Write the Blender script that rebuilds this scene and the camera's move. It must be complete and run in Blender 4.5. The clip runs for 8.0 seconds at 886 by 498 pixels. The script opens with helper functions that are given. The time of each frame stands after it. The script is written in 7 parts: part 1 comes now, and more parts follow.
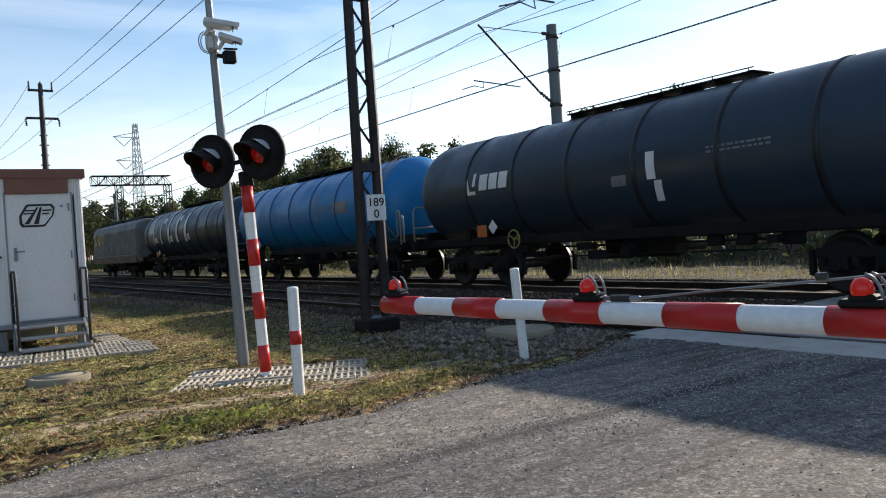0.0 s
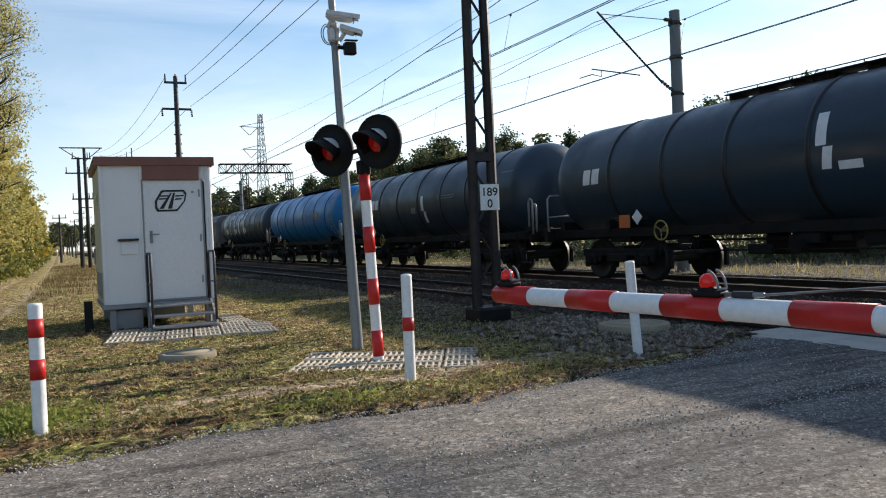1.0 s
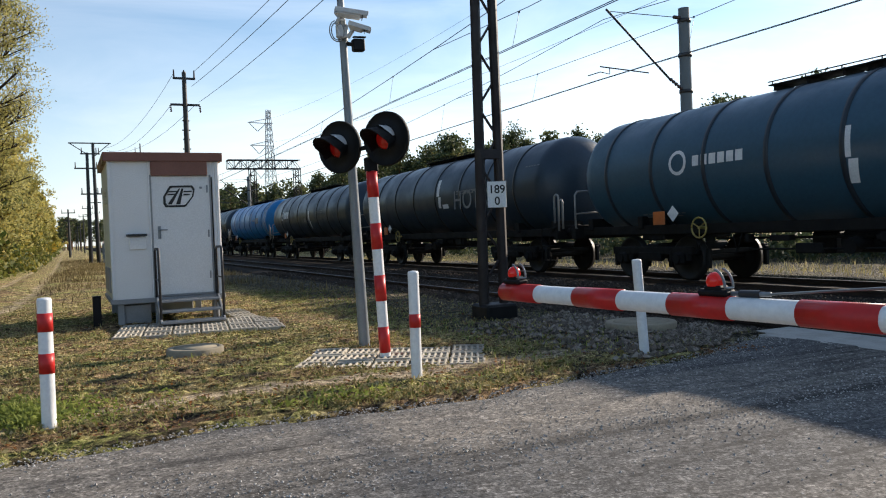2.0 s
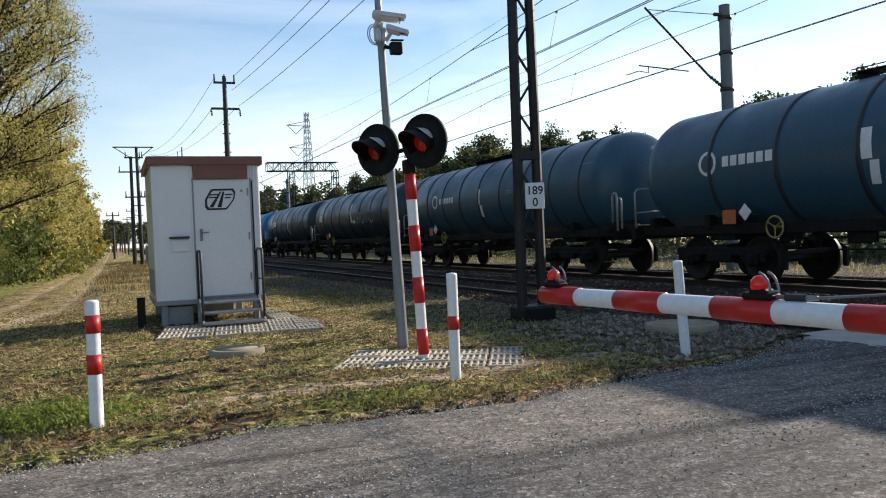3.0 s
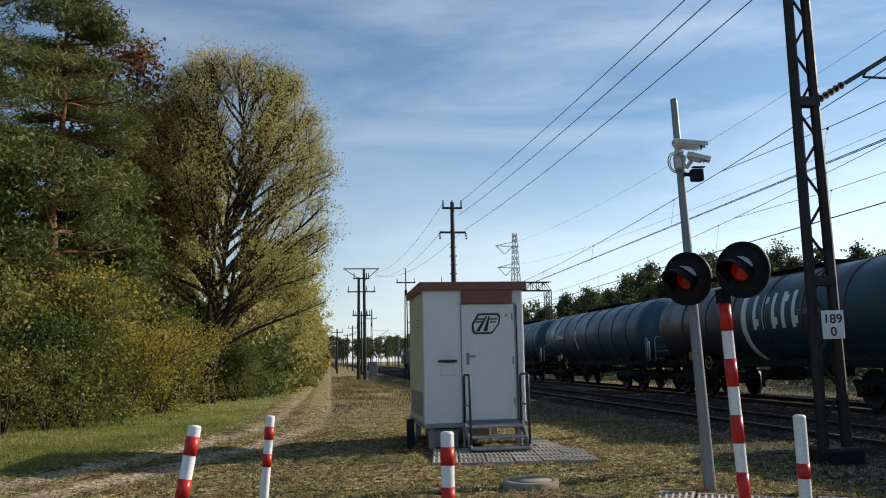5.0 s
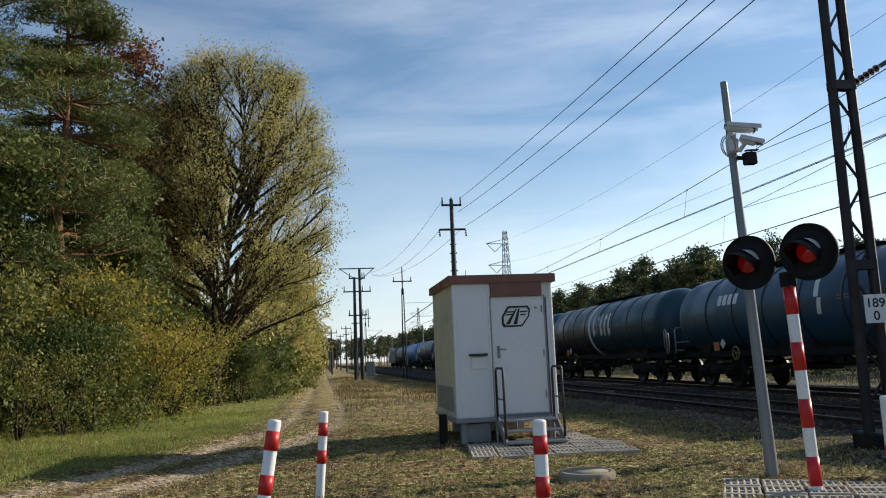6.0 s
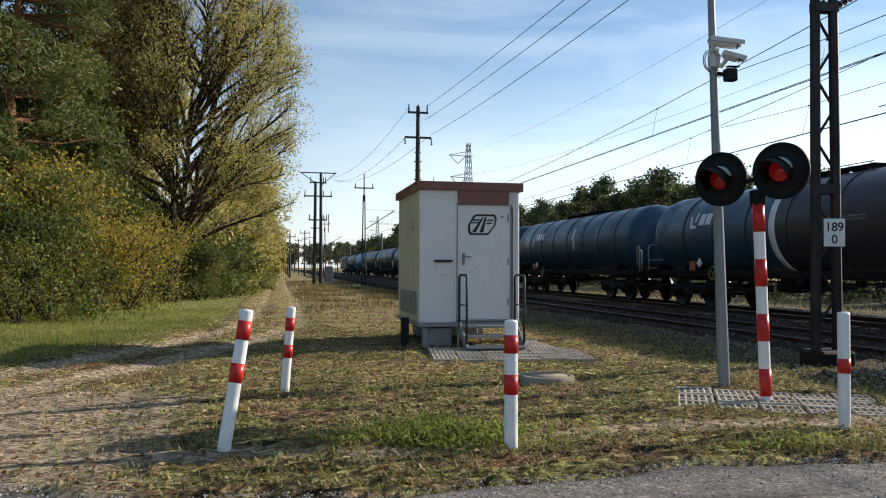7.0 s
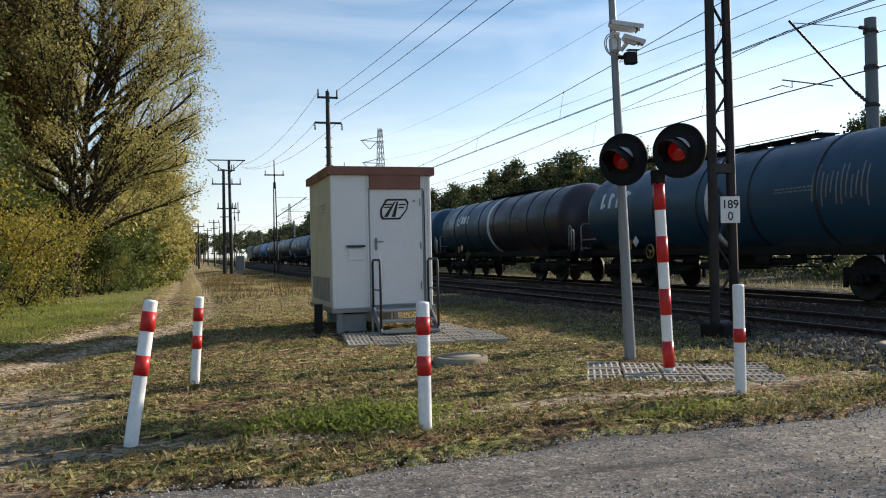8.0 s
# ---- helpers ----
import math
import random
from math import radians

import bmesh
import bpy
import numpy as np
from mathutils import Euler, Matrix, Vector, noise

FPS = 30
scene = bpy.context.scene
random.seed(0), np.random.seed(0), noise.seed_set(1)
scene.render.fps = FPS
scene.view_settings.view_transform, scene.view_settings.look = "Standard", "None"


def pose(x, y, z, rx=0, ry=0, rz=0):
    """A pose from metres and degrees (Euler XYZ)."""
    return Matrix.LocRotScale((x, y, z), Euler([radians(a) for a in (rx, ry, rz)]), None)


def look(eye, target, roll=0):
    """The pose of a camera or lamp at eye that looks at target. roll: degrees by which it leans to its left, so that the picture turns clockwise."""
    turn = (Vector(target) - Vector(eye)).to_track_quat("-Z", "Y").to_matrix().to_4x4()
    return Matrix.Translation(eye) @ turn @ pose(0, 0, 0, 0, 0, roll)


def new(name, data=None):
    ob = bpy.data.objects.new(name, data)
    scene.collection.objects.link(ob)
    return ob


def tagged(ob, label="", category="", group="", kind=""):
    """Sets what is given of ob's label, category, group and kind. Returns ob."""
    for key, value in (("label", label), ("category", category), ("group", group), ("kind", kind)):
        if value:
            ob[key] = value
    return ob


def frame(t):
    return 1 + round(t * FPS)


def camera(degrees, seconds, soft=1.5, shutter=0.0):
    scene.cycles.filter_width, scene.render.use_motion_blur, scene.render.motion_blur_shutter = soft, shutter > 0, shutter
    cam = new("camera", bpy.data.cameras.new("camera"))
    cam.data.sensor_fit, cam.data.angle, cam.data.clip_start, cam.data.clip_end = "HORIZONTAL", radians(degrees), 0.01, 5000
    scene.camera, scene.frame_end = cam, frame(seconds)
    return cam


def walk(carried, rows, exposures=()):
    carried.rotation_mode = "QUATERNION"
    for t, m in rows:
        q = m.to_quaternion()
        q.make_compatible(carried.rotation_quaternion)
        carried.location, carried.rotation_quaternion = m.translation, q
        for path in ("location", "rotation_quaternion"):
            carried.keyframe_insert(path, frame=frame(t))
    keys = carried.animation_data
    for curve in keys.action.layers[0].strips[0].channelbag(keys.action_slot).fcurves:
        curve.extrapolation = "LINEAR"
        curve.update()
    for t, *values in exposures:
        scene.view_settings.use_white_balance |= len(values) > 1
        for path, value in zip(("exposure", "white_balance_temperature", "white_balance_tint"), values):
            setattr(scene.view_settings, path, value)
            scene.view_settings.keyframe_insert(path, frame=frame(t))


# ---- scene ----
cam = camera(58.6, 8.0, 1.1)
PATH = [
    (0, (-0.33, 0.355, 1.206), (0.789, 2.013, 1.18), -3.6),
    (0.2, (-0.317, 0.351, 1.216), (0.705, 2.07, 1.185), -3.5),
    (0.5, (-0.335, 0.341, 1.206), (0.572, 2.123, 1.177), -3.5),
    (1, (-0.333, 0.358, 1.204), (0.539, 2.157, 1.168), -2.5),
    (1.5, (-0.335, 0.354, 1.205), (0.536, 2.154, 1.163), -2.1),
    (3, (-0.348, 0.349, 1.216), (0.422, 2.194, 1.179), -2.4),
    (3.5, (-0.473, 0.376, 1.292), (0.222, 2.251, 1.326), -1.6),
    (3.7, (-0.583, 0.385, 1.327), (0.075, 2.267, 1.497), -1.3),
    (4, (-0.753, 0.419, 1.373), (-0.131, 2.303, 1.623), -1.7),
    (4.2, (-0.858, 0.466, 1.377), (-0.28, 2.362, 1.641), -2.1),
    (4.5, (-0.997, 0.576, 1.358), (-0.605, 2.517, 1.633), -1.3),
    (4.7, (-1.098, 0.622, 1.36), (-0.808, 2.581, 1.639), -0.6),
    (5.8, (-1.791, 0.895, 1.316), (-1.482, 2.851, 1.593), -2.4),
    (6, (-1.903, 0.937, 1.3), (-1.591, 2.893, 1.575), -2.4),
    (6.5, (-2.035, 1.0, 1.239), (-1.737, 2.97, 1.413), -1.8),
    (6.8, (-2.031, 1.02, 1.226), (-1.698, 2.99, 1.295), -0.0),
    (7, (-2.019, 1.011, 1.223), (-1.609, 2.968, 1.271), 0.2),
    (7.5, (-1.991, 1.001, 1.221), (-1.407, 2.914, 1.231), -0.6),
    (8, (-1.993, 0.997, 1.205), (-1.374, 2.899, 1.214), -1.3),
]
walk(cam, [(t, look(eye, target, roll)) for t, eye, target, roll in PATH],
     exposures=[(0.0, 0.57, 6700, 12), (3.2, 0.56, 6700, 12), (3.5, 0.4, 6650, 11.5), (3.9, -0.09, 6550, 10.5), (4.2, -0.02, 6550, 10.5), (4.5, 0.1, 6500, 10), (4.7, 0.12, 6500, 10), (5.8, 0.18, 6500, 10.5), (6.5, 0.28, 6600, 11), (7.2, 0.38, 6700, 12), (8.0, 0.35, 6700, 12)])

# ---- world, sun, exposure ----
SUN_AZ = math.atan2(0.978, 0.21)   # clockwise from +y
SUN_EL = radians(23.3)
to_sun = Vector((math.sin(SUN_AZ) * math.cos(SUN_EL), math.cos(SUN_AZ) * math.cos(SUN_EL), math.sin(SUN_EL)))
sun = new("sun", bpy.data.lights.new("sun", "SUN"))
sun.data.energy, sun.data.angle, sun.data.color = 5.0, radians(0.6), (1.0, 0.9, 0.76)
sun.matrix_world = look((30, 10, 40), Vector((30, 10, 40)) - to_sun)

world = bpy.data.worlds.new("sky")
scene.world = world
world.use_nodes = True
wn, wl = world.node_tree.nodes, world.node_tree.links
wn.clear()
w_out = wn.new("ShaderNodeOutputWorld")
w_bg = wn.new("ShaderNodeBackground")
w_bg.inputs["Strength"].default_value = 0.125
sky = wn.new("ShaderNodeTexSky")
sky.sky_type, sky.sun_disc = "NISHITA", False
sky.sun_elevation, sky.sun_rotation = SUN_EL, SUN_AZ
sky.air_density, sky.dust_density, sky.ozone_density = 1.0, 0.4, 1.8
w_co = wn.new("ShaderNodeTexCoord")
w_map = wn.new("ShaderNodeMapping")
w_map.inputs["Scale"].default_value = (1.3, 1.3, 5.5)
w_map.inputs["Rotation"].default_value = (0.25, 0.15, 0.5)
w_n = wn.new("ShaderNodeTexNoise")
w_n.inputs["Scale"].default_value, w_n.inputs["Detail"].default_value, w_n.inputs["Roughness"].default_value = 1.7, 8.0, 0.58
w_n.inputs["Distortion"].default_value = 0.6
w_r = wn.new("ShaderNodeMapRange")
w_r.inputs["From Min"].default_value, w_r.inputs["From Max"].default_value = 0.42, 0.8
w_r.inputs["To Min"].default_value, w_r.inputs["To Max"].default_value = 0.02, 0.3
# thin haze thickens towards the horizon
w_sep = wn.new("ShaderNodeSeparateXYZ")
w_h = wn.new("ShaderNodeMapRange")
w_h.inputs["From Min"].default_value, w_h.inputs["From Max"].default_value = 0.0, 0.26
w_h.inputs["To Min"].default_value, w_h.inputs["To Max"].default_value = 0.5, 0.0
w_add = wn.new("ShaderNodeMath")
w_add.operation, w_add.use_clamp = "ADD", True
# cloud and haze scatter more light forward, towards the sun's side
w_dot = wn.new("ShaderNodeVectorMath")
w_dot.operation = "DOT_PRODUCT"
w_dot.inputs[1].default_value = to_sun
w_f = wn.new("ShaderNodeMapRange")
w_f.inputs["From Min"].default_value, w_f.inputs["From Max"].default_value = -0.2, 0.95
w_f.inputs["To Min"].default_value, w_f.inputs["To Max"].default_value = 0.42, 1.9
w_cl = wn.new("ShaderNodeMix")
w_cl.data_type, w_cl.blend_type = "RGBA", "MULTIPLY"
w_cl.inputs[0].default_value = 1.0
w_cl.inputs[6].default_value = (6.6, 7.0, 7.5, 1)
w_tint = wn.new("ShaderNodeMix")
w_tint.data_type, w_tint.blend_type = "RGBA", "MULTIPLY"
w_tint.inputs[0].default_value = 1.0
w_tint.inputs[7].default_value = (0.76, 0.9, 0.96, 1)
w_mix = wn.new("ShaderNodeMix")
w_mix.data_type = "RGBA"
wl.new(w_co.outputs["Generated"], w_map.inputs["Vector"])
wl.new(w_co.outputs["Generated"], w_sep.inputs["Vector"])
wl.new(w_co.outputs["Generated"], w_dot.inputs[0])
wl.new(w_map.outputs["Vector"], w_n.inputs["Vector"])
wl.new(w_n.outputs["Fac"], w_r.inputs["Value"])
wl.new(w_sep.outputs["Z"], w_h.inputs["Value"])
wl.new(w_r.outputs["Result"], w_add.inputs[0])
wl.new(w_h.outputs["Result"], w_add.inputs[1])
wl.new(w_dot.outputs["Value"], w_f.inputs["Value"])
wl.new(w_f.outputs["Result"], w_cl.inputs[7])
wl.new(sky.outputs["Color"], w_tint.inputs[6])
wl.new(w_add.outputs[0], w_mix.inputs[0])
wl.new(w_tint.outputs[2], w_mix.inputs[6])
wl.new(w_cl.outputs[2], w_mix.inputs[7])
wl.new(w_mix.outputs[2], w_bg.inputs["Color"])
wl.new(w_bg.outputs["Background"], w_out.inputs["Surface"])


# ---- materials ----
def base_mat(name, rough=0.7, metal=0.0, spec=0.5):
    m = bpy.data.materials.new(name)
    m.use_nodes = True
    b = m.node_tree.nodes["Principled BSDF"]
    b.inputs["Roughness"].default_value, b.inputs["Metallic"].default_value = rough, metal
    b.inputs["Specular IOR Level"].default_value = spec
    return m, m.node_tree.nodes, m.node_tree.links, b


def noise_node(n, l, scale, detail=4.0, rough=0.6, coord="Object", stretch=None):
    co = n.new("ShaderNodeTexCoord")
    t = n.new("ShaderNodeTexNoise")
    t.inputs["Scale"].default_value, t.inputs["Detail"].default_value, t.inputs["Roughness"].default_value = scale, detail, rough
    src = co.outputs[coord]
    if stretch:
        mp = n.new("ShaderNodeMapping")
        mp.inputs["Scale"].default_value = stretch
        l.new(src, mp.inputs["Vector"])
        src = mp.outputs["Vector"]
    l.new(src, t.inputs["Vector"])
    return t.outputs["Fac"]


def ramp(n, l, fac, stops):
    r = n.new("ShaderNodeValToRGB")
    e = r.color_ramp.elements
    while len(e) < len(stops):
        e.new(0.5)
    for k, (p, c) in zip(e, stops):
        k.position, k.color = p, (*c, 1) if len(c) == 3 else c
    l.new(fac, r.inputs["Fac"])
    return r.outputs["Color"]


def mix(n, l, fac, a, b, blend="MIX"):
    m = n.new("ShaderNodeMix")
    m.data_type, m.blend_type = "RGBA", blend
    for sock, v in ((0, fac), (6, a), (7, b)):
        if isinstance(v, (int, float)):
            m.inputs[sock].default_value = v
        elif isinstance(v, tuple):
            m.inputs[sock].default_value = (*v, 1)
        else:
            l.new(v, m.inputs[sock])
    return m.outputs[2]


def bump(n, l, b, fac, strength=0.3, dist=0.01):
    k = n.new("ShaderNodeBump")
    k.inputs["Strength"].default_value, k.inputs["Distance"].default_value = strength, dist
    l.new(fac, k.inputs["Height"])
    l.new(k.outputs["Normal"], b.inputs["Normal"])


def painted(name, col, rough=0.45, dirt=0.35, dirt_col=(0.09, 0.075, 0.06), metal=0.0, scale=3.0, fine=40.0, bumps=0.08, rand=0.0, spec=0.5):
    """Paint or metal with grime at two scales."""
    m, n, l, b = base_mat(name, rough, metal, spec)
    big = ramp(n, l, noise_node(n, l, scale, 6, 0.65), [(0.42, (0, 0, 0)), (0.75, (1, 1, 1))])
    small = noise_node(n, l, fine, 3)
    g = n.new("ShaderNodeMath")
    g.operation = "MULTIPLY"
    g.inputs[1].default_value = dirt
    l.new(big, g.inputs[0])
    c = mix(n, l, g.outputs[0], col, dirt_col)
    c = mix(n, l, 0.22, c, ramp(n, l, small, [(0.3, tuple(x * 0.55 for x in col)), (0.7, tuple(min(1, x * 1.35) for x in col))]))
    if rand:
        o = n.new("ShaderNodeObjectInfo")
        v = n.new("ShaderNodeMapRange")
        v.inputs["To Min"].default_value, v.inputs["To Max"].default_value = 1 - rand, 1 + rand
        l.new(o.outputs["Random"], v.inputs["Value"])
        c = mix(n, l, 1.0, c, v.outputs["Result"], "MULTIPLY")
    l.new(c, b.inputs["Base Color"])
    rr = n.new("ShaderNodeMapRange")
    rr.inputs["To Min"].default_value, rr.inputs["To Max"].default_value = max(0.05, rough - 0.12), min(1, rough + 0.22)
    l.new(big, rr.inputs["Value"])
    l.new(rr.outputs["Result"], b.inputs["Roughness"])
    bump(n, l, b, small, bumps, 0.004)
    return m


def leafy(name, stops, trans=0.35, rough=0.6):
    """Leaves: colour varies leaf by leaf, light shines through."""
    m, n, l, b = base_mat(name, rough, 0, 0.3)
    geo = n.new("ShaderNodeNewGeometry")
    big = noise_node(n, l, 0.35, 2)
    add = n.new("ShaderNodeMath")
    add.operation = "MULTIPLY_ADD"
    add.inputs[1].default_value = 0.55
    l.new(geo.outputs["Random Per Island"], add.inputs[0])
    sh = n.new("ShaderNodeMath")
    sh.operation = "MULTIPLY_ADD"
    sh.inputs[1].default_value, sh.inputs[2].default_value = 1.3, -0.42
    l.new(big, sh.inputs[0])
    l.new(sh.outputs[0], add.inputs[2])
    c = ramp(n, l, add.outputs[0], stops)
    l.new(c, b.inputs["Base Color"])
    t = n.new("ShaderNodeBsdfTranslucent")
    l.new(c, t.inputs["Color"])
    ms = n.new("ShaderNodeMixShader")
    ms.inputs[0].default_value = trans
    l.new(b.outputs[0], ms.inputs[1])
    l.new(t.outputs[0], ms.inputs[2])
    l.new(ms.outputs[0], n["Material Output"].inputs["Surface"])
    return m


def glowing(name, col, strength, base=(0.3, 0.01, 0.01)):
    m, n, l, b = base_mat(name, 0.15)
    b.inputs["Base Color"].default_value = (*base, 1)
    b.inputs["Emission Color"].default_value = (*col, 1)
    b.inputs["Emission Strength"].default_value = strength
    return m


def cells(n, l, scale, stretch=(1, 1, 1)):
    """A random value for each small grain."""
    co = n.new("ShaderNodeTexCoord")
    mp = n.new("ShaderNodeMapping")
    mp.inputs["Scale"].default_value = stretch
    v = n.new("ShaderNodeTexVoronoi")
    v.inputs["Scale"].default_value = scale
    l.new(co.outputs["Object"], mp.inputs["Vector"])
    l.new(mp.outputs["Vector"], v.inputs["Vector"])
    sep = n.new("ShaderNodeSeparateColor")
    l.new(v.outputs["Color"], sep.inputs["Color"])
    return sep.outputs["Red"], v.outputs["Distance"]


def ground_material():
    m, n, l, b = base_mat("ground_soil_and_grass", 0.95, 0, 0.15)

    def field(name):
        at = n.new("ShaderNodeAttribute")
        at.attribute_name = name
        return at.outputs["Fac"]

    def shifted(a, k, c, other):
        q = n.new("ShaderNodeMath")
        q.operation = "MULTIPLY_ADD"
        q.inputs[1].default_value, q.inputs[2].default_value = k, c
        l.new(a, q.inputs[0])
        e = n.new("ShaderNodeMath")
        e.operation = "ADD"
        l.new(q.outputs[0], e.inputs[0])
        l.new(other, e.inputs[1])
        return e.outputs[0]

    fine = noise_node(n, l, 22, 6, 0.7)
    mid = noise_node(n, l, 2.2, 5, 0.6)
    tex = noise_node(n, l, 15, 8, 0.85, "Object", (0.8, 1.15, 1))
    streak = noise_node(n, l, 1.0, 6, 0.65, "Object", (0.55, 1.7, 1))
    red = noise_node(n, l, 1.0, 5, 0.65, "Object", (0.8, 1.6, 3))
    grass = ramp(n, l, tex, [(0.42, (0.035, 0.031, 0.013)), (0.48, (0.2, 0.17, 0.066)), (0.53, (0.42, 0.35, 0.15)), (0.6, (0.7, 0.61, 0.34))])
    green = ramp(n, l, tex, [(0.42, (0.025, 0.035, 0.01)), (0.5, (0.16, 0.185, 0.05)), (0.6, (0.42, 0.43, 0.14))])
    dead = ramp(n, l, tex, [(0.42, (0.04, 0.024, 0.014)), (0.51, (0.25, 0.155, 0.09)), (0.6, (0.47, 0.33, 0.2))])
    soil = ramp(n, l, tex, [(0.42, (0.018, 0.012, 0.008)), (0.52, (0.085, 0.06, 0.04)), (0.6, (0.2, 0.15, 0.1))])
    dirt = ramp(n, l, fine, [(0.35, (0.25, 0.19, 0.13)), (0.52, (0.46, 0.37, 0.265)), (0.7, (0.62, 0.53, 0.4))])
    # stone and soil tones with the train's shadow mixed into them
    shaded_gravel = ramp(n, l, tex, [(0.42, (0.012, 0.011, 0.009)), (0.52, (0.06, 0.053, 0.042)), (0.62, (0.2, 0.18, 0.15))])
    c = mix(n, l, ramp(n, l, streak, [(0.48, (0, 0, 0)), (0.56, (0.85, 0.85, 0.85))]), grass, green)
    c = mix(n, l, ramp(n, l, red, [(0.48, (0, 0, 0)), (0.55, (0.9, 0.9, 0.9))]), c, dead)
    # soil shows in the hollows between the tufts
    c = mix(n, l, ramp(n, l, shifted(fine, 0.5, -0.25, field("tuft")), [(0.3, (0.85, 0.85, 0.85)), (0.5, (0, 0, 0))]), c, soil)
    c = mix(n, l, field("lush"), c, green)
    c = mix(n, l, ramp(n, l, shifted(mid, 1.1, -0.55, field("bare")), [(0.3, (0, 0, 0)), (0.6, (1, 1, 1))]), c, dirt)
    c = mix(n, l, ramp(n, l, shifted(mid, 0.8, -0.4, field("shaded_gravel")), [(0.3, (0, 0, 0)), (0.7, (0.9, 0.9, 0.9))]), c, shaded_gravel)
    grain, gap = cells(n, l, 26, (0.75, 1.0, 1))
    c = mix(n, l, 0.8, c, ramp(n, l, grain, [(0.0, (0.2, 0.19, 0.17)), (0.3, (0.7, 0.69, 0.66)), (0.7, (1.35, 1.33, 1.28)), (1.0, (2.0, 1.95, 1.86))]), "MULTIPLY")
    l.new(c, b.inputs["Base Color"])
    bump(n, l, b, tex, 1.0, 0.07)
    return m


def road_material():
    """Dusty asphalt: brown dirt in the wheel paths, grey grit between, all along the road."""
    m, n, l, b = base_mat("worn_asphalt_with_grit", 0.9, 0, 0.25)
    fine = noise_node(n, l, 55, 6, 0.75)
    mid = noise_node(n, l, 4, 5, 0.65, "Object", (0.5, 1.4, 1))
    warp = noise_node(n, l, 0.5, 4, 0.55, "Object", (0.5, 1.0, 1))
    ruts = noise_node(n, l, 1.6, 6, 0.65, "Object", (0.16, 1.9, 1))
    co = n.new("ShaderNodeTexCoord")
    sep = n.new("ShaderNodeSeparateXYZ")
    l.new(co.outputs["Object"], sep.inputs["Vector"])
    w = n.new("ShaderNodeMath")
    w.operation = "MULTIPLY_ADD"
    w.inputs[1].default_value = 1.6
    l.new(warp, w.inputs[0])
    l.new(sep.outputs["Y"], w.inputs[2])
    across = n.new("ShaderNodeMapRange")
    across.inputs["From Min"].default_value, across.inputs["From Max"].default_value = 0.8, 6.8
    l.new(w.outputs[0], across.inputs["Value"])
    path = ramp(n, l, across.outputs["Result"], [(0.1, (0.7, 0.7, 0.7)), (0.3, (0.3, 0.3, 0.3)), (0.42, (0.55, 0.55, 0.55)), (0.52, (0.05, 0.05, 0.05)), (0.64, (0.25, 0.25, 0.25)), (0.74, (0.95, 0.95, 0.95)), (0.84, (0.85, 0.85, 0.85)), (0.93, (0.05, 0.05, 0.05))])
    grit = ramp(n, l, fine, [(0.34, (0.045, 0.043, 0.042)), (0.5, (0.135, 0.13, 0.126)), (0.66, (0.3, 0.29, 0.28))])
    dust = ramp(n, l, fine, [(0.34, (0.115, 0.1, 0.085)), (0.5, (0.24, 0.212, 0.182)), (0.66, (0.38, 0.345, 0.305))])
    c = mix(n, l, path, grit, dust)
    c = mix(n, l, ramp(n, l, mid, [(0.36, (0.45, 0.45, 0.45)), (0.55, (0, 0, 0))]), c, (0.06, 0.055, 0.052))
    c = mix(n, l, 1.0, c, ramp(n, l, ruts, [(0.36, (0.38, 0.37, 0.37)), (0.46, (0.92, 0.92, 0.92)), (0.64, (1.15, 1.12, 1.08))]), "MULTIPLY")
    # a worn groove beside the coarse middle strip, its shading painted as a dark line
    groove = ramp(n, l, across.outputs["Result"], [(0.655, (1, 1, 1)), (0.673, (0.35, 0.34, 0.33)), (0.682, (0.55, 0.54, 0.53)), (0.7, (1, 1, 1))])
    c = mix(n, l, ramp(n, l, mid, [(0.4, (0, 0, 0)), (0.56, (1, 1, 1))]), c, mix(n, l, 1.0, c, groove, "MULTIPLY"))
    c = mix(n, l, 1.0, c, (0.84, 0.86, 0.88), "MULTIPLY")
    grain, gap = cells(n, l, 75)
    grain2, gap2 = cells(n, l, 30)
    c = mix(n, l, 0.75, c, ramp(n, l, grain, [(0.0, (0.4, 0.4, 0.4)), (0.4, (0.75, 0.75, 0.75)), (0.85, (1.1, 1.1, 1.1)), (1.0, (1.8, 1.8, 1.8))]), "MULTIPLY")
    c = mix(n, l, 0.7, c, ramp(n, l, grain2, [(0.0, (0.4, 0.39, 0.38)), (0.2, (0.85, 0.85, 0.85)), (0.8, (1.1, 1.1, 1.1)), (1.0, (2.0, 1.97, 1.94))]), "MULTIPLY")
    l.new(c, b.inputs["Base Color"])
    bump(n, l, b, grain, 0.7, 0.008)
    return m


def stone_material(name, stops, islands=True):
    m, n, l, b = base_mat(name, 0.95, 0, 0.08)
    if islands:
        g = n.new("ShaderNodeNewGeometry")
        c = ramp(n, l, g.outputs["Random Per Island"], stops)
    else:
        c = ramp(n, l, noise_node(n, l, 6, 6, 0.7), stops)
    f = noise_node(n, l, 60, 4)
    c = mix(n, l, 0.35, c, ramp(n, l, f, [(0.3, tuple(x * 0.4 for x in stops[0][1])), (0.7, stops[-1][1])]))
    l.new(c, b.inputs["Base Color"])
    bump(n, l, b, f, 0.5, 0.006)
    return m


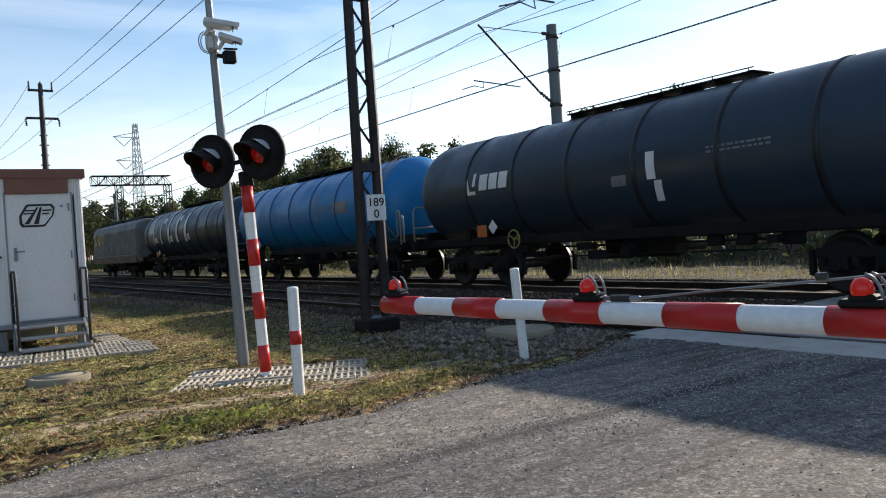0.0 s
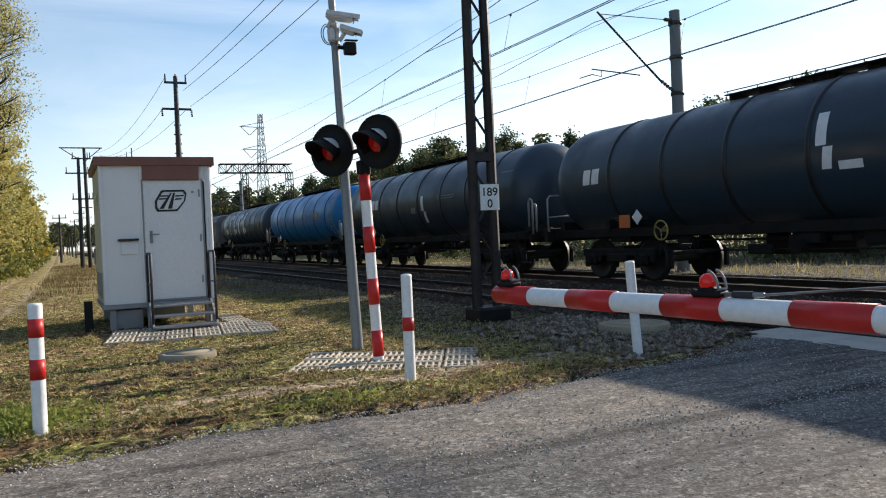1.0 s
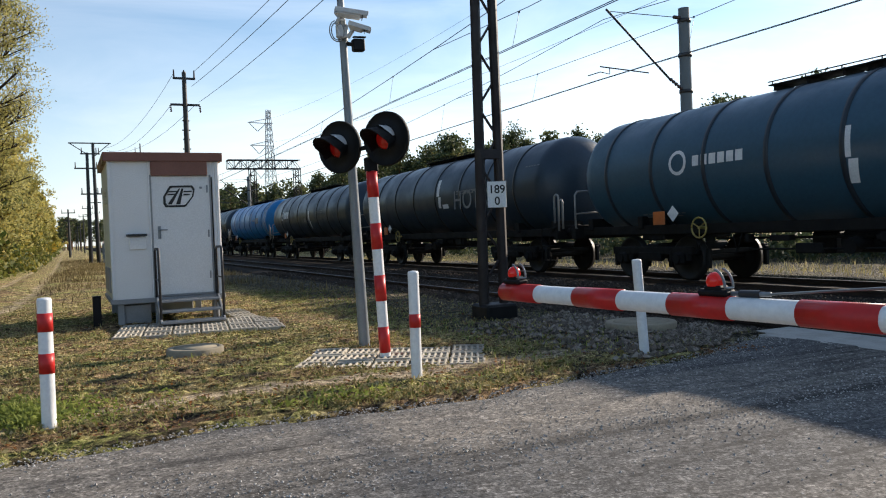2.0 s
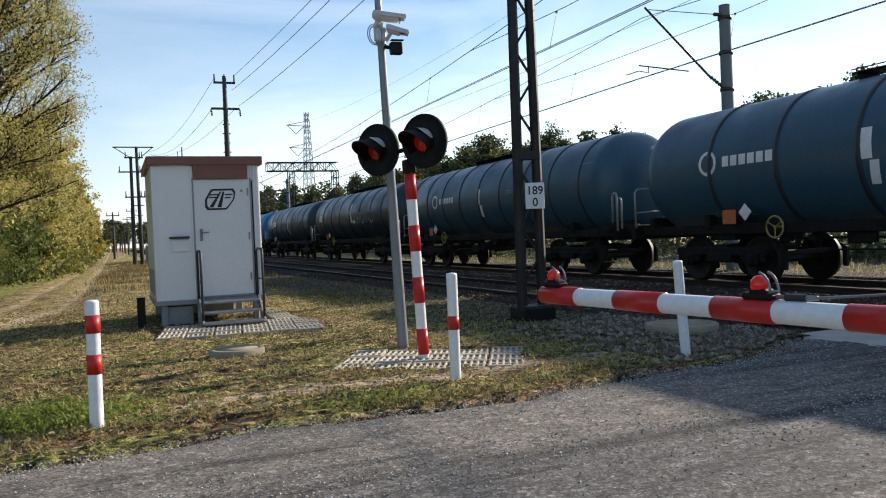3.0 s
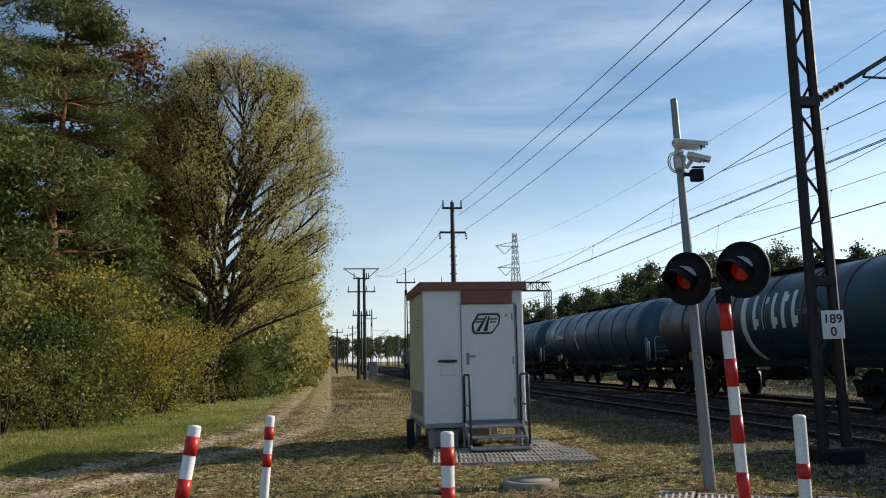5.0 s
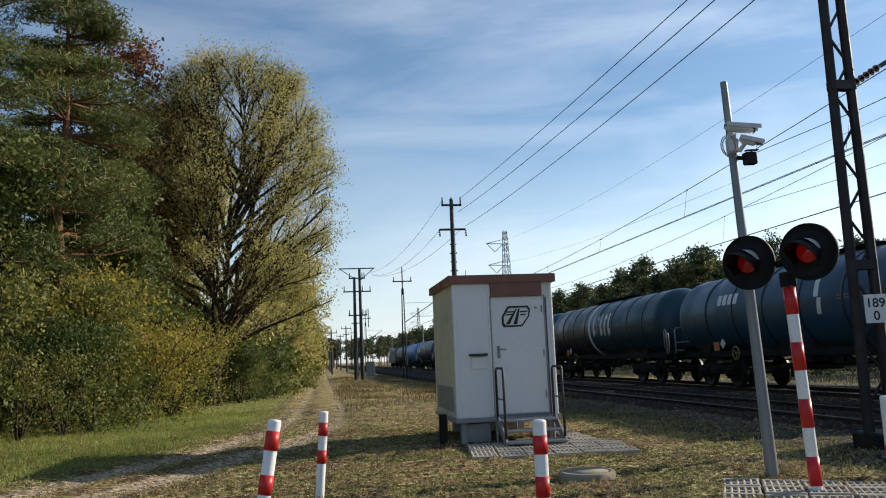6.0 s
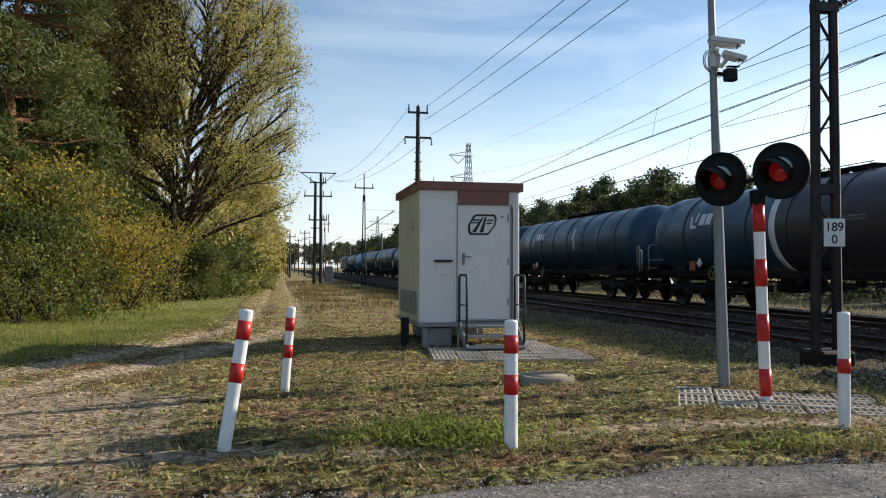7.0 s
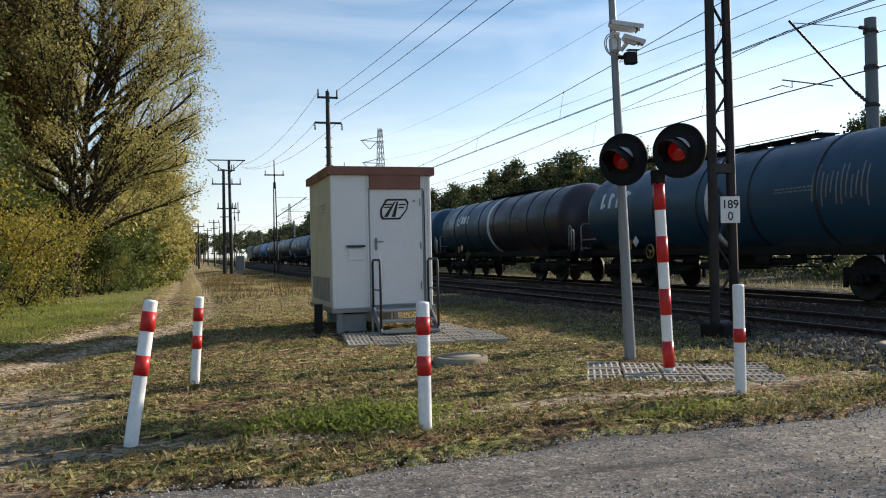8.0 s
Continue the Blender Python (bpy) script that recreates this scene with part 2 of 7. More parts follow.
M_GROUND, M_ROAD = ground_material(), road_material()
# rusty bed, its colour taken down to hold the train's shade
M_BALLAST = stone_material("ballast_bed_rusty_shaded", [(0.3, (0.01, 0.008, 0.007)), (0.5, (0.024, 0.019, 0.016)), (0.75, (0.055, 0.046, 0.04))], False)
M_STONE = stone_material("ballast_stone", [(0.0, (0.04, 0.031, 0.024)), (0.5, (0.11, 0.088, 0.067)), (1.0, (0.36, 0.31, 0.26))])
# much darker than M_STONE: shade over the track is in the colour
M_TRACKSTONE = stone_material("shaded_track_stone", [(0.0, (0.011, 0.0075, 0.0055)), (0.7, (0.032, 0.022, 0.016)), (0.93, (0.07, 0.053, 0.041)), (1.0, (0.24, 0.2, 0.17))])
M_GRIT = stone_material("road_grit", [(0.0, (0.16, 0.15, 0.14)), (0.6, (0.36, 0.335, 0.31)), (1.0, (0.62, 0.59, 0.55))])
M_CONC = painted("weathered_concrete", (0.4, 0.385, 0.35), 0.9, 0.5, (0.16, 0.14, 0.11), scale=4, fine=50, bumps=0.4, rand=0.12, spec=0.25)
M_PAVE = painted("mossy_paving_concrete", (0.43, 0.385, 0.315), 0.95, 0.45, (0.1, 0.095, 0.05), scale=5, fine=45, bumps=0.5, rand=0.12, spec=0.15)
M_OLDCONC = painted("sandy_old_concrete", (0.3, 0.26, 0.19), 0.95, 0.5, (0.14, 0.12, 0.09), scale=6, fine=40, bumps=0.5, spec=0.2)
M_SLEEPER = painted("oily_timber_sleeper", (0.03, 0.024, 0.02), 0.9, 0.5, (0.015, 0.012, 0.01), bumps=0.5, rand=0.3, spec=0.2)
M_RAIL = painted("rusty_rail", (0.032, 0.02, 0.015), 0.8, 0.5, (0.03, 0.02, 0.016), spec=0.3)
M_RAILTOP = painted("worn_rail_head", (0.1, 0.085, 0.075), 0.6, 0.4, (0.08, 0.05, 0.04), metal=0.6)
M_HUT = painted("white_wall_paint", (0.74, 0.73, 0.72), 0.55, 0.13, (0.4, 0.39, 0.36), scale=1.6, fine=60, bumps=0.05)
# side walls: a darker cream than the front
M_HUTSIDE = painted("cream_side_wall", (0.62, 0.58, 0.44), 0.6, 0.3, (0.3, 0.28, 0.22), scale=1.5, fine=20)
M_BROWN = painted("brown_sheet_metal", (0.2, 0.075, 0.05), 0.5, 0.3, (0.1, 0.05, 0.035), scale=2)
M_GREY = painted("grey_paint", (0.26, 0.265, 0.27), 0.6, 0.35, (0.12, 0.11, 0.1))
M_DARK = painted("dark_painted_steel", (0.022, 0.022, 0.024), 0.5, 0.3, (0.05, 0.04, 0.035))
M_BLACK = painted("matt_black_sheet", (0.006, 0.006, 0.0065), 0.7, 0.2, (0.014, 0.013, 0.012), spec=0.25)
M_GALV = painted("galvanised_steel", (0.21, 0.23, 0.245), 0.5, 0.3, (0.14, 0.14, 0.14), metal=0.2, fine=60)
M_WHITE = painted("white_reflective_band", (0.82, 0.82, 0.82), 0.4, 0.15, (0.4, 0.38, 0.33), scale=5, spec=0.4)
M_RED = painted("red_reflective_band", (0.55, 0.022, 0.02), 0.4, 0.2, (0.2, 0.03, 0.025), scale=5, spec=0.4)
M_MAST = painted("brown_rusted_mast_steel", (0.018, 0.012, 0.011), 0.7, 0.5, (0.014, 0.01, 0.009), fine=25)
M_WIRE = painted("weathered_copper_wire", (0.06, 0.065, 0.065), 0.5, 0.2, metal=0.4)
M_INS = painted("brown_porcelain", (0.06, 0.028, 0.02), 0.2, 0.1)
M_CONPOLE = painted("grey_painted_mast", (0.15, 0.17, 0.18), 0.85, 0.4, (0.17, 0.17, 0.16), bumps=0.3)
M_PYLON = painted("far_galvanised_lattice", (0.42, 0.45, 0.47), 0.6, 0.2, metal=0.3)
M_SIGN = painted("white_enamel_plate", (0.78, 0.78, 0.76), 0.35, 0.15, (0.4, 0.36, 0.3), scale=9)
M_INK = painted("black_lettering", (0.012, 0.012, 0.012), 0.5, 0.05)
M_CAMWHITE = painted("white_camera_housing", (0.55, 0.55, 0.54), 0.4, 0.3, (0.4, 0.4, 0.38))
M_LENS = glowing("lit_red_signal_lens", (1.0, 0.02, 0.015), 0.05, (0.12, 0.008, 0.006))
M_LENSDIM = glowing("dim_red_signal_lens", (1.0, 0.02, 0.015), 0.03, (0.12, 0.006, 0.005))
M_BOOMLAMP = glowing("red_boom_lamp", (1.0, 0.03, 0.015), 0.08, (0.42, 0.01, 0.008))
M_GLASS = painted("dark_window_glass", (0.01, 0.012, 0.014), 0.08, 0.05, spec=0.8)
M_BARK = painted("grey_brown_bark", (0.05, 0.038, 0.03), 0.95, 0.5, (0.025, 0.02, 0.016), scale=6, fine=30, bumps=0.8, spec=0.15)
M_PINEBARK = painted("orange_pine_bark", (0.19, 0.09, 0.05), 0.95, 0.5, (0.06, 0.04, 0.03), scale=3, fine=20, bumps=0.8, spec=0.15)
M_LEAF = leafy("autumn_leaf", [(0.0, (0.16, 0.165, 0.055)), (0.4, (0.38, 0.355, 0.125)), (0.75, (0.56, 0.48, 0.17)), (0.95, (0.62, 0.47, 0.12)), (1.0, (0.45, 0.24, 0.07))], 0.5)
M_LEAFGOLD = leafy("golden_leaf", [(0.0, (0.1, 0.11, 0.028)), (0.5, (0.29, 0.255, 0.055)), (0.9, (0.58, 0.42, 0.06)), (1.0, (0.5, 0.23, 0.035))], 0.5)
M_LEAFGREEN = leafy("green_leaf", [(0.0, (0.035, 0.06, 0.016)), (0.5, (0.09, 0.12, 0.03)), (0.9, (0.19, 0.2, 0.045)), (1.0, (0.33, 0.27, 0.055))], 0.4)
M_LEAFRUST = leafy("rusty_leaf", [(0.0, (0.1, 0.05, 0.02)), (0.6, (0.22, 0.09, 0.03)), (1.0, (0.3, 0.14, 0.04))], 0.4)
M_BUSH = leafy("understorey_leaf", [(0.0, (0.05, 0.065, 0.018)), (0.45, (0.125, 0.14, 0.036)), (0.8, (0.28, 0.25, 0.055)), (1.0, (0.44, 0.32, 0.065))], 0.42)
M_NEEDLE = leafy("pine_needles", [(0.0, (0.035, 0.055, 0.018)), (0.5, (0.105, 0.135, 0.04)), (0.85, (0.23, 0.225, 0.07)), (1.0, (0.32, 0.2, 0.085))], 0.3)
M_FARLEAF = leafy("far_wood_foliage", [(0.0, (0.03, 0.045, 0.022)), (0.5, (0.08, 0.1, 0.043)), (0.85, (0.18, 0.18, 0.065)), (1.0, (0.28, 0.22, 0.08))], 0.35)
M_STRAW = leafy("dry_grass_blade", [(0.0, (0.1, 0.1, 0.03)), (0.35, (0.27, 0.225, 0.085)), (0.7, (0.5, 0.42, 0.19)), (1.0, (0.72, 0.62, 0.36))], 0.3, 0.9)
M_BLADE = leafy("green_grass_blade", [(0.0, (0.085, 0.12, 0.028)), (0.6, (0.25, 0.29, 0.065)), (1.0, (0.5, 0.49, 0.17))], 0.5, 0.8)
M_BRICK = painted("red_brown_brickwork", (0.2, 0.1, 0.07), 0.9, 0.4, (0.1, 0.07, 0.05), fine=12)


# ---- mesh building ----
class Build:
    """Collects vertices and faces of one mesh."""

    def __init__(self):
        self.v, self.f, self.s = [], [], []

    def add(self, verts, faces, smooth=False):
        k = len(self.v)
        self.v.extend(tuple(p) for p in verts)
        self.f.extend(tuple(i + k for i in q) for q in faces)
        self.s.extend([smooth] * len(faces))
        return self

    def box(self, c, size, bevel=0.0, m=None):
        """A box with chamfered edges; m turns it about its centre."""
        h = [x / 2 for x in size]
        b = min(bevel, *[x * 0.98 for x in h])
        pts, idx = [], {}
        for sx in (-1, 1):
            for sy in (-1, 1):
                for sz in (-1, 1):
                    for ax in range(3):
                        p = [sx * (h[0] - b), sy * (h[1] - b), sz * (h[2] - b)]
                        p[ax] = (sx, sy, sz)[ax] * h[ax]
                        idx[(sx, sy, sz, ax)] = len(pts)
                        pts.append(p)
        fs = []
        for ax in range(3):
            o = [a for a in range(3) if a != ax]
            for sg in (-1, 1):
                ring = []
                for u, w in ((-1, -1), (1, -1), (1, 1), (-1, 1)):
                    k = [0, 0, 0]
                    k[ax], k[o[0]], k[o[1]] = sg, u, w
                    ring.append(idx[(*k, ax)])
                fs.append(ring if (sg > 0) != (ax == 1) else ring[::-1])
        if b > 0:
            for ax in range(3):
                o = [a for a in range(3) if a != ax]
                for u in (-1, 1):
                    for w in (-1, 1):
                        k0, k1 = [0, 0, 0], [0, 0, 0]
                        k0[ax], k1[ax] = -1, 1
                        k0[o[0]] = k1[o[0]] = u
                        k0[o[1]] = k1[o[1]] = w
                        q = [idx[(*k0, o[0])], idx[(*k1, o[0])], idx[(*k1, o[1])], idx[(*k0, o[1])]]
                        fs.append(q if (u * w > 0) == (ax != 1) else q[::-1])
            for sx in (-1, 1):
                for sy in (-1, 1):
                    for sz in (-1, 1):
                        q = [idx[(sx, sy, sz, a)] for a in range(3)]
                        fs.append(q if sx * sy * sz > 0 else q[::-1])
        c = Vector(c)
        vs = [(c + (m @ Vector(p) if m else Vector(p))) for p in pts]
        return self.add(vs, fs)

    def tube(self, p0, p1, r0, r1=None, n=10, caps=True):
        p0, p1 = Vector(p0), Vector(p1)
        r1 = r0 if r1 is None else r1
        d = (p1 - p0)
        if d.length < 1e-6:
            return self
        d.normalize()
        u = d.cross(Vector((0, 0, 1)) if abs(d.z) < 0.95 else Vector((1, 0, 0))).normalized()
        w = d.cross(u)
        vs = []
        for p, r in ((p0, r0), (p1, r1)):
            for k in range(n):
                a = 2 * math.pi * k / n
                vs.append(p + (u * math.cos(a) + w * math.sin(a)) * r)
        self.add(vs, [(k, (k + 1) % n, n + (k + 1) % n, n + k) for k in range(n)], True)
        if caps:
            self.add([vs[k] for k in range(n)], [tuple(range(n))[::-1]])
            self.add([vs[n + k] for k in range(n)], [tuple(range(n))])
        return self

    def path(self, pts, r, n=8):
        """One bent tube along the points."""
        pts = [Vector(p) for p in pts]
        d0 = (pts[1] - pts[0]).normalized()
        u = d0.orthogonal().normalized()
        vs = []
        for k, p in enumerate(pts):
            d = ((pts[min(k + 1, len(pts) - 1)] - p).normalized() + (p - pts[max(k - 1, 0)]).normalized()).normalized() if 0 < k < len(pts) - 1 else (pts[1] - pts[0] if k == 0 else pts[-1] - pts[-2]).normalized()
            u = (u - d * u.dot(d)).normalized()
            w = d.cross(u)
            vs += [p + (u * math.cos(6.2832 * i / n) + w * math.sin(6.2832 * i / n)) * r for i in range(n)]
        m = len(pts)
        self.add(vs, [(k * n + i, k * n + (i + 1) % n, (k + 1) * n + (i + 1) % n, (k + 1) * n + i) for k in range(m - 1) for i in range(n)] + [tuple(range(n))[::-1], tuple(range((m - 1) * n, m * n))], True)
        return self

    def lathe(self, profile, n=24, axis="z", at=(0, 0, 0), smooth=True):
        """profile: (radius, along) pairs turned about an axis."""
        vs, fs = [], []
        at = Vector(at)
        for r, h in profile:
            for k in range(n):
                a = 2 * math.pi * k / n
                c, s = r * math.cos(a), r * math.sin(a)
                p = {"z": (c, s, h), "y": (s, h, c), "x": (h, c, s)}[axis]
                vs.append(at + Vector(p))
        for j in range(len(profile) - 1):
            for k in range(n):
                k2 = (k + 1) % n
                fs.append((j * n + k, j * n + k2, (j + 1) * n + k2, (j + 1) * n + k))
        return self.add(vs, fs, smooth)

    def mesh(self, name, material):
        me = bpy.data.meshes.new(name)
        me.from_pydata(self.v, [], self.f)
        me.polygons.foreach_set("use_smooth", self.s)
        for mt in (material if isinstance(material, (list, tuple)) else [material]):
            me.materials.append(mt)
        me.update()
        return me


def part(name, b, material, parent=None, label="", m=None):
    """One mesh object under a thing or under a part."""
    data = b.mesh(name, material) if isinstance(b, Build) else b
    ob = new(name, data)
    if parent:
        ob.parent = parent
    if m is not None:
        ob.matrix_basis = m
    return tagged(ob, label)


def thing(name, m, label, category, group="", kind=""):
    ob = new(name)
    ob.empty_display_size = 0.2
    ob.matrix_basis = m
    return tagged(ob, label, category, group, kind)


def quads_mesh(name, verts, size, material):
    """verts: numpy (n*size, 3); every run of size vertices is one face."""
    me = bpy.data.meshes.new(name)
    nf = len(verts) // size
    me.vertices.add(len(verts))
    me.vertices.foreach_set("co", np.asarray(verts, dtype=np.float32).ravel())
    me.loops.add(len(verts))
    me.loops.foreach_set("vertex_index", np.arange(len(verts), dtype=np.int32))
    me.polygons.add(nf)
    me.polygons.foreach_set("loop_start", np.arange(0, len(verts), size, dtype=np.int32))
    me.materials.append(material)
    me.update(calc_edges=True)
    return me


def leaf_quads(centres, size, rng, flat=0.0, aspect=0.6):
    """Small four-cornered leaves at the centres, turned at random."""
    n = len(centres)
    a = rng.normal(size=(n, 3))
    b = rng.normal(size=(n, 3))
    a[:, 2] *= 1 - flat
    b[:, 2] *= 1 - flat
    a /= np.linalg.norm(a, axis=1, keepdims=True)
    b -= a * (a * b).sum(1, keepdims=True)
    b /= np.linalg.norm(b, axis=1, keepdims=True)
    s = (size * rng.uniform(0.6, 1.3, n))[:, None] if np.isscalar(size) else (size * rng.uniform(0.7, 1.2, n))[:, None]
    a, b = a * s, b * s * aspect
    return np.stack([centres - a, centres - b * 0.9 + a * 0.1, centres + a, centres + b], 1).reshape(-1, 3)


# ---- the large structure ----
RAIL_TOP, AXIS_NEAR, AXIS_FAR = 0.02, 7.7, 11.95
rng = np.random.default_rng(4)


def smooth(a, b, x):
    t = min(1, max(0, (x - a) / (b - a)))
    return t * t * (3 - 2 * t)


def ground_z(x, y):
    """Height of the natural ground."""
    z = -0.09 * smooth(7.0, 11.5, y) - 0.3 * smooth(22, 65, y)
    if x < -5:
        z += 0.08 * smooth(-5, -9, x) * smooth(8, 16, y)
    if x > 15:
        z -= 0.25 * smooth(15, 20, x)
    return z


def road_edge(x):
    """The road's grassy edge: y as a function of x."""
    return 5.55 + 0.09 * max(0, x - 2.2) ** 1.65 - 0.22 * math.exp(-((x + 1.6) / 0.9) ** 2) + 0.5 * smooth(-2.6, -4.0, x) + 0.07 * math.sin(2.3 * x) + 0.13 * noise.noise((x * 1.7, 3.3, 0)) + 0.07 * noise.noise((x * 5.0, 8.3, 0))


LANE = [(-6.2, 4.0), (-5.6, 8.0), (-4.9, 11.0), (-3.8, 13.5), (-2.9, 16.0), (-2.3, 19.0), (-2.0, 23.0), (-1.9, 36.0), (-1.9, 60.0), (-2.0, 200.0)]


def lane_x(y):
    for (x0, y0), (x1, y1) in zip(LANE[:-1], LANE[1:]):
        if y <= y1:
            return x0 + (x1 - x0) * (y - y0) / (y1 - y0)
    return LANE[-1][0]


def bare(x, y):
    """How bare the soil is."""
    d = x - lane_x(y)
    v = 0.0
    if y > 3:
        for off in (-0.62, 0.62):
            v = max(v, (0.95 - 0.5 * smooth(12, 24, y)) * math.exp(-((d - off) / (0.4 - 0.14 * smooth(14, 26, y))) ** 2))
    v = max(v, 0.72 * math.exp(-((y - road_edge(x) - 0.95 - 0.12 * math.sin(x)) / 0.24) ** 2) * smooth(6, 4, x))
    v = max(v, 0.95 * smooth(-2.2, -3.4, x) * smooth(10.6, 8.4, y))
    if 4.6 < x < 7:
        v = max(v, 0.4 * smooth(4.6, 5.6, x))
    return v


def lush(x, y):
    """How green the grass is."""
    return max(0.95 * smooth(lane_x(y) - 0.9, lane_x(y) - 2.0, x) * smooth(9.5, 13, y), 0.5 * smooth(3.4, 4.4, x) * smooth(6, 7, y) * smooth(6, 5.2, x))


def paved(x, y):
    """1 under the openwork slabs."""
    if 0.1 < x < 2.5 and 11.55 < y + 0.14 * (x - 0.1) - 0.1 < 13.7 or 2.0 < x < 2.5 and 13 < y < 15.2:
        return 1.0
    u, v = x - 1.42, y - 7.42
    return 1.0 if 0.03 < 0.883 * u - 0.469 * v < 1.77 and 0.03 < 0.469 * u + 0.883 * v < 1.17 else 0.0


def relief(x, y):
    """Tufts and hollows of the trodden ground: metres over ground_z()."""
    z = 0.028 * noise.noise((x * 0.9, y * 0.9, 0.3)) + 0.014 * noise.noise((x * 3.1, y * 3.1, 1.7))
    if 5 < y < 18 and -9 < x < 7:
        z += 0.018 * noise.noise((x * 1.6, y * 5.0, 6.1)) + 0.05 * tuft(x, y) * (1 - 0.8 * min(1, bare(x, y)))
    if y > 7:
        d = x - lane_x(y)
        z -= 0.05 * math.exp(-((d + 0.62) / 0.3) ** 2) + 0.05 * math.exp(-((d - 0.62) / 0.3) ** 2)
    return -0.012 if 6 < y < 15.5 and paved(x, y) else z


def tuft(x, y):
    """0 in the hollows to 1 on the tufts."""
    v = 0.5 + 0.55 * noise.noise((x * 4.2, y * 6.5, 2.2)) + 0.4 * noise.noise((x * 9.5, y * 13.0, 4.4))
    return min(1, max(0, v))


def shaded_gravel(x, y):
    """How much stone and soil, toned dark for the train's shade, lies between the weeds beside the track bed."""
    return 0.85 * smooth(3.0, 4.6, x) * smooth(6.0, 7.2, y) + 0.5 * smooth(3.6, 5.4, x) * smooth(14, 9, y)


def axis_lines(lo, hi, step, reach):
    mid = list(np.arange(lo, hi + 1e-6, step))
    a, s = [], step
    x = lo
    while x > -reach:
        s *= 1.35
        x -= s
        a.append(x)
    b, s, x = [], step, hi
    while x < reach:
        s *= 1.35
        x += s
        b.append(x)
    return a[::-1] + mid + b


def build_ground():
    far_x, far_y = axis_lines(-12, 16, 0.3, 2500), axis_lines(5, 40, 0.3, 2500)
    xs = [v for v in far_x if v < -8] + list(np.arange(-8, 6.3, 0.065)) + [v for v in far_x if v > 6.3]
    ys = [v for v in far_y if v < 5] + list(np.arange(5.0, 11, 0.05)) + list(np.arange(11, 18, 0.1)) + [v for v in far_y if v > 18]
    vs, tf = [], []
    for y in ys:
        for x in xs:
            z = ground_z(x, y) + relief(x, y)
            if y < road_edge(x) - 0.07 and x < 7:
                z -= 0.05
            if 6.3 < x < 14.2:
                z -= 0.35
            vs.append((x, y, z))
            tf.append(tuft(x, y) if 4 < y < 30 and -12 < x < 8 else 0.5)
    w = len(xs)
    b = Build()
    b.add(vs, [(j * w + i, j * w + i + 1, (j + 1) * w + i + 1, (j + 1) * w + i) for j in range(len(ys) - 1) for i in range(w - 1)], True)
    me = b.mesh("ground", M_GROUND)
    for name, vals in (("tuft", tf), ("bare", [bare(x, y) for x, y, z in vs]), ("lush", [lush(x, y) for x, y, z in vs]), ("shaded_gravel", [shaded_gravel(x, y) if y < 40 else 0 for x, y, z in vs])):
        me.attributes.new(name, "FLOAT", "POINT").data.foreach_set("value", vals)
    tagged(new("ground", me), "dry trodden autumn grass with bare sandy wheel tracks", "ground", kind="structure")


def road_z(x, y):
    return 0.012 + 0.012 * noise.noise((x * 0.7, y * 0.7, 4)) + 0.004 * noise.noise((x * 3, y * 3, 9)) - 0.05 * smooth(-3, -8, x) * smooth(3, 6, y)


def build_road(name, x0, x1, step):
    xs = np.arange(x0, x1 + 1e-6, step)
    b = Build()
    rows = 44
    vs = []
    for x in xs:
        e = road_edge(x) if x < 7 else 6.4
        for k in range(rows + 1):
            y = -4.5 + (e + 4.5) * k / rows
            vs.append((x, y, road_z(x, y) - (0.05 if k in (0, rows) else 0)))
    r = rows + 1
    b.add(vs, [(i * r + k, (i + 1) * r + k, (i + 1) * r + k + 1, i * r + k + 1) for i in range(len(xs) - 1) for k in range(rows)], True)
    tagged(part(name, b, M_ROAD), "worn grey asphalt road strewn with grit", "road", kind="structure")


def build_ballast():
    """The bed of both tracks, with an uneven top and sloping shoulders."""
    prof = [(5.75, -0.3), (5.95, -0.12), (6.25, -0.05), (6.6, -0.075), (8.8, -0.09), (9.8, -0.07), (10.8, -0.09), (13.1, -0.09), (13.6, -0.08), (14.3, -0.22), (14.8, -0.5)]
    ys = list(np.arange(6.7, 40, 0.35)) + list(np.arange(40, 420, 6.0))
    vs = []
    for y in ys:
        dz = -0.28 * smooth(22, 65, y)
        for k, (x, z) in enumerate(prof):
            j = 0.03 * noise.noise((x * 2, y * 2, 7))
            vs.append((x + (0.12 * noise.noise((y * 0.8, x, 2)) if k < 3 else 0), y, z + j + (dz if k in (0, len(prof) - 1) else 0)))
    w = len(prof)
    b = Build()
    b.add(vs, [(j * w + i, j * w + i + 1, (j + 1) * w + i + 1, (j + 1) * w + i) for j in range(len(ys) - 1) for i in range(w - 1)], True)
    b.add([(5.75, 6.7, -0.3), (14.8, 6.7, -0.5), (14.8, -60, -0.5), (5.75, -60, -0.3), (6.2, 6.7, -0.1), (14.2, 6.7, -0.1), (14.2, -60, -0.1), (6.2, -60, -0.1)],
          [(4, 7, 6, 5), (0, 3, 7, 4), (1, 5, 6, 2)])
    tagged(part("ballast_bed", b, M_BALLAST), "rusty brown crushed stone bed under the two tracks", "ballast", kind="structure")


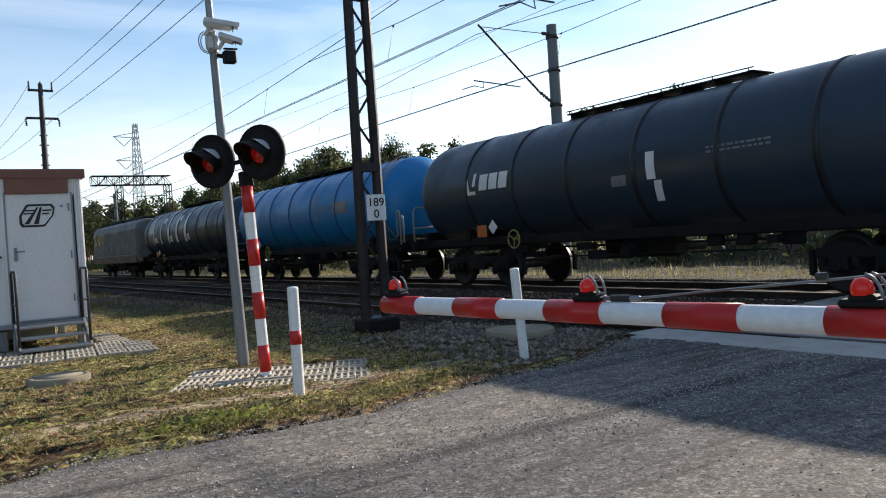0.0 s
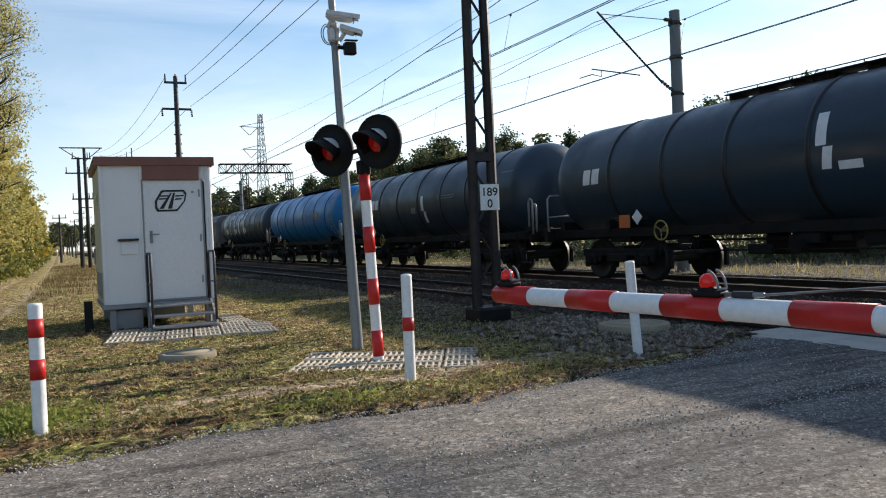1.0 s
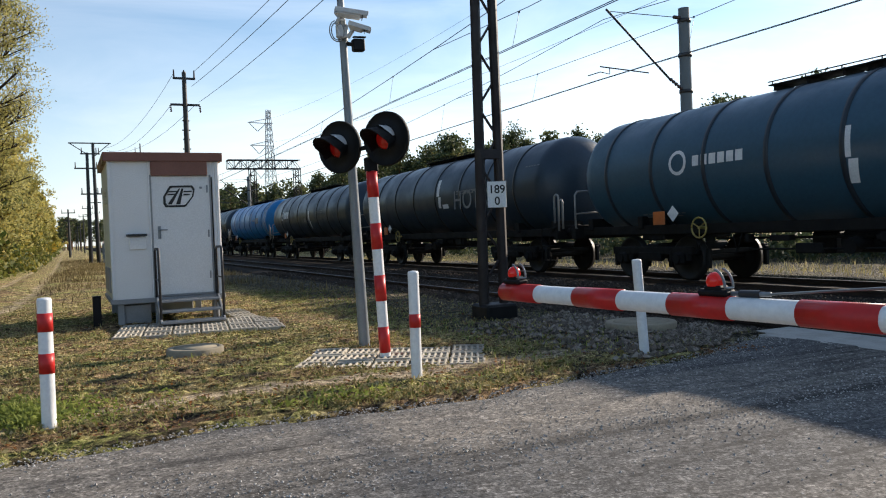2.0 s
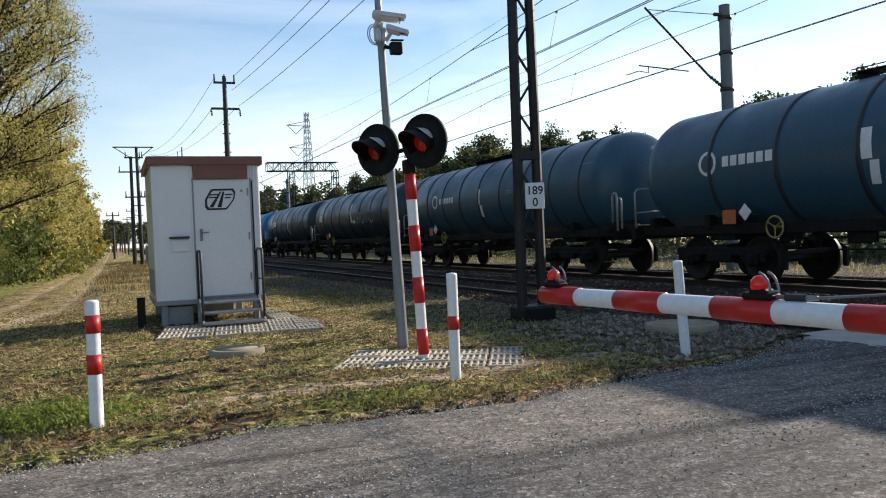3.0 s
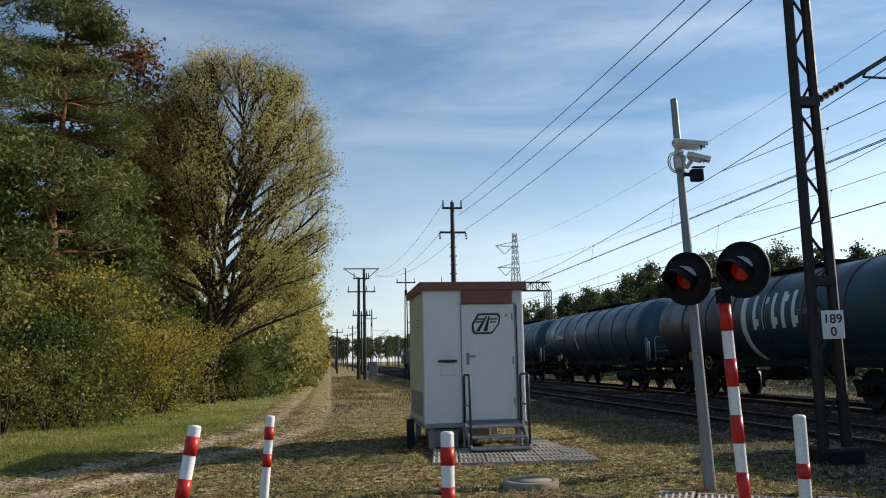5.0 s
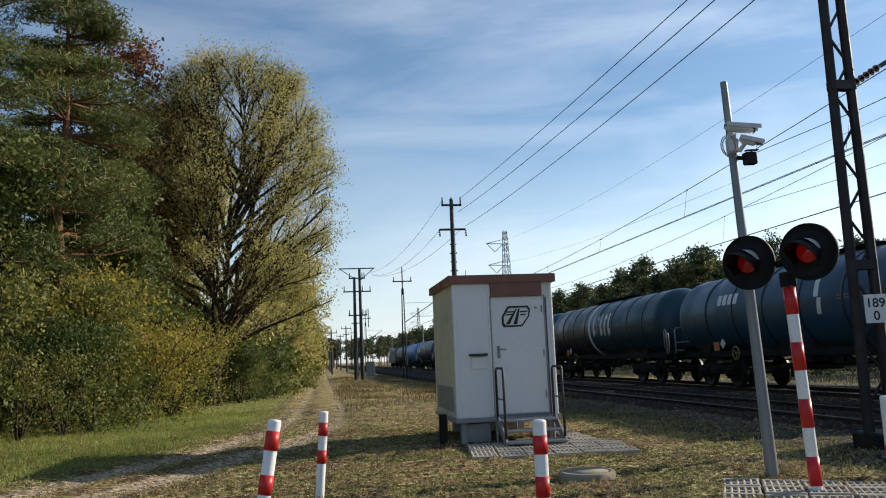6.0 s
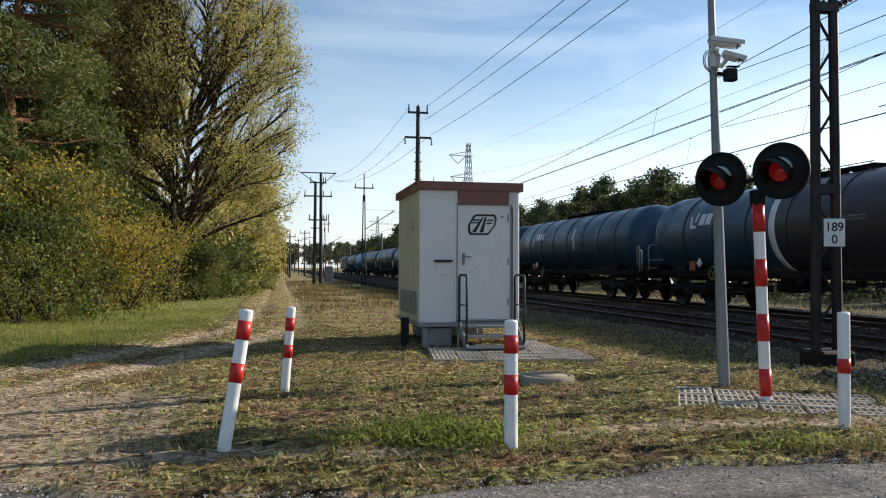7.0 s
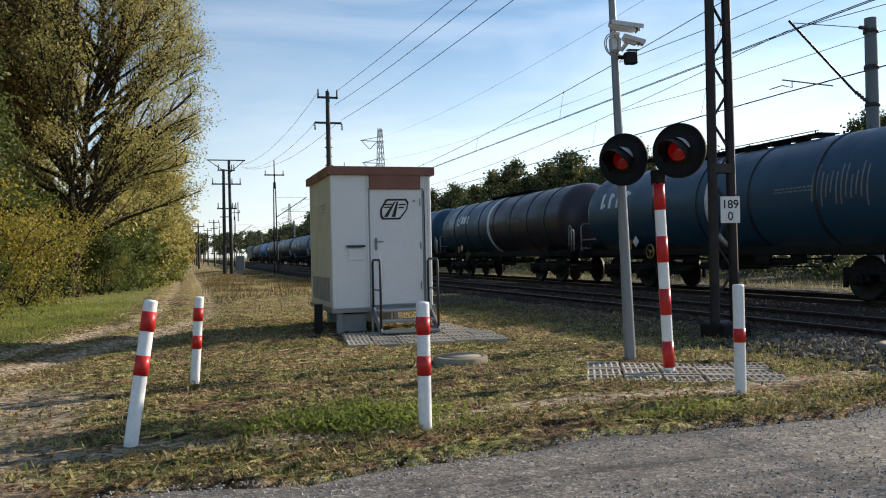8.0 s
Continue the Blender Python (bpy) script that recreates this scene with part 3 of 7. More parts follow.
def stones(name, pts, size, material, label, category):
    """Loose angular stones, eight faces each."""
    n = len(pts)
    oct_v = np.array([(1, 0, 0), (-1, 0, 0), (0, 1, 0), (0, -1, 0), (0, 0, 1), (0, 0, -1)], float)
    oct_f = np.array([(0, 2, 4), (2, 1, 4), (1, 3, 4), (3, 0, 4), (2, 0, 5), (1, 2, 5), (3, 1, 5), (0, 3, 5)])
    v = oct_v[None] * rng.uniform(0.55, 1.25, (n, 6, 1)) + rng.normal(0, 0.16, (n, 6, 3))
    v[:, :, 2] *= 0.75
    a = rng.uniform(0, 6.28, n)
    c, s = np.cos(a)[:, None], np.sin(a)[:, None]
    x, y = v[:, :, 0] * c - v[:, :, 1] * s, v[:, :, 0] * s + v[:, :, 1] * c
    v = np.stack([x, y, v[:, :, 2]], 2) * (size * rng.uniform(0.55, 1.35, n))[:, None, None] + pts[:, None, :]
    faces = (oct_f[None] + (np.arange(n) * 6)[:, None, None]).reshape(-1, 3)
    me = bpy.data.meshes.new(name)
    me.from_pydata(v.reshape(-1, 3).tolist(), [], faces.tolist())
    me.materials.append(material)
    me.update()
    tagged(new(name, me), label, category, kind="stuff")


RAIL_PROFILE = [(-0.07, -0.15), (0.07, -0.15), (0.07, -0.135), (0.012, -0.118), (0.009, -0.045), (0.035, -0.035), (0.036, -0.006), (0.028, 0.0), (-0.028, 0.0), (-0.036, -0.006), (-0.035, -0.035), (-0.009, -0.045), (-0.012, -0.118), (-0.07, -0.135)]


def build_track(axis, group):
    t = thing("railway_track", pose(axis, 0, RAIL_TOP), "rusty steel rails on dark sleepers in crushed stone", "track", group, "structure")
    for side in (-0.7525, 0.7525):
        b = Build()
        k = len(RAIL_PROFILE)
        for y0, y1 in ((-80, 420),):
            vs = [(x + side, y, z) for y in (y0, y1) for x, z in RAIL_PROFILE]
            b.add(vs, [(i, (i + 1) % k, k + (i + 1) % k, k + i) for i in range(k)])
        me = b.mesh("rail", [M_RAIL, M_RAILTOP])
        for i, p in enumerate(me.polygons):
            if i in (6, 7, 8):
                p.material_index = 1
        part("rail", me, None, t)
    one = Build().box((0, 0, 0), (2.5, 0.24, 0.16), 0.018).mesh("sleeper", M_SLEEPER)
    fixing = Build()
    for sx in (-0.7525, 0.7525):
        fixing.box((sx, 0, 0.008), (0.3, 0.15, 0.02), 0.004)
        for dx in (-0.1, 0.1):
            fixing.tube((sx + dx, 0.03, 0), (sx + dx, 0.03, 0.05), 0.016, n=6)
    fx = fixing.mesh("rail_chair", M_RAIL)
    for k in range(105):
        y = 7.1 + k * 0.62
        s = part("sleeper", one, None, t, m=pose(0.02 * math.sin(k * 7.1), y + 0.015 * math.sin(k * 3.3), -0.245, 0, 0, 0.5 * math.sin(k * 5.3)))
        if k < 40:
            part("rail_chair", fx, None, s, m=pose(0, 0, 0.08))
    rest = Build()
    for k in range(330):
        rest.box((0, 72.2 + k * 0.62, -0.245), (2.5, 0.24, 0.16))
    tagged(part("sleepers", rest, M_SLEEPER, t), kind="stuff")


def build_crossing():
    """Concrete panels where the road crosses the rails, with open flangeways."""
    t = thing("crossing_panels", pose(0, 0, 0), "grey concrete level crossing panels between the rails", "crossing", kind="structure")
    strips = [(6.12, 6.86), (7.04, 8.36), (8.54, 9.75), (9.85, 11.1), (11.29, 12.61), (12.79, 13.6), (13.65, 14.4)]
    shared = {}
    for x0, x1 in strips:
        w = round(x1 - x0, 3)
        if w not in shared:
            shared[w] = Build().box((0, 0, 0), (w, 1.78, 0.16), 0.015).mesh("concrete_panel", M_CONC)
        for k in range(6):
            part("concrete_panel", shared[w], None, t, m=pose((x0 + x1) / 2, 5.75 - 1.8 * k + 0.01 * math.sin(9 * x0 + k), RAIL_TOP - 0.085 + 0.006 * math.sin(k * 3 + x0 * 5), 0, 0, 0))


build_ground()
build_road("road", -40, 6.2, 0.2)
build_road("road_beyond", 14.4, 70, 1.0)
build_ballast()
build_track(AXIS_NEAR, "railway tracks")
build_track(AXIS_FAR, "railway tracks")
build_crossing()


# ---- the hut and its surroundings ----
def build_hut():
    """Relay hut: local origin at the front left foot of its wall, x along the front, y to the back."""
    gz = ground_z(1, 14) - 0.0
    h = thing("relay_hut", pose(0.25, 13.72, gz), "white metal railway relay hut with brown flat roof and closed door", "hut")
    W, D, Z0, Z1 = 1.7, 2.25, 0.42, 2.6
    for nm, c, s, mt in (("front_wall", (0.31, 0.03, 1.51), (0.62, 0.06, 2.18), M_HUT), ("front_wall", (1.645, 0.03, 1.51), (0.11, 0.06, 2.18), M_HUT),
                         ("front_wall", (1.105, 0.03, 2.47), (0.97, 0.06, 0.26), M_HUT),
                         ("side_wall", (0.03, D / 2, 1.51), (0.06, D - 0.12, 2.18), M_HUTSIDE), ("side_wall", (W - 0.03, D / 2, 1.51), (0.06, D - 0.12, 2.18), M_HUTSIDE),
                         ("back_wall", (W / 2, D - 0.03, 1.51), (W, 0.06, 2.18), M_HUT)):
        part(nm, Build().box(c, s, 0.006), mt, h)
    for k, x in enumerate((0.03, 0.615, 1.66)):
        part("corner_strip", Build().box((x, -0.008, 1.51), (0.05, 0.016, 2.16), 0.005), M_HUT, h)
    r = part("roof", Build().box((W / 2, D / 2, 2.645), (W + 0.08, D + 0.1, 0.09), 0.012), M_BROWN, h, "brown sheet metal flat roof")
    part("fascia", Build().box((W / 2, -0.06, 2.665), (W + 0.11, 0.02, 0.14), 0.005), M_BROWN, r)
    for x in (-0.05, W + 0.05):
        part("fascia", Build().box((x, D / 2, 2.665), (0.02, D + 0.09, 0.14), 0.005), M_BROWN, r)
    part("roof_sheet", Build().box((W / 2, D / 2, 2.698), (W + 0.05, D + 0.07, 0.012), 0.004), M_BROWN, r)
    part("door_canopy", Build().box((1.075, -0.03, 2.485), (0.87, 0.055, 0.235), 0.006), M_BROWN, h, "brown panel over the door")
    d = part("door", Build().box((1.09, 0.005, 1.41), (0.9, 0.03, 1.9), 0.006), M_HUT, h, "white steel door with a black rail emblem")
    fr = Build()
    for x in (0.628, 1.552):
        fr.box((x, -0.004, 1.41), (0.024, 0.03, 1.94), 0.003)
    fr.box((1.09, -0.004, 0.445), (0.95, 0.03, 0.03), 0.003)
    part("door_frame", fr, M_GREY, h)
    hd = Build().box((0.735, -0.02, 1.46), (0.045, 0.014, 0.2), 0.004).tube((0.735, -0.025, 1.5), (0.735, -0.06, 1.5), 0.009, n=8).tube((0.735, -0.06, 1.5), (0.855, -0.06, 1.5), 0.01, n=8)
    part("door_handle", hd, M_GALV, d, "steel lever handle")
    for z in (0.75, 1.42, 2.15):
        part("hinge", Build().tube((1.5, -0.02, z - 0.06), (1.5, -0.02, z + 0.06), 0.012, n=8), M_GREY, d)
    # emblem: an eight-cornered outline round two converging tracks
    em = Build()
    o = [(-0.246, 0.0), (-0.15, 0.162), (-0.12, 0.176), (0.207, 0.178), (0.246, 0.12), (0.223, 0.0), (0.105, -0.155), (0.08, -0.168), (-0.214, -0.17), (-0.246, -0.12)]
    n8 = len(o)
    inn = [(x * 0.87 + 0.004, z * 0.82) for x, z in o]
    vs = [(x, 0, z) for x, z in o] + [(x, 0, z) for x, z in inn] + [(x, -0.004, z) for x, z in o] + [(x, -0.004, z) for x, z in inn]
    em.add(vs, [(2 * n8 + k, 3 * n8 + k, 3 * n8 + (k + 1) % n8, 2 * n8 + (k + 1) % n8) for k in range(n8)] + [(k, (k + 1) % n8, 2 * n8 + (k + 1) % n8, 2 * n8 + k) for k in range(n8)])
    for xb, wb, xt, wt in ((-0.15, 0.034, 0.01, 0.012), (-0.02, 0.034, 0.055, 0.014)):
        em.add([(xb - wb, -0.004, -0.125), (xb + wb, -0.004, -0.125), (xt + wt, -0.004, 0.13), (xt - wt, -0.004, 0.13)], [(0, 1, 2, 3)])
    for z, xa, xb in ((0.08, -0.165, -0.04), (0.035, -0.185, -0.07), (0.08, 0.065, 0.195), (0.03, 0.06, 0.16)):
        em.add([(xa, -0.004, z - 0.013), (xb, -0.004, z - 0.009), (xb + 0.01, -0.004, z + 0.013), (xa + 0.012, -0.004, z + 0.011)], [(0, 1, 2, 3)])
    part("emblem", em, M_INK, d, "black outlined emblem", pose(1.06, -0.014, 2.03))
    part("name_plate", Build().box((1.4, -0.016, 2.17), (0.04, 0.008, 0.035), 0.002), M_GREY, d)
    lb = part("letter_box", Build().box((0.4, -0.012, 1.3), (0.25, 0.03, 0.2), 0.006), M_HUT, h, "white letter box with a grey flap")
    part("flap", Build().box((0.39, -0.04, 1.43), (0.31, 0.07, 0.035), 0.006), M_DARK, lb, "dark rain flap")
    rim = part("floor_frame", Build().box((W / 2, D / 2, 0.385), (W + 0.05, D + 0.05, 0.075), 0.006), M_GREY, h)
    for x, y in ((0.12, 0.1), (0.12, D - 0.15), (1.58, D - 0.15), (1.58, 0.1)):
        part("foot", Build().box((x, y, 0.16), (0.1, 0.1, 0.4), 0.006), M_GREY, h)
    part("plinth", Build().box((0.36, 0.2, 0.14), (0.42, 0.2, 0.36), 0.01), M_GREY, h)
    part("plinth", Build().box((W / 2, D - 0.3, 0.14), (1.2, 0.25, 0.36), 0.01), M_GREY, h)
    v = Build()
    for z in (1.98, 2.04, 2.1, 2.16):
        v.box((-0.012, 0.75, z), (0.02, 0.5, 0.035), 0.004)
    part("vent", v, M_HUTSIDE, h)
    part("side_panel", Build().box((-0.006, 1.1, 0.72), (0.02, 1.7, 0.4), 0.004), M_GREY, h)
    an = Build().tube((0.55, 1.6, 2.7), (0.55, 1.6, 3.0), 0.012, 0.006, 6)
    part("aerial", an, M_DARK, h)
    return gz


def build_steps(gz):
    s = thing("entrance_steps", pose(1.36, 13.70, gz), "grey steel steps with dark tube handrails at the hut door", "steps")
    for k, (z, y) in enumerate(((0.37, -0.2), (0.22, -0.42), (0.07, -0.64))):
        tread = Build().box((0, y, z), (0.92, 0.26 if k else 0.34, 0.035), 0.005)
        for j in range(6):
            tread.box((0, y - 0.11 + 0.044 * j, z + 0.019), (0.9, 0.012, 0.008))
        part("tread", tread, M_GREY, s)
    for x in (-0.47, 0.47):
        m = Matrix.Rotation(math.atan2(0.34, 0.5), 3, "X")
        part("stringer", Build().box((x, -0.42, 0.2), (0.03, 0.66, 0.14), 0.004, m), M_GREY, s)
        b = Build()
        b.path([(x, -0.12, 0.3), (x, -0.12, 1.16), (x, -0.2, 1.2), (x, -0.6, 1.2), (x, -0.64, 1.16), (x, -0.64, 0.05)], 0.02)
        b.tube((x, -0.12, 0.72), (x, -0.64, 0.72), 0.012, n=6)
        part("handrail", b, M_DARK, s, "dark steel handrail")
        part("post", Build().tube((x, -0.05, -0.01), (x, -0.05, 0.36), 0.022, n=8), M_GREY, s)


def build_pavers(name, x0, y0, nx, ny, w, d, z, turn, label):
    """Openwork concrete slabs: a frame with bars across, soil in the gaps."""
    t = thing(name, pose(x0, y0, z, 0, 0, turn), label, "paving", kind="structure")
    b = Build()
    for y in (-d / 2 + 0.03, d / 2 - 0.03):
        b.box((0, y, 0), (w - 0.012, 0.055, 0.09), 0.008)
    k = 6
    for i in range(k):
        x = -w / 2 + w * (i + 0.5) / k
        b.box((x, 0, 0), (w / k * 0.5, d - 0.07, 0.088), 0.01)
    b.box((0, 0, -0.004), (w - 0.02, 0.05, 0.085), 0.006)
    me = b.mesh("paving_slab", M_PAVE)
    for i in range(nx):
        for j in range(ny):
            part("paving_slab", me, None, t, m=pose((i + 0.5) * w, (j + 0.5) * d, 0.008 * math.sin(i * 5.1 + j * 3.7), 0.8 * math.sin(i * 3 + j), 0.8 * math.cos(i * 2 + j * 5), 0))
    return t


gz = build_hut()
build_steps(gz)
build_pavers("hut_paving", 0.12, 11.9, 6, 4, 0.39, 0.44, gz - 0.01, -8, "openwork concrete paving slabs before the hut")
build_pavers("hut_side_paving", 2.06, 13.4, 1, 4, 0.4, 0.44, gz - 0.01, -1, "openwork concrete paving slabs beside the hut")
build_pavers("signal_paving", 1.42, 7.42, 5, 3, 0.36, 0.4, ground_z(2, 7.4) - 0.03, -28, "weathered openwork concrete slabs round the signal post")


def build_black_post():
    z = ground_z(0, 13.6)
    t = thing("marker_post", pose(0.02, 13.75, z), "short black square post beside the hut", "post")
    part("shaft", Build().box((0, 0, 0.24), (0.12, 0.12, 0.5), 0.012), M_BLACK, t)
    part("cap", Build().box((0, 0, 0.495), (0.13, 0.13, 0.02), 0.006), M_BLACK, t)


def build_cover(name, x, y, z, r, label):
    t = thing(name, pose(x, y, z), label, "manhole")
    part("ring", Build().lathe([(0, -0.12), (r, -0.12), (r, 0.045), (r - 0.012, 0.06), (r * 0.8, 0.06), (r * 0.79, 0.052), (0, 0.052)], 28), M_OLDCONC, t)
    part("lid", Build().lathe([(r * 0.77, 0.05), (r * 0.77, 0.058), (0.03, 0.06), (0, 0.06)], 24), M_OLDCONC, t)


def build_bollard(m, height, bands, label):
    t = thing("bollard", m, label, "bollard", "striped bollards")
    r = 0.045
    part("shaft", Build().tube((0, 0, -0.05), (0, 0, height - 0.015), r, r, 18).lathe([(r, height - 0.015), (r - 0.006, height - 0.003), (0.02, height), (0, height)], 18), M_WHITE, t)
    for z0, z1 in bands:
        part("red_band", Build().lathe([(r, z0), (r + 0.0025, z0), (r + 0.0025, z1), (r, z1)], 18), M_RED, t, "red reflective band")


build_black_post()
build_cover("manhole_cover", 0.85, 9.2, ground_z(0.9, 9.2) + 0.05, 0.3, "round concrete manhole cover in the grass")
build_cover("ballast_manhole", 5.5, 7.5, 0.05, 0.4, "round concrete chamber cover beside the ballast")
RB = "white plastic bollard with two red bands in the grass"
build_bollard(pose(-0.5, 6.05, 0.02, -1.0, 0.3), 0.86, [(0.37, 0.5), (0.64, 0.76)], RB)
build_bollard(pose(2.18, 6.25, 0.02, 0, 0), 0.88, [(0.42, 0.53)], "white plastic bollard with one red band at the road edge")
build_bollard(pose(4.45, 6.17, 0.02, 0, -4.0), 0.87, [(0.46, 0.55)], "white plastic bollard with one red band by the ballast")
build_bollard(pose(-2.36, 6.5, 0.0, -6, 8.5), 0.95, [(0.45, 0.58), (0.74, 0.87)], "leaning white plastic bollard with two red bands")
build_bollard(pose(-1.94, 9.11, -0.05, 0, 4), 0.88, [(0.37, 0.5), (0.64, 0.77)], RB)


# ---- signal, camera post, barrier ----
def build_signal():
    t = thing("crossing_signal", pose(2.425, 7.59, -0.02, 0, -2.2), "level crossing signal with two round red lamps on a striped post", "signal")
    z = 0.0
    part("post", Build().tube((0, 0, -0.05), (0, 0, 1.9), 0.052, 0.052, 20), M_WHITE, t)
    for k in range(4):
        z0 = 0.07 + 0.507 * k
        part("red_band", Build().lathe([(0.052, z0), (0.055, z0), (0.055, z0 + 0.253), (0.052, z0 + 0.253)], 20), M_RED, t, "red reflective band")
    part("bracket", Build().box((0, 0, 1.91), (0.11, 0.11, 0.14), 0.01), M_BLACK, t)
    arm = pose(-0.045, 0.02, 2.12, 0, 0, -57)
    part("cross_arm", Build().tube((-0.3, 0, -0.07), (0.3, 0, -0.02), 0.022, 0.022, 8), M_BLACK, t, m=arm)
    for sx, dz, glow in ((-0.285, -0.01, M_LENSDIM), (0.285, 0.01, M_LENS)):
        lm = arm @ pose(sx, -0.03, dz)
        disc = Build().lathe([(0.0, 0.03), (0.25, 0.03), (0.258, 0.02), (0.258, -0.012), (0.25, -0.02), (0.245, -0.012), (0.1, -0.012), (0.1, -0.03)], 40, "y")
        disc.lathe([(0.0, 0.16), (0.1, 0.15), (0.12, 0.03)], 20, "y")
        lamp = part("lamp_disc", disc, M_BLACK, t, "round black backing board", lm)
        part("lens", Build().lathe([(0.1, -0.02), (0.085, -0.045), (0.05, -0.06), (0.0, -0.066)], 24, "y"), glow, lamp, "red glass lens")
        hood = Build()
        vs, fs = [], []
        n = 18
        for rr in (0.118, 0.11):
            for k in range(n + 1):
                a = radians(-40 + 260 * k / n)
                ln = 0.12 + 0.2 * max(0, math.sin(a)) ** 0.6
                vs += [(rr * math.cos(a), -0.012, rr * math.sin(a)), (rr * 1.04 * math.cos(a), -0.012 - ln, rr * 1.04 * math.sin(a) - 0.045)]
        w = 2 * (n + 1)
        for k in range(n):
            fs += [(2 * k, 2 * k + 1, 2 * k + 3, 2 * k + 2), (w + 2 * k, w + 2 * k + 2, w + 2 * k + 3, w + 2 * k + 1), (2 * k + 1, w + 2 * k + 1, w + 2 * k + 3, 2 * k + 3)]
        hood.add(vs, fs, False)
        vis = part("visor", hood, M_BLACK, lamp, "black visor")
        # pale crescent strip over the hood, a highlight built in as colour
        rim = Build()
        vs = []
        for k in range(9):
            a = radians(8 + 100 * k / 8)
            w = 0.055 * math.sin(math.pi * (k + 0.3) / 8.6) + 0.01
            vs += [(0.123 * math.cos(a), -0.03, 0.123 * math.sin(a)), (0.126 * math.cos(a), -0.03 - w * 2.2, 0.126 * math.sin(a) - 0.006)]
        rim.add(vs, [(2 * k, 2 * k + 1, 2 * k + 3, 2 * k + 2) for k in range(8)], True)
        part("visor_flash", rim, M_CAMWHITE, vis, "pale strip painting a glint on the visor")


def build_camera_post():
    t = thing("camera_post", pose(2.51, 8.43, -0.06, 0, -1.8), "galvanised post carrying two white surveillance cameras", "post")
    part("shaft", Build().tube((0, 0, -0.05), (0, 0, 4.13), 0.062, 0.036, 18), M_GALV, t)
    part("cap", Build().tube((0, 0, 4.13), (0, 0, 4.145), 0.038, 0.032, 12), M_GALV, t)
    for z in (3.34, 3.47):
        part("clamp", Build().tube((0, 0, z), (0, 0, z + 0.03), 0.055, n=14), M_GALV, t)
    part("junction_box", Build().box((-0.03, -0.07, 3.43), (0.12, 0.08, 0.15), 0.015).tube((-0.02, -0.08, 3.48), (-0.03, -0.12, 3.54), 0.03, n=10), M_CAMWHITE, t, "pale wall bracket and cable box")
    for z, ln, h, yaw, pit, x0 in ((3.605, 0.29, 0.075, 12, 9, -0.12), (3.475, 0.18, 0.06, 22, 20, 0.02)):
        c = part("surveillance_camera", Build().box((ln / 2, 0, 0), (ln, 0.095, h), 0.03), M_CAMWHITE, t, "white camera housing", pose(x0, -0.13, z, 0, pit, -yaw))
        part("sun_shield", Build().box((ln / 2 + 0.03, 0, h / 2 + 0.012), (ln + 0.06, 0.115, 0.012), 0.005).box((ln / 2 + 0.03, -0.056, h / 2 - 0.01), (ln + 0.06, 0.006, 0.04), 0.002).box((ln / 2 + 0.03, 0.056, h / 2 - 0.01), (ln + 0.06, 0.006, 0.04), 0.002), M_CAMWHITE, c)
        part("front_glass", Build().box((ln + 0.003, 0, -0.005), (0.008, 0.08, h - 0.02), 0.003), M_GLASS, c)
        part("bracket", Build().tube((0.06, 0, -h / 2), (0.03, 0.04, -0.11), 0.022, n=8), M_CAMWHITE, c)
    part("floodlight", Build().box((0.13, -0.1, 3.28), (0.13, 0.09, 0.13), 0.012).tube((0.0, 0, 3.32), (0.08, -0.05, 3.3), 0.022, n=8).box((0.13, -0.15, 3.355), (0.14, 0.05, 0.012), 0.003), M_BLACK, t, "black infrared floodlight")
    for k, w in enumerate((0.055, 0.08)):
        loop = [(-0.1 - w * math.sin(a), -0.1 - 0.01 * k, 3.42 + (0.09 + 0.02 * k) * math.cos(a)) for a in np.linspace(0.2, 5.6, 14)]
        part("cable", Build().path(loop, 0.006, 5), M_GREY, t)


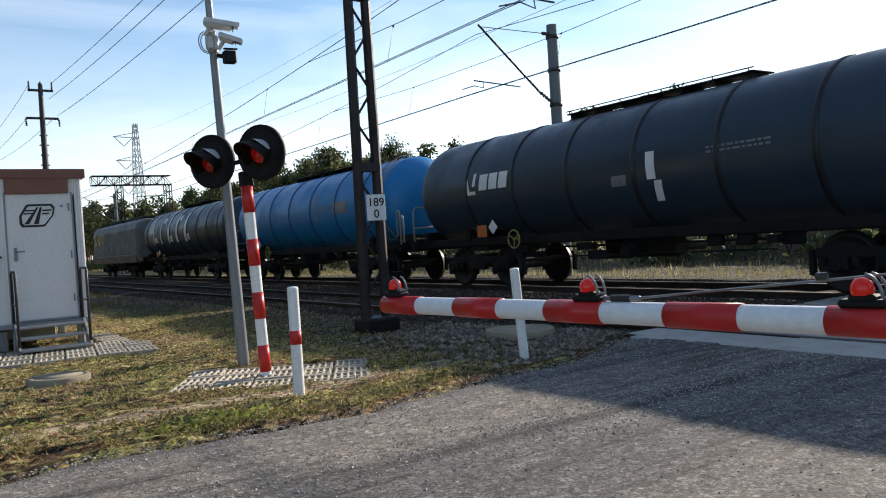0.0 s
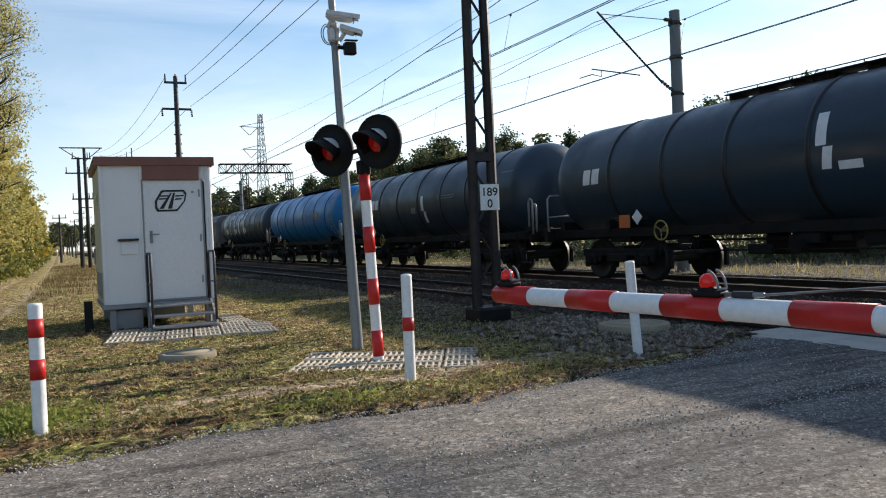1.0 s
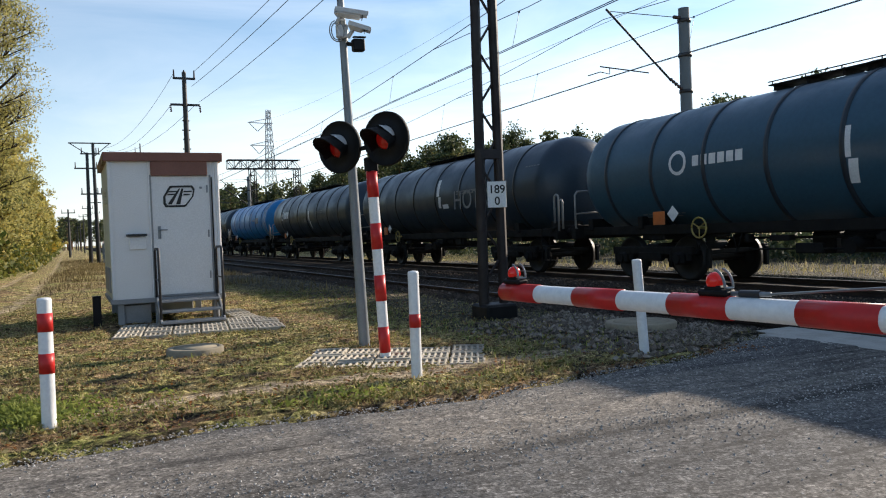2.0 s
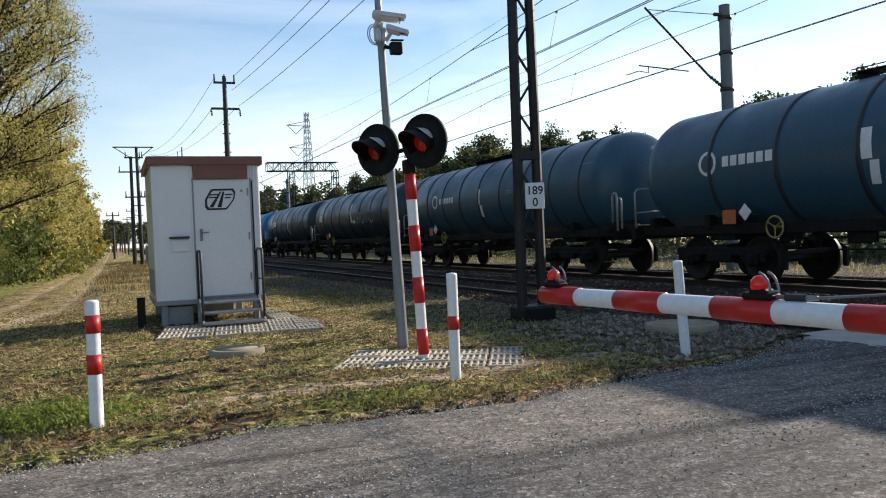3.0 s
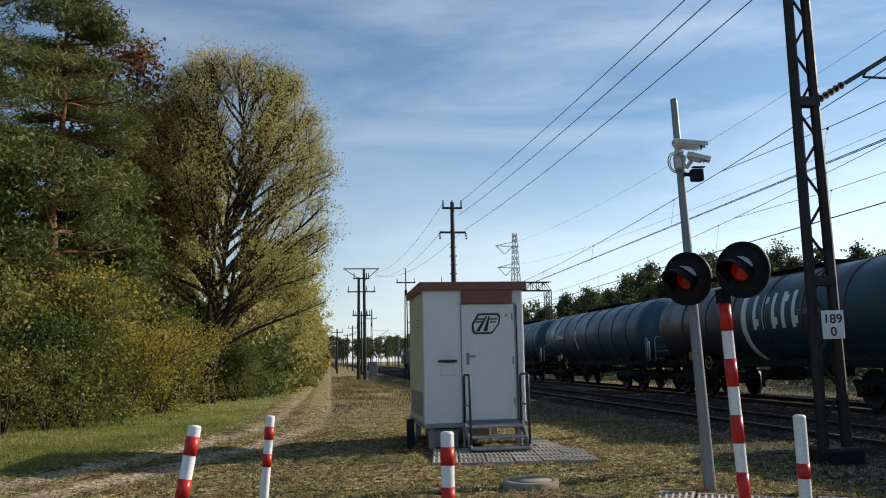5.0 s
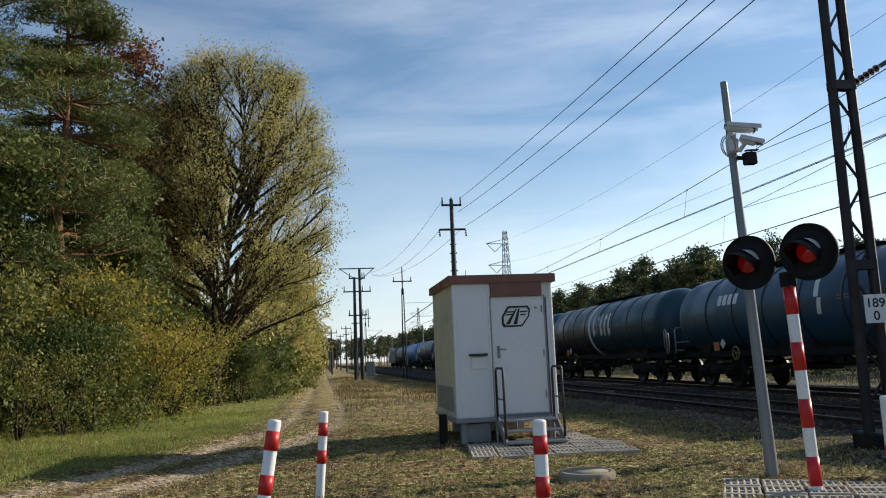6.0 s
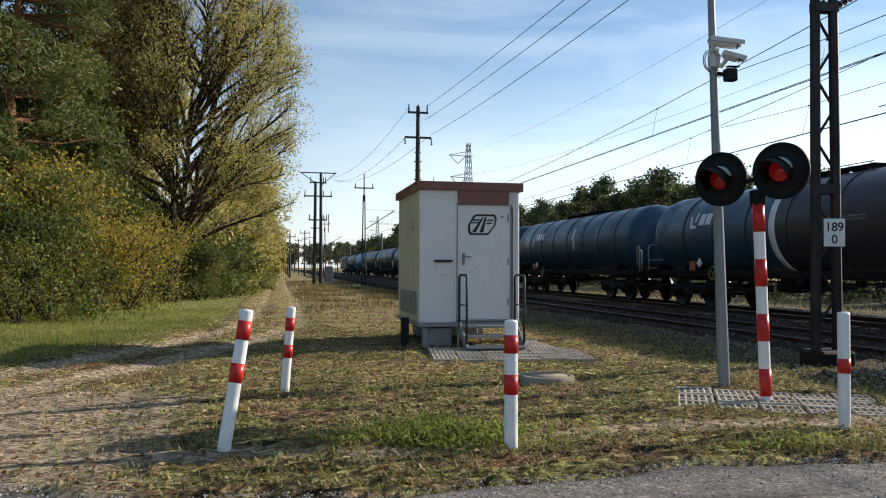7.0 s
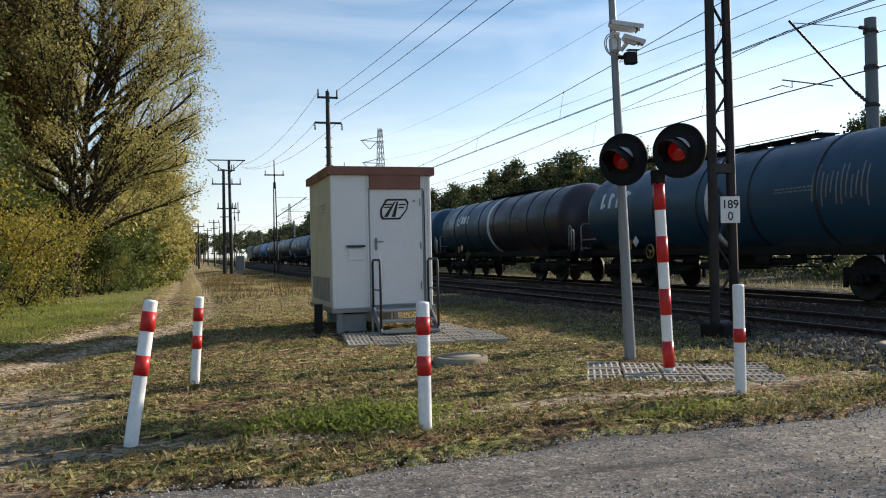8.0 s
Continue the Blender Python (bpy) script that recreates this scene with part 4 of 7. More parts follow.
def build_barrier():
    """The boom lies along local +y from its pivot."""
    tip, far = Vector((1.588, 3.722, 0.902)), Vector((2.212, -1.531, 0.902))
    ln = (tip - far).length
    t = thing("crossing_barrier", pose(far.x, far.y, 0.0, 0, 0, math.degrees(math.atan2(-(tip.x - far.x), tip.y - far.y))), "lowered red and white striped level crossing barrier", "barrier")
    zb = 0.902
    s = 0.2653
    y = ln
    k = 0
    boom = part("boom", Build().tube((0, 0.3, zb), (0, ln - 0.004, zb), 0.044, 0.04, 20), M_WHITE, t, "white aluminium boom with red bands")
    while y > 0.6:
        if k % 2 == 0:
            r = 0.0412 + 0.004 * (ln - y) / ln + 0.002
            part("red_band", Build().lathe([(0.0 if k == 0 else r - 0.004, y), (r, y), (r + 0.001, y - s), (r - 0.003, y - s)], 22, "y", (0, 0, zb)), M_RED, boom)
        y -= s
        k += 1
    for d in (0.085, 1.26, 2.22):
        yy = ln - d
        lb = part("warning_lamp", Build().box((0, yy, zb + 0.052), (0.06, 0.13, 0.025), 0.008).box((0.0, yy + 0.0, zb + 0.068), (0.05, 0.075, 0.02), 0.006), M_BLACK, t, "red flashing lamp on the boom")
        part("lens", Build().lathe([(0.028, 0.0), (0.032, 0.015), (0.028, 0.034), (0.016, 0.047), (0, 0.05)], 18, "z", (0, yy + 0.005, zb + 0.075)), M_BOOMLAMP, lb, "red dome lens")
        g = Build()
        for dx in (-0.022, 0.022):
            g.path([(dx, yy - 0.005 + 0.05 * math.cos(a), zb + 0.07 + 0.066 * math.sin(a)) for a in np.linspace(math.pi * 0.55, math.pi, 7)], 0.005, 5)
        g.tube((-0.022, yy - 0.055, zb + 0.07), (0.022, yy - 0.055, zb + 0.07), 0.005, n=5)
        part("wire_guard", g, M_GALV, lb)
    st = Build().path([(0, ln - 1.3, zb + 0.05), (0, ln - 1.48, zb + 0.055)], 0.009, 6)
    st.path([(0, ln - 1.48, zb + 0.055), (0.02, 2.6, zb + 0.17), (0.03, 0.1, zb + 0.42)], 0.0045, 5)
    part("stay_cable", st, M_GALV, t, "thin steel stay cable")
    part("turnbuckle", Build().tube((0, ln - 1.36, zb + 0.052), (0, ln - 1.44, zb + 0.054), 0.013, n=8), M_DARK, t)
    part("cable_clamp", Build().tube((0.005, 3.2, zb + 0.125), (0.006, 3.17, zb + 0.127), 0.013, n=8), M_DARK, t)
    part("housing", Build().box((0.05, -0.05, 0.55), (0.42, 0.5, 1.1), 0.03), M_GREY, t, "grey barrier machine housing")
    part("pivot", Build().tube((-0.2, 0, zb), (0.28, 0, zb), 0.09, n=16).tube((0, 0.05, zb), (0, 0.32, zb), 0.055, n=14), M_DARK, t)
    part("stay_post", Build().box((0.03, 0.05, 1.2), (0.05, 0.05, 0.24), 0.006), M_DARK, t)


build_signal()
build_camera_post()
build_barrier()


# ---- masts, overhead lines ----
def build_lattice_mast():
    """Rusty lattice mast of the overhead line, with its bracket and number plate."""
    x, y = 5.15, 10.28
    t = thing("catenary_mast", pose(x, y, -0.06), "rusty brown lattice steel catenary mast with number plate", "mast")
    H = 8.6
    part("footing", Build().box((0, 0, 0.06), (0.5, 0.5, 0.3), 0.03), M_BLACK, t, "near-black concrete footing")
    part("base_plate", Build().box((0, 0, 0.2), (0.44, 0.4, 0.03), 0.006), M_MAST, t)
    for s in (-1, 1):
        b = Build()
        for z0, z1 in ((0.19, H),):
            w0, w1 = 0.165, 0.115
            b.tube((s * w0, 0, z0), (s * w1, 0, z1), 0.085, 0.075, 4)
        part("leg", b, M_MAST, t)
    for k in range(19):
        za, zb = 0.5 + k * 0.42, 0.5 + (k + 1) * 0.42
        wa, wb = 0.165 - 0.05 * za / H, 0.165 - 0.05 * zb / H
        sg = 1 if k % 2 else -1
        part("lattice_bar", Build().box(((0), 0, (za + zb) / 2), (2 * wa + 0.02, 0.03, 0.03), 0.003, Matrix.Rotation(sg * math.atan2(zb - za, wa + wb), 3, "Y")), M_MAST, t)
    for z in (2.35, 4.8, 6.5):
        part("batten_plate", Build().box((0, 0, z), (0.36, 0.13, 0.13), 0.004), M_MAST, t)
    # number plate
    pl = part("number_plate", Build().box((0, 0, 0), (0.28, 0.012, 0.37), 0.004), M_SIGN, t, "white plate with black numbers", pose(0.05, -0.1, 1.77, 0, 0, -12))
    for txt, z, sz in (("189", 0.0, 0.165), ("0", -0.165, 0.165)):
        cu = bpy.data.curves.new("number", "FONT")
        cu.body, cu.size, cu.align_x, cu.extrude = txt, sz, "CENTER", 0.001
        cu.offset = 0.0025
        cu.materials.append(M_INK)
        ob = new("number", cu)
        ob.parent = pl
        ob.matrix_basis = pose(0, -0.009, z + 0.02, 90, 0, 0)
    # bracket over the near track
    P = lambda px, pz: (px - x, 0, pz + 0.06)
    arm = Build().tube(P(5.75, 5.02), P(8.15, 6.42), 0.032, 0.03, 10)
    part("bracket_tube", arm, M_DARK, t, "dark bracket tube")
    part("registration_tube", Build().tube(P(6.05, 5.13), P(8.95, 5.08), 0.018, n=8).tube(P(6.05, 5.13), P(6.15, 5.26), 0.014, n=6), M_DARK, t)
    part("stay_rod", Build().tube(P(5.65, 6.38), P(7.85, 6.36), 0.01, n=6).tube(P(7.45, 6.37), P(8.0, 6.34), 0.02, n=6), M_DARK, t)
    for a, b2 in ((P(5.3, 4.75), P(5.78, 5.04)), (P(5.3, 6.4), P(5.68, 6.38))):
        ins = Build()
        a, b2 = Vector(a), Vector(b2)
        for k in range(6):
            p, q = a.lerp(b2, k / 6), a.lerp(b2, (k + 0.6) / 6)
            ins.tube(p, q, 0.055, 0.035, 10)
        ins.tube(a, b2, 0.02, n=6)
        part("insulator", ins, M_INS, t, "brown ribbed insulator")
    st = Build().path([P(8.5, 5.08), P(8.52, 4.93), P(8.2, 5.0), P(7.75, 4.88)], 0.014, 6)
    part("steady_arm", st, M_GALV, t)


def build_concrete_mast(x, y, top, side, label):
    """Round mast beyond the far track, bracket towards the track."""
    t = thing("catenary_mast", pose(x, y, -0.3), label, "mast")
    part("shaft", Build().tube((0, 0, -0.1), (0, 0, top + 0.3), 0.19, 0.15, 20), M_CONPOLE, t)
    for z in (top - 0.35, top - 1.3, top - 2.3):
        part("clamp", Build().lathe([(0.16, z - 0.05), (0.185, z - 0.05), (0.185, z + 0.05), (0.16, z + 0.05)], 16, "z", (0, 0, 0.3)), M_DARK, t)
    P = lambda px, pz: (px - x, 0, pz + 0.3)
    part("bracket_tube", Build().tube(P(x + side * 0.55, 5.15), P(x + side * 2.65, 6.9), 0.032, n=10), M_DARK, t)
    part("stay_rod", Build().tube(P(x + side * 0.3, 6.88), P(x + side * 2.6, 6.85), 0.011, n=6), M_DARK, t)
    part("registration_tube", Build().tube(P(x + side * 1.3, 5.3), P(x + side * 2.9, 5.38), 0.018, n=8), M_DARK, t)
    part("steady_arm", Build().path([P(x + side * 2.6, 5.36), P(x + side * 2.6, 5.2), P(x + side * 2.9, 5.24), P(x + side * 3.3, 5.12)], 0.014, 6), M_GALV, t)
    for a, b2 in ((P(x + side * 0.16, 4.92), P(x + side * 0.6, 5.2)), (P(x + side * 0.15, 6.88), P(x + side * 0.4, 6.88))):
        a, b2 = Vector(a), Vector(b2)
        ins = Build().tube(a, b2, 0.02, n=6)
        for k in range(5):
            ins.tube(a.lerp(b2, k / 5), a.lerp(b2, (k + 0.6) / 5), 0.055, 0.035, 10)
        part("insulator", ins, M_INS, t)
    guy = Build().tube((side * 0.1, 0.05, 4.9), (side * 0.9, -1.6, 0.2), 0.012, n=5)
    part("guy_wire", guy, M_WIRE, t)


def sagging(p0, p1, sag, n=14):
    p0, p1 = Vector(p0), Vector(p1)
    return [p0.lerp(p1, k / n) - Vector((0, 0, 4 * sag * (k / n) * (1 - k / n))) for k in range(n + 1)]


def build_catenary(xm, masts, zm, zc, stagger, name, sag, zs, reach):
    """Carrier wire, stitch wire at each mast, twin contact wires and droppers, span by span."""
    t = thing(name, pose(0, 0, 0), "overhead contact line of thin dark wires above the track", "overhead line")
    for k, (ya, yb) in enumerate(zip(masts[:-1], masts[1:])):
        sg = stagger * (1 if k % 2 else -1)
        carrier = sagging((xm, ya, zm), (xm, yb, zm), sag, 24)
        part("carrier_wire", Build().path(carrier, 0.0095, 5), M_WIRE, t)
        contact = [(xm - sg + 2 * sg * j / 8, ya + (yb - ya) * j / 8, zc - 0.03 * math.sin(math.pi * j / 8)) for j in range(9)]
        part("contact_wire", Build().path(contact, 0.0085, 5), M_WIRE, t)
        part("contact_wire", Build().path([(x + 0.06, y, z) for x, y, z in contact], 0.0085, 5), M_WIRE, t)
        f = reach / (yb - ya)
        zj = zm - 4 * sag * f * (1 - f)
        if k:
            part("stitch_wire", Build().path([(xm, ya - reach, zj), (xm - 0.02, ya - reach * 0.4, zs), (xm - 0.02, ya, zs - 0.01), (xm - 0.02, ya + reach * 0.4, zs), (xm, ya + reach, zj)], 0.008, 5), M_WIRE, t)
        n = max(2, int(abs(yb - ya) / 6.0))
        for j in range(n):
            f = (j + 0.5) / n
            y = ya + (yb - ya) * f
            cz = zm - 4 * sag * f * (1 - f)
            if min(y - ya, yb - y) < reach:
                cz = zs
            part("dropper", Build().path([(xm, y, cz), (xm - sg + 2 * sg * f, y, zc - 0.02)], 0.0045, 4), M_WIRE, t)
            part("dropper_clamp", Build().box((xm, y, cz), (0.03, 0.05, 0.04), 0.006), M_WIRE, t)


def build_steel_mast(x, y, top):
    """Slender mast along the near track with a cross arm and bracket."""
    t = thing("catenary_mast", pose(x, y, -0.35), "distant slender steel catenary mast with cross arm", "mast", "distant masts")
    for s in (-1, 1):
        part("leg", Build().tube((s * 0.16, 0, 0), (s * 0.07, 0, top * 0.8 + 0.35), 0.07, 0.05, 6), M_MAST, t)
    part("top_pole", Build().tube((0, 0, top * 0.78), (0, 0, top + 0.35), 0.06, 0.045, 8), M_MAST, t)
    part("cross_arm", Build().box((0, 0, top - 0.9), (1.7, 0.1, 0.1), 0.01), M_MAST, t)
    for sx in (-0.75, 0.75):
        part("insulator", Build().tube((sx, 0, top - 0.87), (sx, 0, top - 0.5), 0.05, 0.03, 8), M_INS, t)
    part("bracket_tube", Build().tube((0.1, 0, 4.9), (2.7, 0, 6.6), 0.035, n=8).tube((0.1, 0, 6.6), (2.7, 0, 6.6), 0.014, n=6).tube((0.8, 0, 5.4), (3.3, 0, 5.4), 0.02, n=6), M_DARK, t)


def build_line_pole():
    """Tall pole of the power line by the track."""
    x, y = 5.6, 44.3
    z0 = ground_z(x, y)
    t = thing("power_pole", pose(x, y, z0), "tall dark power pole with two cross arms and insulators", "pole")
    H = 10.25 - z0
    part("shaft", Build().tube((0, 0, 0), (0, 0, H), 0.2, 0.11, 12), M_DARK, t)
    for zz, w in ((H - 0.35, 1.15), (H - 1.75, 1.5)):
        part("cross_arm", Build().box((0, 0, zz), (w, 0.12, 0.11), 0.01), M_DARK, t)
    for sx in (-0.52, 0, 0.52):
        part("insulator", Build().tube((sx, 0, H - 0.3), (sx, 0, H + 0.1), 0.05, 0.035, 8), M_INS, t)
    for sx in (-0.75, 0.75):
        b = Build()
        for k in range(4):
            b.tube((sx, 0, H - 1.8 - k * 0.09), (sx + 0.02 * k, 0, H - 1.86 - k * 0.09), 0.065, 0.04, 8)
        part("insulator", b, M_INS, t)
    for k in range(5):
        part("clamp", Build().box((0, 0, H - 2.6 - 0.5 * k), (0.42 if k % 2 else 0.36, 0.1, 0.06), 0.01), M_DARK, t)


def build_power_wires():
    t = thing("power_lines", pose(0, 0, 0), "three thin power wires running to the pole", "power line")
    for (xa, za), (xb, zb), sg in (((6.13, 10.3), (6.7, 8.68), 0.61), ((5.97, 9.5), (6.17, 8.67), 0.94), ((6.31, 8.66), (7.77, 10.2), 1.1)):
        part("wire", Build().path(sagging((xa, 44.3, za), (xb, -22.0, zb), sg, 24), 0.012, 5), M_WIRE, t)
    for (xa, za), (xb, zb) in (((4.9, 8.5), (3.1, 9.7)), ((5.1, 10.2), (3.0, 9.9)), ((6.1, 8.5), (3.3, 9.6))):
        part("wire", Build().path(sagging((xa, 44.3, za), (xb, 77.5, zb), 0.9, 12), 0.011, 5), M_WIRE, t)


def build_transformer_pole():
    x, y = 1.75, 77.8
    z0 = ground_z(x, y)
    t = thing("switch_pole", pose(x, y, z0), "twin dark power pole with switchgear arms", "pole")
    H = 10.4 - z0
    for dx in (-0.32, 0.32):
        part("shaft", Build().tube((dx, 0.3 * dx, 0), (dx * 0.8, 0, H - (0.0 if dx > 0 else 0.9)), 0.19, 0.13, 10), M_DARK, t)
    part("top_beam", Build().box((0, 0, H - 0.05), (3.5, 0.12, 0.1), 0.01), M_DARK, t)
    part("strut", Build().tube((1.6, 0, H - 0.1), (0.35, 0, H - 1.2), 0.04, n=6).tube((-1.6, 0, H - 0.1), (-0.3, 0, H - 1.0), 0.04, n=6), M_DARK, t)
    for z, w in ((H - 2.3, 2.7), (H - 4.6, 1.8), (H - 1.0, 1.6)):
        part("cross_arm", Build().box((0, 0, z), (w, 0.12, 0.12), 0.01), M_DARK, t)
        for sx in (-w / 2 + 0.1, w / 2 - 0.1, 0.5):
            part("insulator", Build().tube((sx, 0, z + 0.05), (sx, 0, z + 0.55), 0.06, 0.04, 6), M_INS, t)
    part("drop_rod", Build().tube((1.0, 0, H - 5.8), (1.0, 0, H - 4.0), 0.05, n=6), M_DARK, t)
    b = thing("control_cabinet", pose(2.75, 76.5, ground_z(2.7, 76)), "small light grey control cabinet beside the pole", "cabinet")
    part("body", Build().box((0, 0, 1.05), (0.8, 0.5, 1.35), 0.02), M_GALV, b)
    part("plinth", Build().box((0, 0, 0.2), (0.7, 0.4, 0.42), 0.01), M_CONC, b)
    part("door_panel", Build().box((0, -0.256, 1.05), (0.72, 0.012, 1.25), 0.005), M_GALV, b)


def build_far_pole(x, y, h, group):
    z0 = ground_z(x, y)
    t = thing("line_pole", pose(x, y, z0), "distant dark line pole with a short cross arm", "pole", group)
    part("shaft", Build().tube((0, 0, 0), (0, 0, h), 0.17, 0.1, 8), M_DARK, t)
    for z, w in ((h - 0.5, 1.8), (h - 1.6, 1.3)):
        part("cross_arm", Build().box((0, 0, z), (w, 0.12, 0.12), 0.01), M_DARK, t)
    for sx in (-0.8, 0, 0.8):
        part("insulator", Build().tube((sx, 0, h - 0.45), (sx, 0, h), 0.06, 0.04, 6), M_INS, t)


def truss(b, p0, p1, w, n, r, updir=(0, 0, 1)):
    """Two chords with zigzag between."""
    p0, p1, up = Vector(p0), Vector(p1), Vector(updir) * w
    b.tube(p0, p1, r, n=5)
    b.tube(p0 + up, p1 + up, r, n=5)
    for k in range(n):
        a, c = p0.lerp(p1, k / n), p0.lerp(p1, (k + 1) / n)
        b.tube(a if k % 2 else a + up, c + up if k % 2 else c, r * 0.6, n=4)
        b.tube(a, a + up, r * 0.6, n=4)


def build_portal():
    t = thing("portal_gantry", pose(0, 88.0, -0.4), "distant steel lattice gantry across side tracks", "gantry")
    for dy in (-0.45, 0.45):
        b = Build()
        truss(b, (15.6, dy, 9.35), (23.6, dy, 9.35), 0.95, 11, 0.06)
        part("beam", b, M_MAST, t)
    for x in (18.3, 23.3):
        b = Build()
        for dy in (-0.45, 0.45):
            truss(b, (x - 0.3, dy, 0), (x - 0.3, dy, 9.4), 0.6, 12, 0.055, (1, 0, 0))
        part("leg", b, M_MAST, t)
    part("bracket_tube", Build().tube((18, 0, 5.2), (15.2, 0, 7.2), 0.06, n=6).tube((18, 0, 7.2), (15.0, 0, 7.3), 0.04, n=6).tube((17.5, 0, 5.6), (14.6, 0, 5.7), 0.04, n=6), M_DARK, t)


def build_pylon(x, y, h):
    """Far high-voltage tower with three arms to one side."""
    t = thing("transmission_tower", pose(x, y, -2, 0, 0, 12), "distant pale lattice transmission tower with three arms", "tower")
    body = Build()
    w0, w1 = h * 0.055, h * 0.012
    lv = 12
    for k in range(lv):
        za, zb = h * k / lv, h * (k + 1) / lv
        wa, wb = w0 + (w1 - w0) * (k / lv) ** 0.8, w0 + (w1 - w0) * ((k + 1) / lv) ** 0.8
        for sx, sy in ((-1, -1), (1, -1), (1, 1), (-1, 1)):
            body.tube((sx * wa, sy * wa, za), (sx * wb, sy * wb, zb), 0.13, n=4, caps=False)
        for (ax, ay), (bx, by) in (((-1, -1), (1, -1)), ((1, -1), (1, 1)), ((1, 1), (-1, 1)), ((-1, 1), (-1, -1))):
            body.tube((ax * wa, ay * wa, za), (bx * wb, by * wb, zb), 0.08, n=4, caps=False)
            body.tube((bx * wa, by * wa, za), (ax * wb, ay * wb, zb), 0.08, n=4, caps=False)
    part("tower_body", body, M_PYLON, t)
    for z, ln in ((h * 0.9, 7.0), (h * 0.74, 6.5), (h * 0.57, 6.0)):
        b = Build()
        b.tube((0, 0, z), (-ln, 0, z), 0.13, n=4).tube((0, 0, z + 1.6), (-ln, 0, z), 0.1, n=4).tube((0, 0, z), (1.5, 0, z), 0.1, n=4)
        b.tube((-ln + 0.3, 0, z), (-ln / 2 - 0.4, 0, z - 2.6), 0.12, n=4).tube((-0.9, 0, z), (-ln / 2 - 0.2, 0, z - 2.6), 0.12, n=4)
        part("cross_arm", b, M_PYLON, t)


def build_far_wires():
    t = thing("high_voltage_lines", pose(0, 0, 0), "faint high voltage wires towards the distant tower", "power line")
    for (xa, za), (xb, zb) in (((57.9, 38.8), (41.9, 29.85)), ((53.5, 31), (41.0, 20.0))):
        part("wire", Build().path(sagging((xa, 250, za), (xb, -15, zb), 4.3, 18), 0.02, 4), M_WIRE, t)


build_lattice_mast()
build_concrete_mast(15.35, 17.3, 7.15, -1, "round grey concrete catenary mast with bracket")
build_steel_mast(5.3, 69.5, 9.4)
build_steel_mast(5.3, 128.0, 9.4)
build_steel_mast(5.3, 187.0, 9.4)
for yy in (76.0, 135.0, 195.0):
    build_concrete_mast(15.35, yy, 7.15, -1, "distant round grey catenary mast")
build_catenary(7.75, (-50.0, 10.28, 69.5, 128.0, 187.0, 246.0), 6.06, 4.74, 0.2, "near_contact_line", 1.12, 5.41, 7.3)
build_catenary(12.6, (-42.0, 17.3, 76.0, 135.0, 195.0, 255.0), 6.62, 5.02, 0.25, "far_contact_line", 1.19, 5.83, 8.7)
build_line_pole()
build_power_wires()
build_transformer_pole()
for k, yy in enumerate((110, 150, 190, 235, 290, 350)):
    build_far_pole(3.0 - 0.1 * k, yy, 8.6 - 0.1 * k, "distant line poles")
    build_far_pole(-0.2 + 0.2 * math.sin(k), yy + 14, 6.8, "distant line poles")
build_portal()
build_pylon(58.5, 250, 44)
build_pylon(75, 620, 44)
build_far_wires()


# ---- the train ----
TR, TZ, HALF, PITCH = 1.3, 2.3, 7.3, 15.6      # tank radius, tank axis height, half tank length, wagon spacing


def on_tank(y, h, lift=0.006):
    """A point on the tank's near side, h metres along its skin above the axis."""
    a = h / TR
    return (-(TR + lift) * math.cos(a), y, TZ + (TR + lift) * math.sin(a))


def decal(polys):
    """Painted marks: four-cornered shapes (y, h) laid on the skin, cut fine enough to follow it."""
    b = Build()
    for q in polys:
        n = 6
        vs = []
        for k in range(n + 1):
            f = k / n
            l = [q[0][i] + (q[3][i] - q[0][i]) * f for i in (0, 1)]
            r = [q[1][i] + (q[2][i] - q[1][i]) * f for i in (0, 1)]
            vs += [on_tank(*l), on_tank(*r)]
        b.add(vs, [(2 * k, 2 * k + 2, 2 * k + 3, 2 * k + 1) for k in range(n)], True)
    return b


def rect(y, h, w, t, slant=0.0):
    """A mark w wide and t high; y falls to the right as one looks at the train."""
    return [(y + w / 2, h - t / 2), (y - w / 2, h - t / 2), (y - w / 2 - slant, h + t / 2), (y + w / 2 - slant, h + t / 2)]


def brush_mark(y, h=0.15, t=0.95):
    return [rect(y + 0.05, h + t * 0.22, 0.2, t * 0.52), rect(y - 0.02, h - t * 0.28, 0.17, t * 0.42, 0.06)]


def logo_blocks(y, h, n, w, t, gap, slant=0.05):
    """A word mark as plain blocks."""
    return [rect(y - k * (w + gap), h, w, t, slant) for k in range(n)]


def fine_print(y, h, rows, width, seed):
    r = random.Random(seed)
    out = []
    for k in range(rows):
        yy = y
        while yy > y - width:
            w = r.uniform(0.05, 0.16)
            out.append(rect(yy - w / 2, h - 0.075 * k, w, 0.035))
            yy -= w + 0.035
    return out


def paint_tank(name, col, rough=0.42):
    return painted(name, col, rough, 0.4, tuple(min(1, c * 0.7 + 0.012) for c in col), scale=0.9, fine=14, bumps=0.03, spec=0.42)


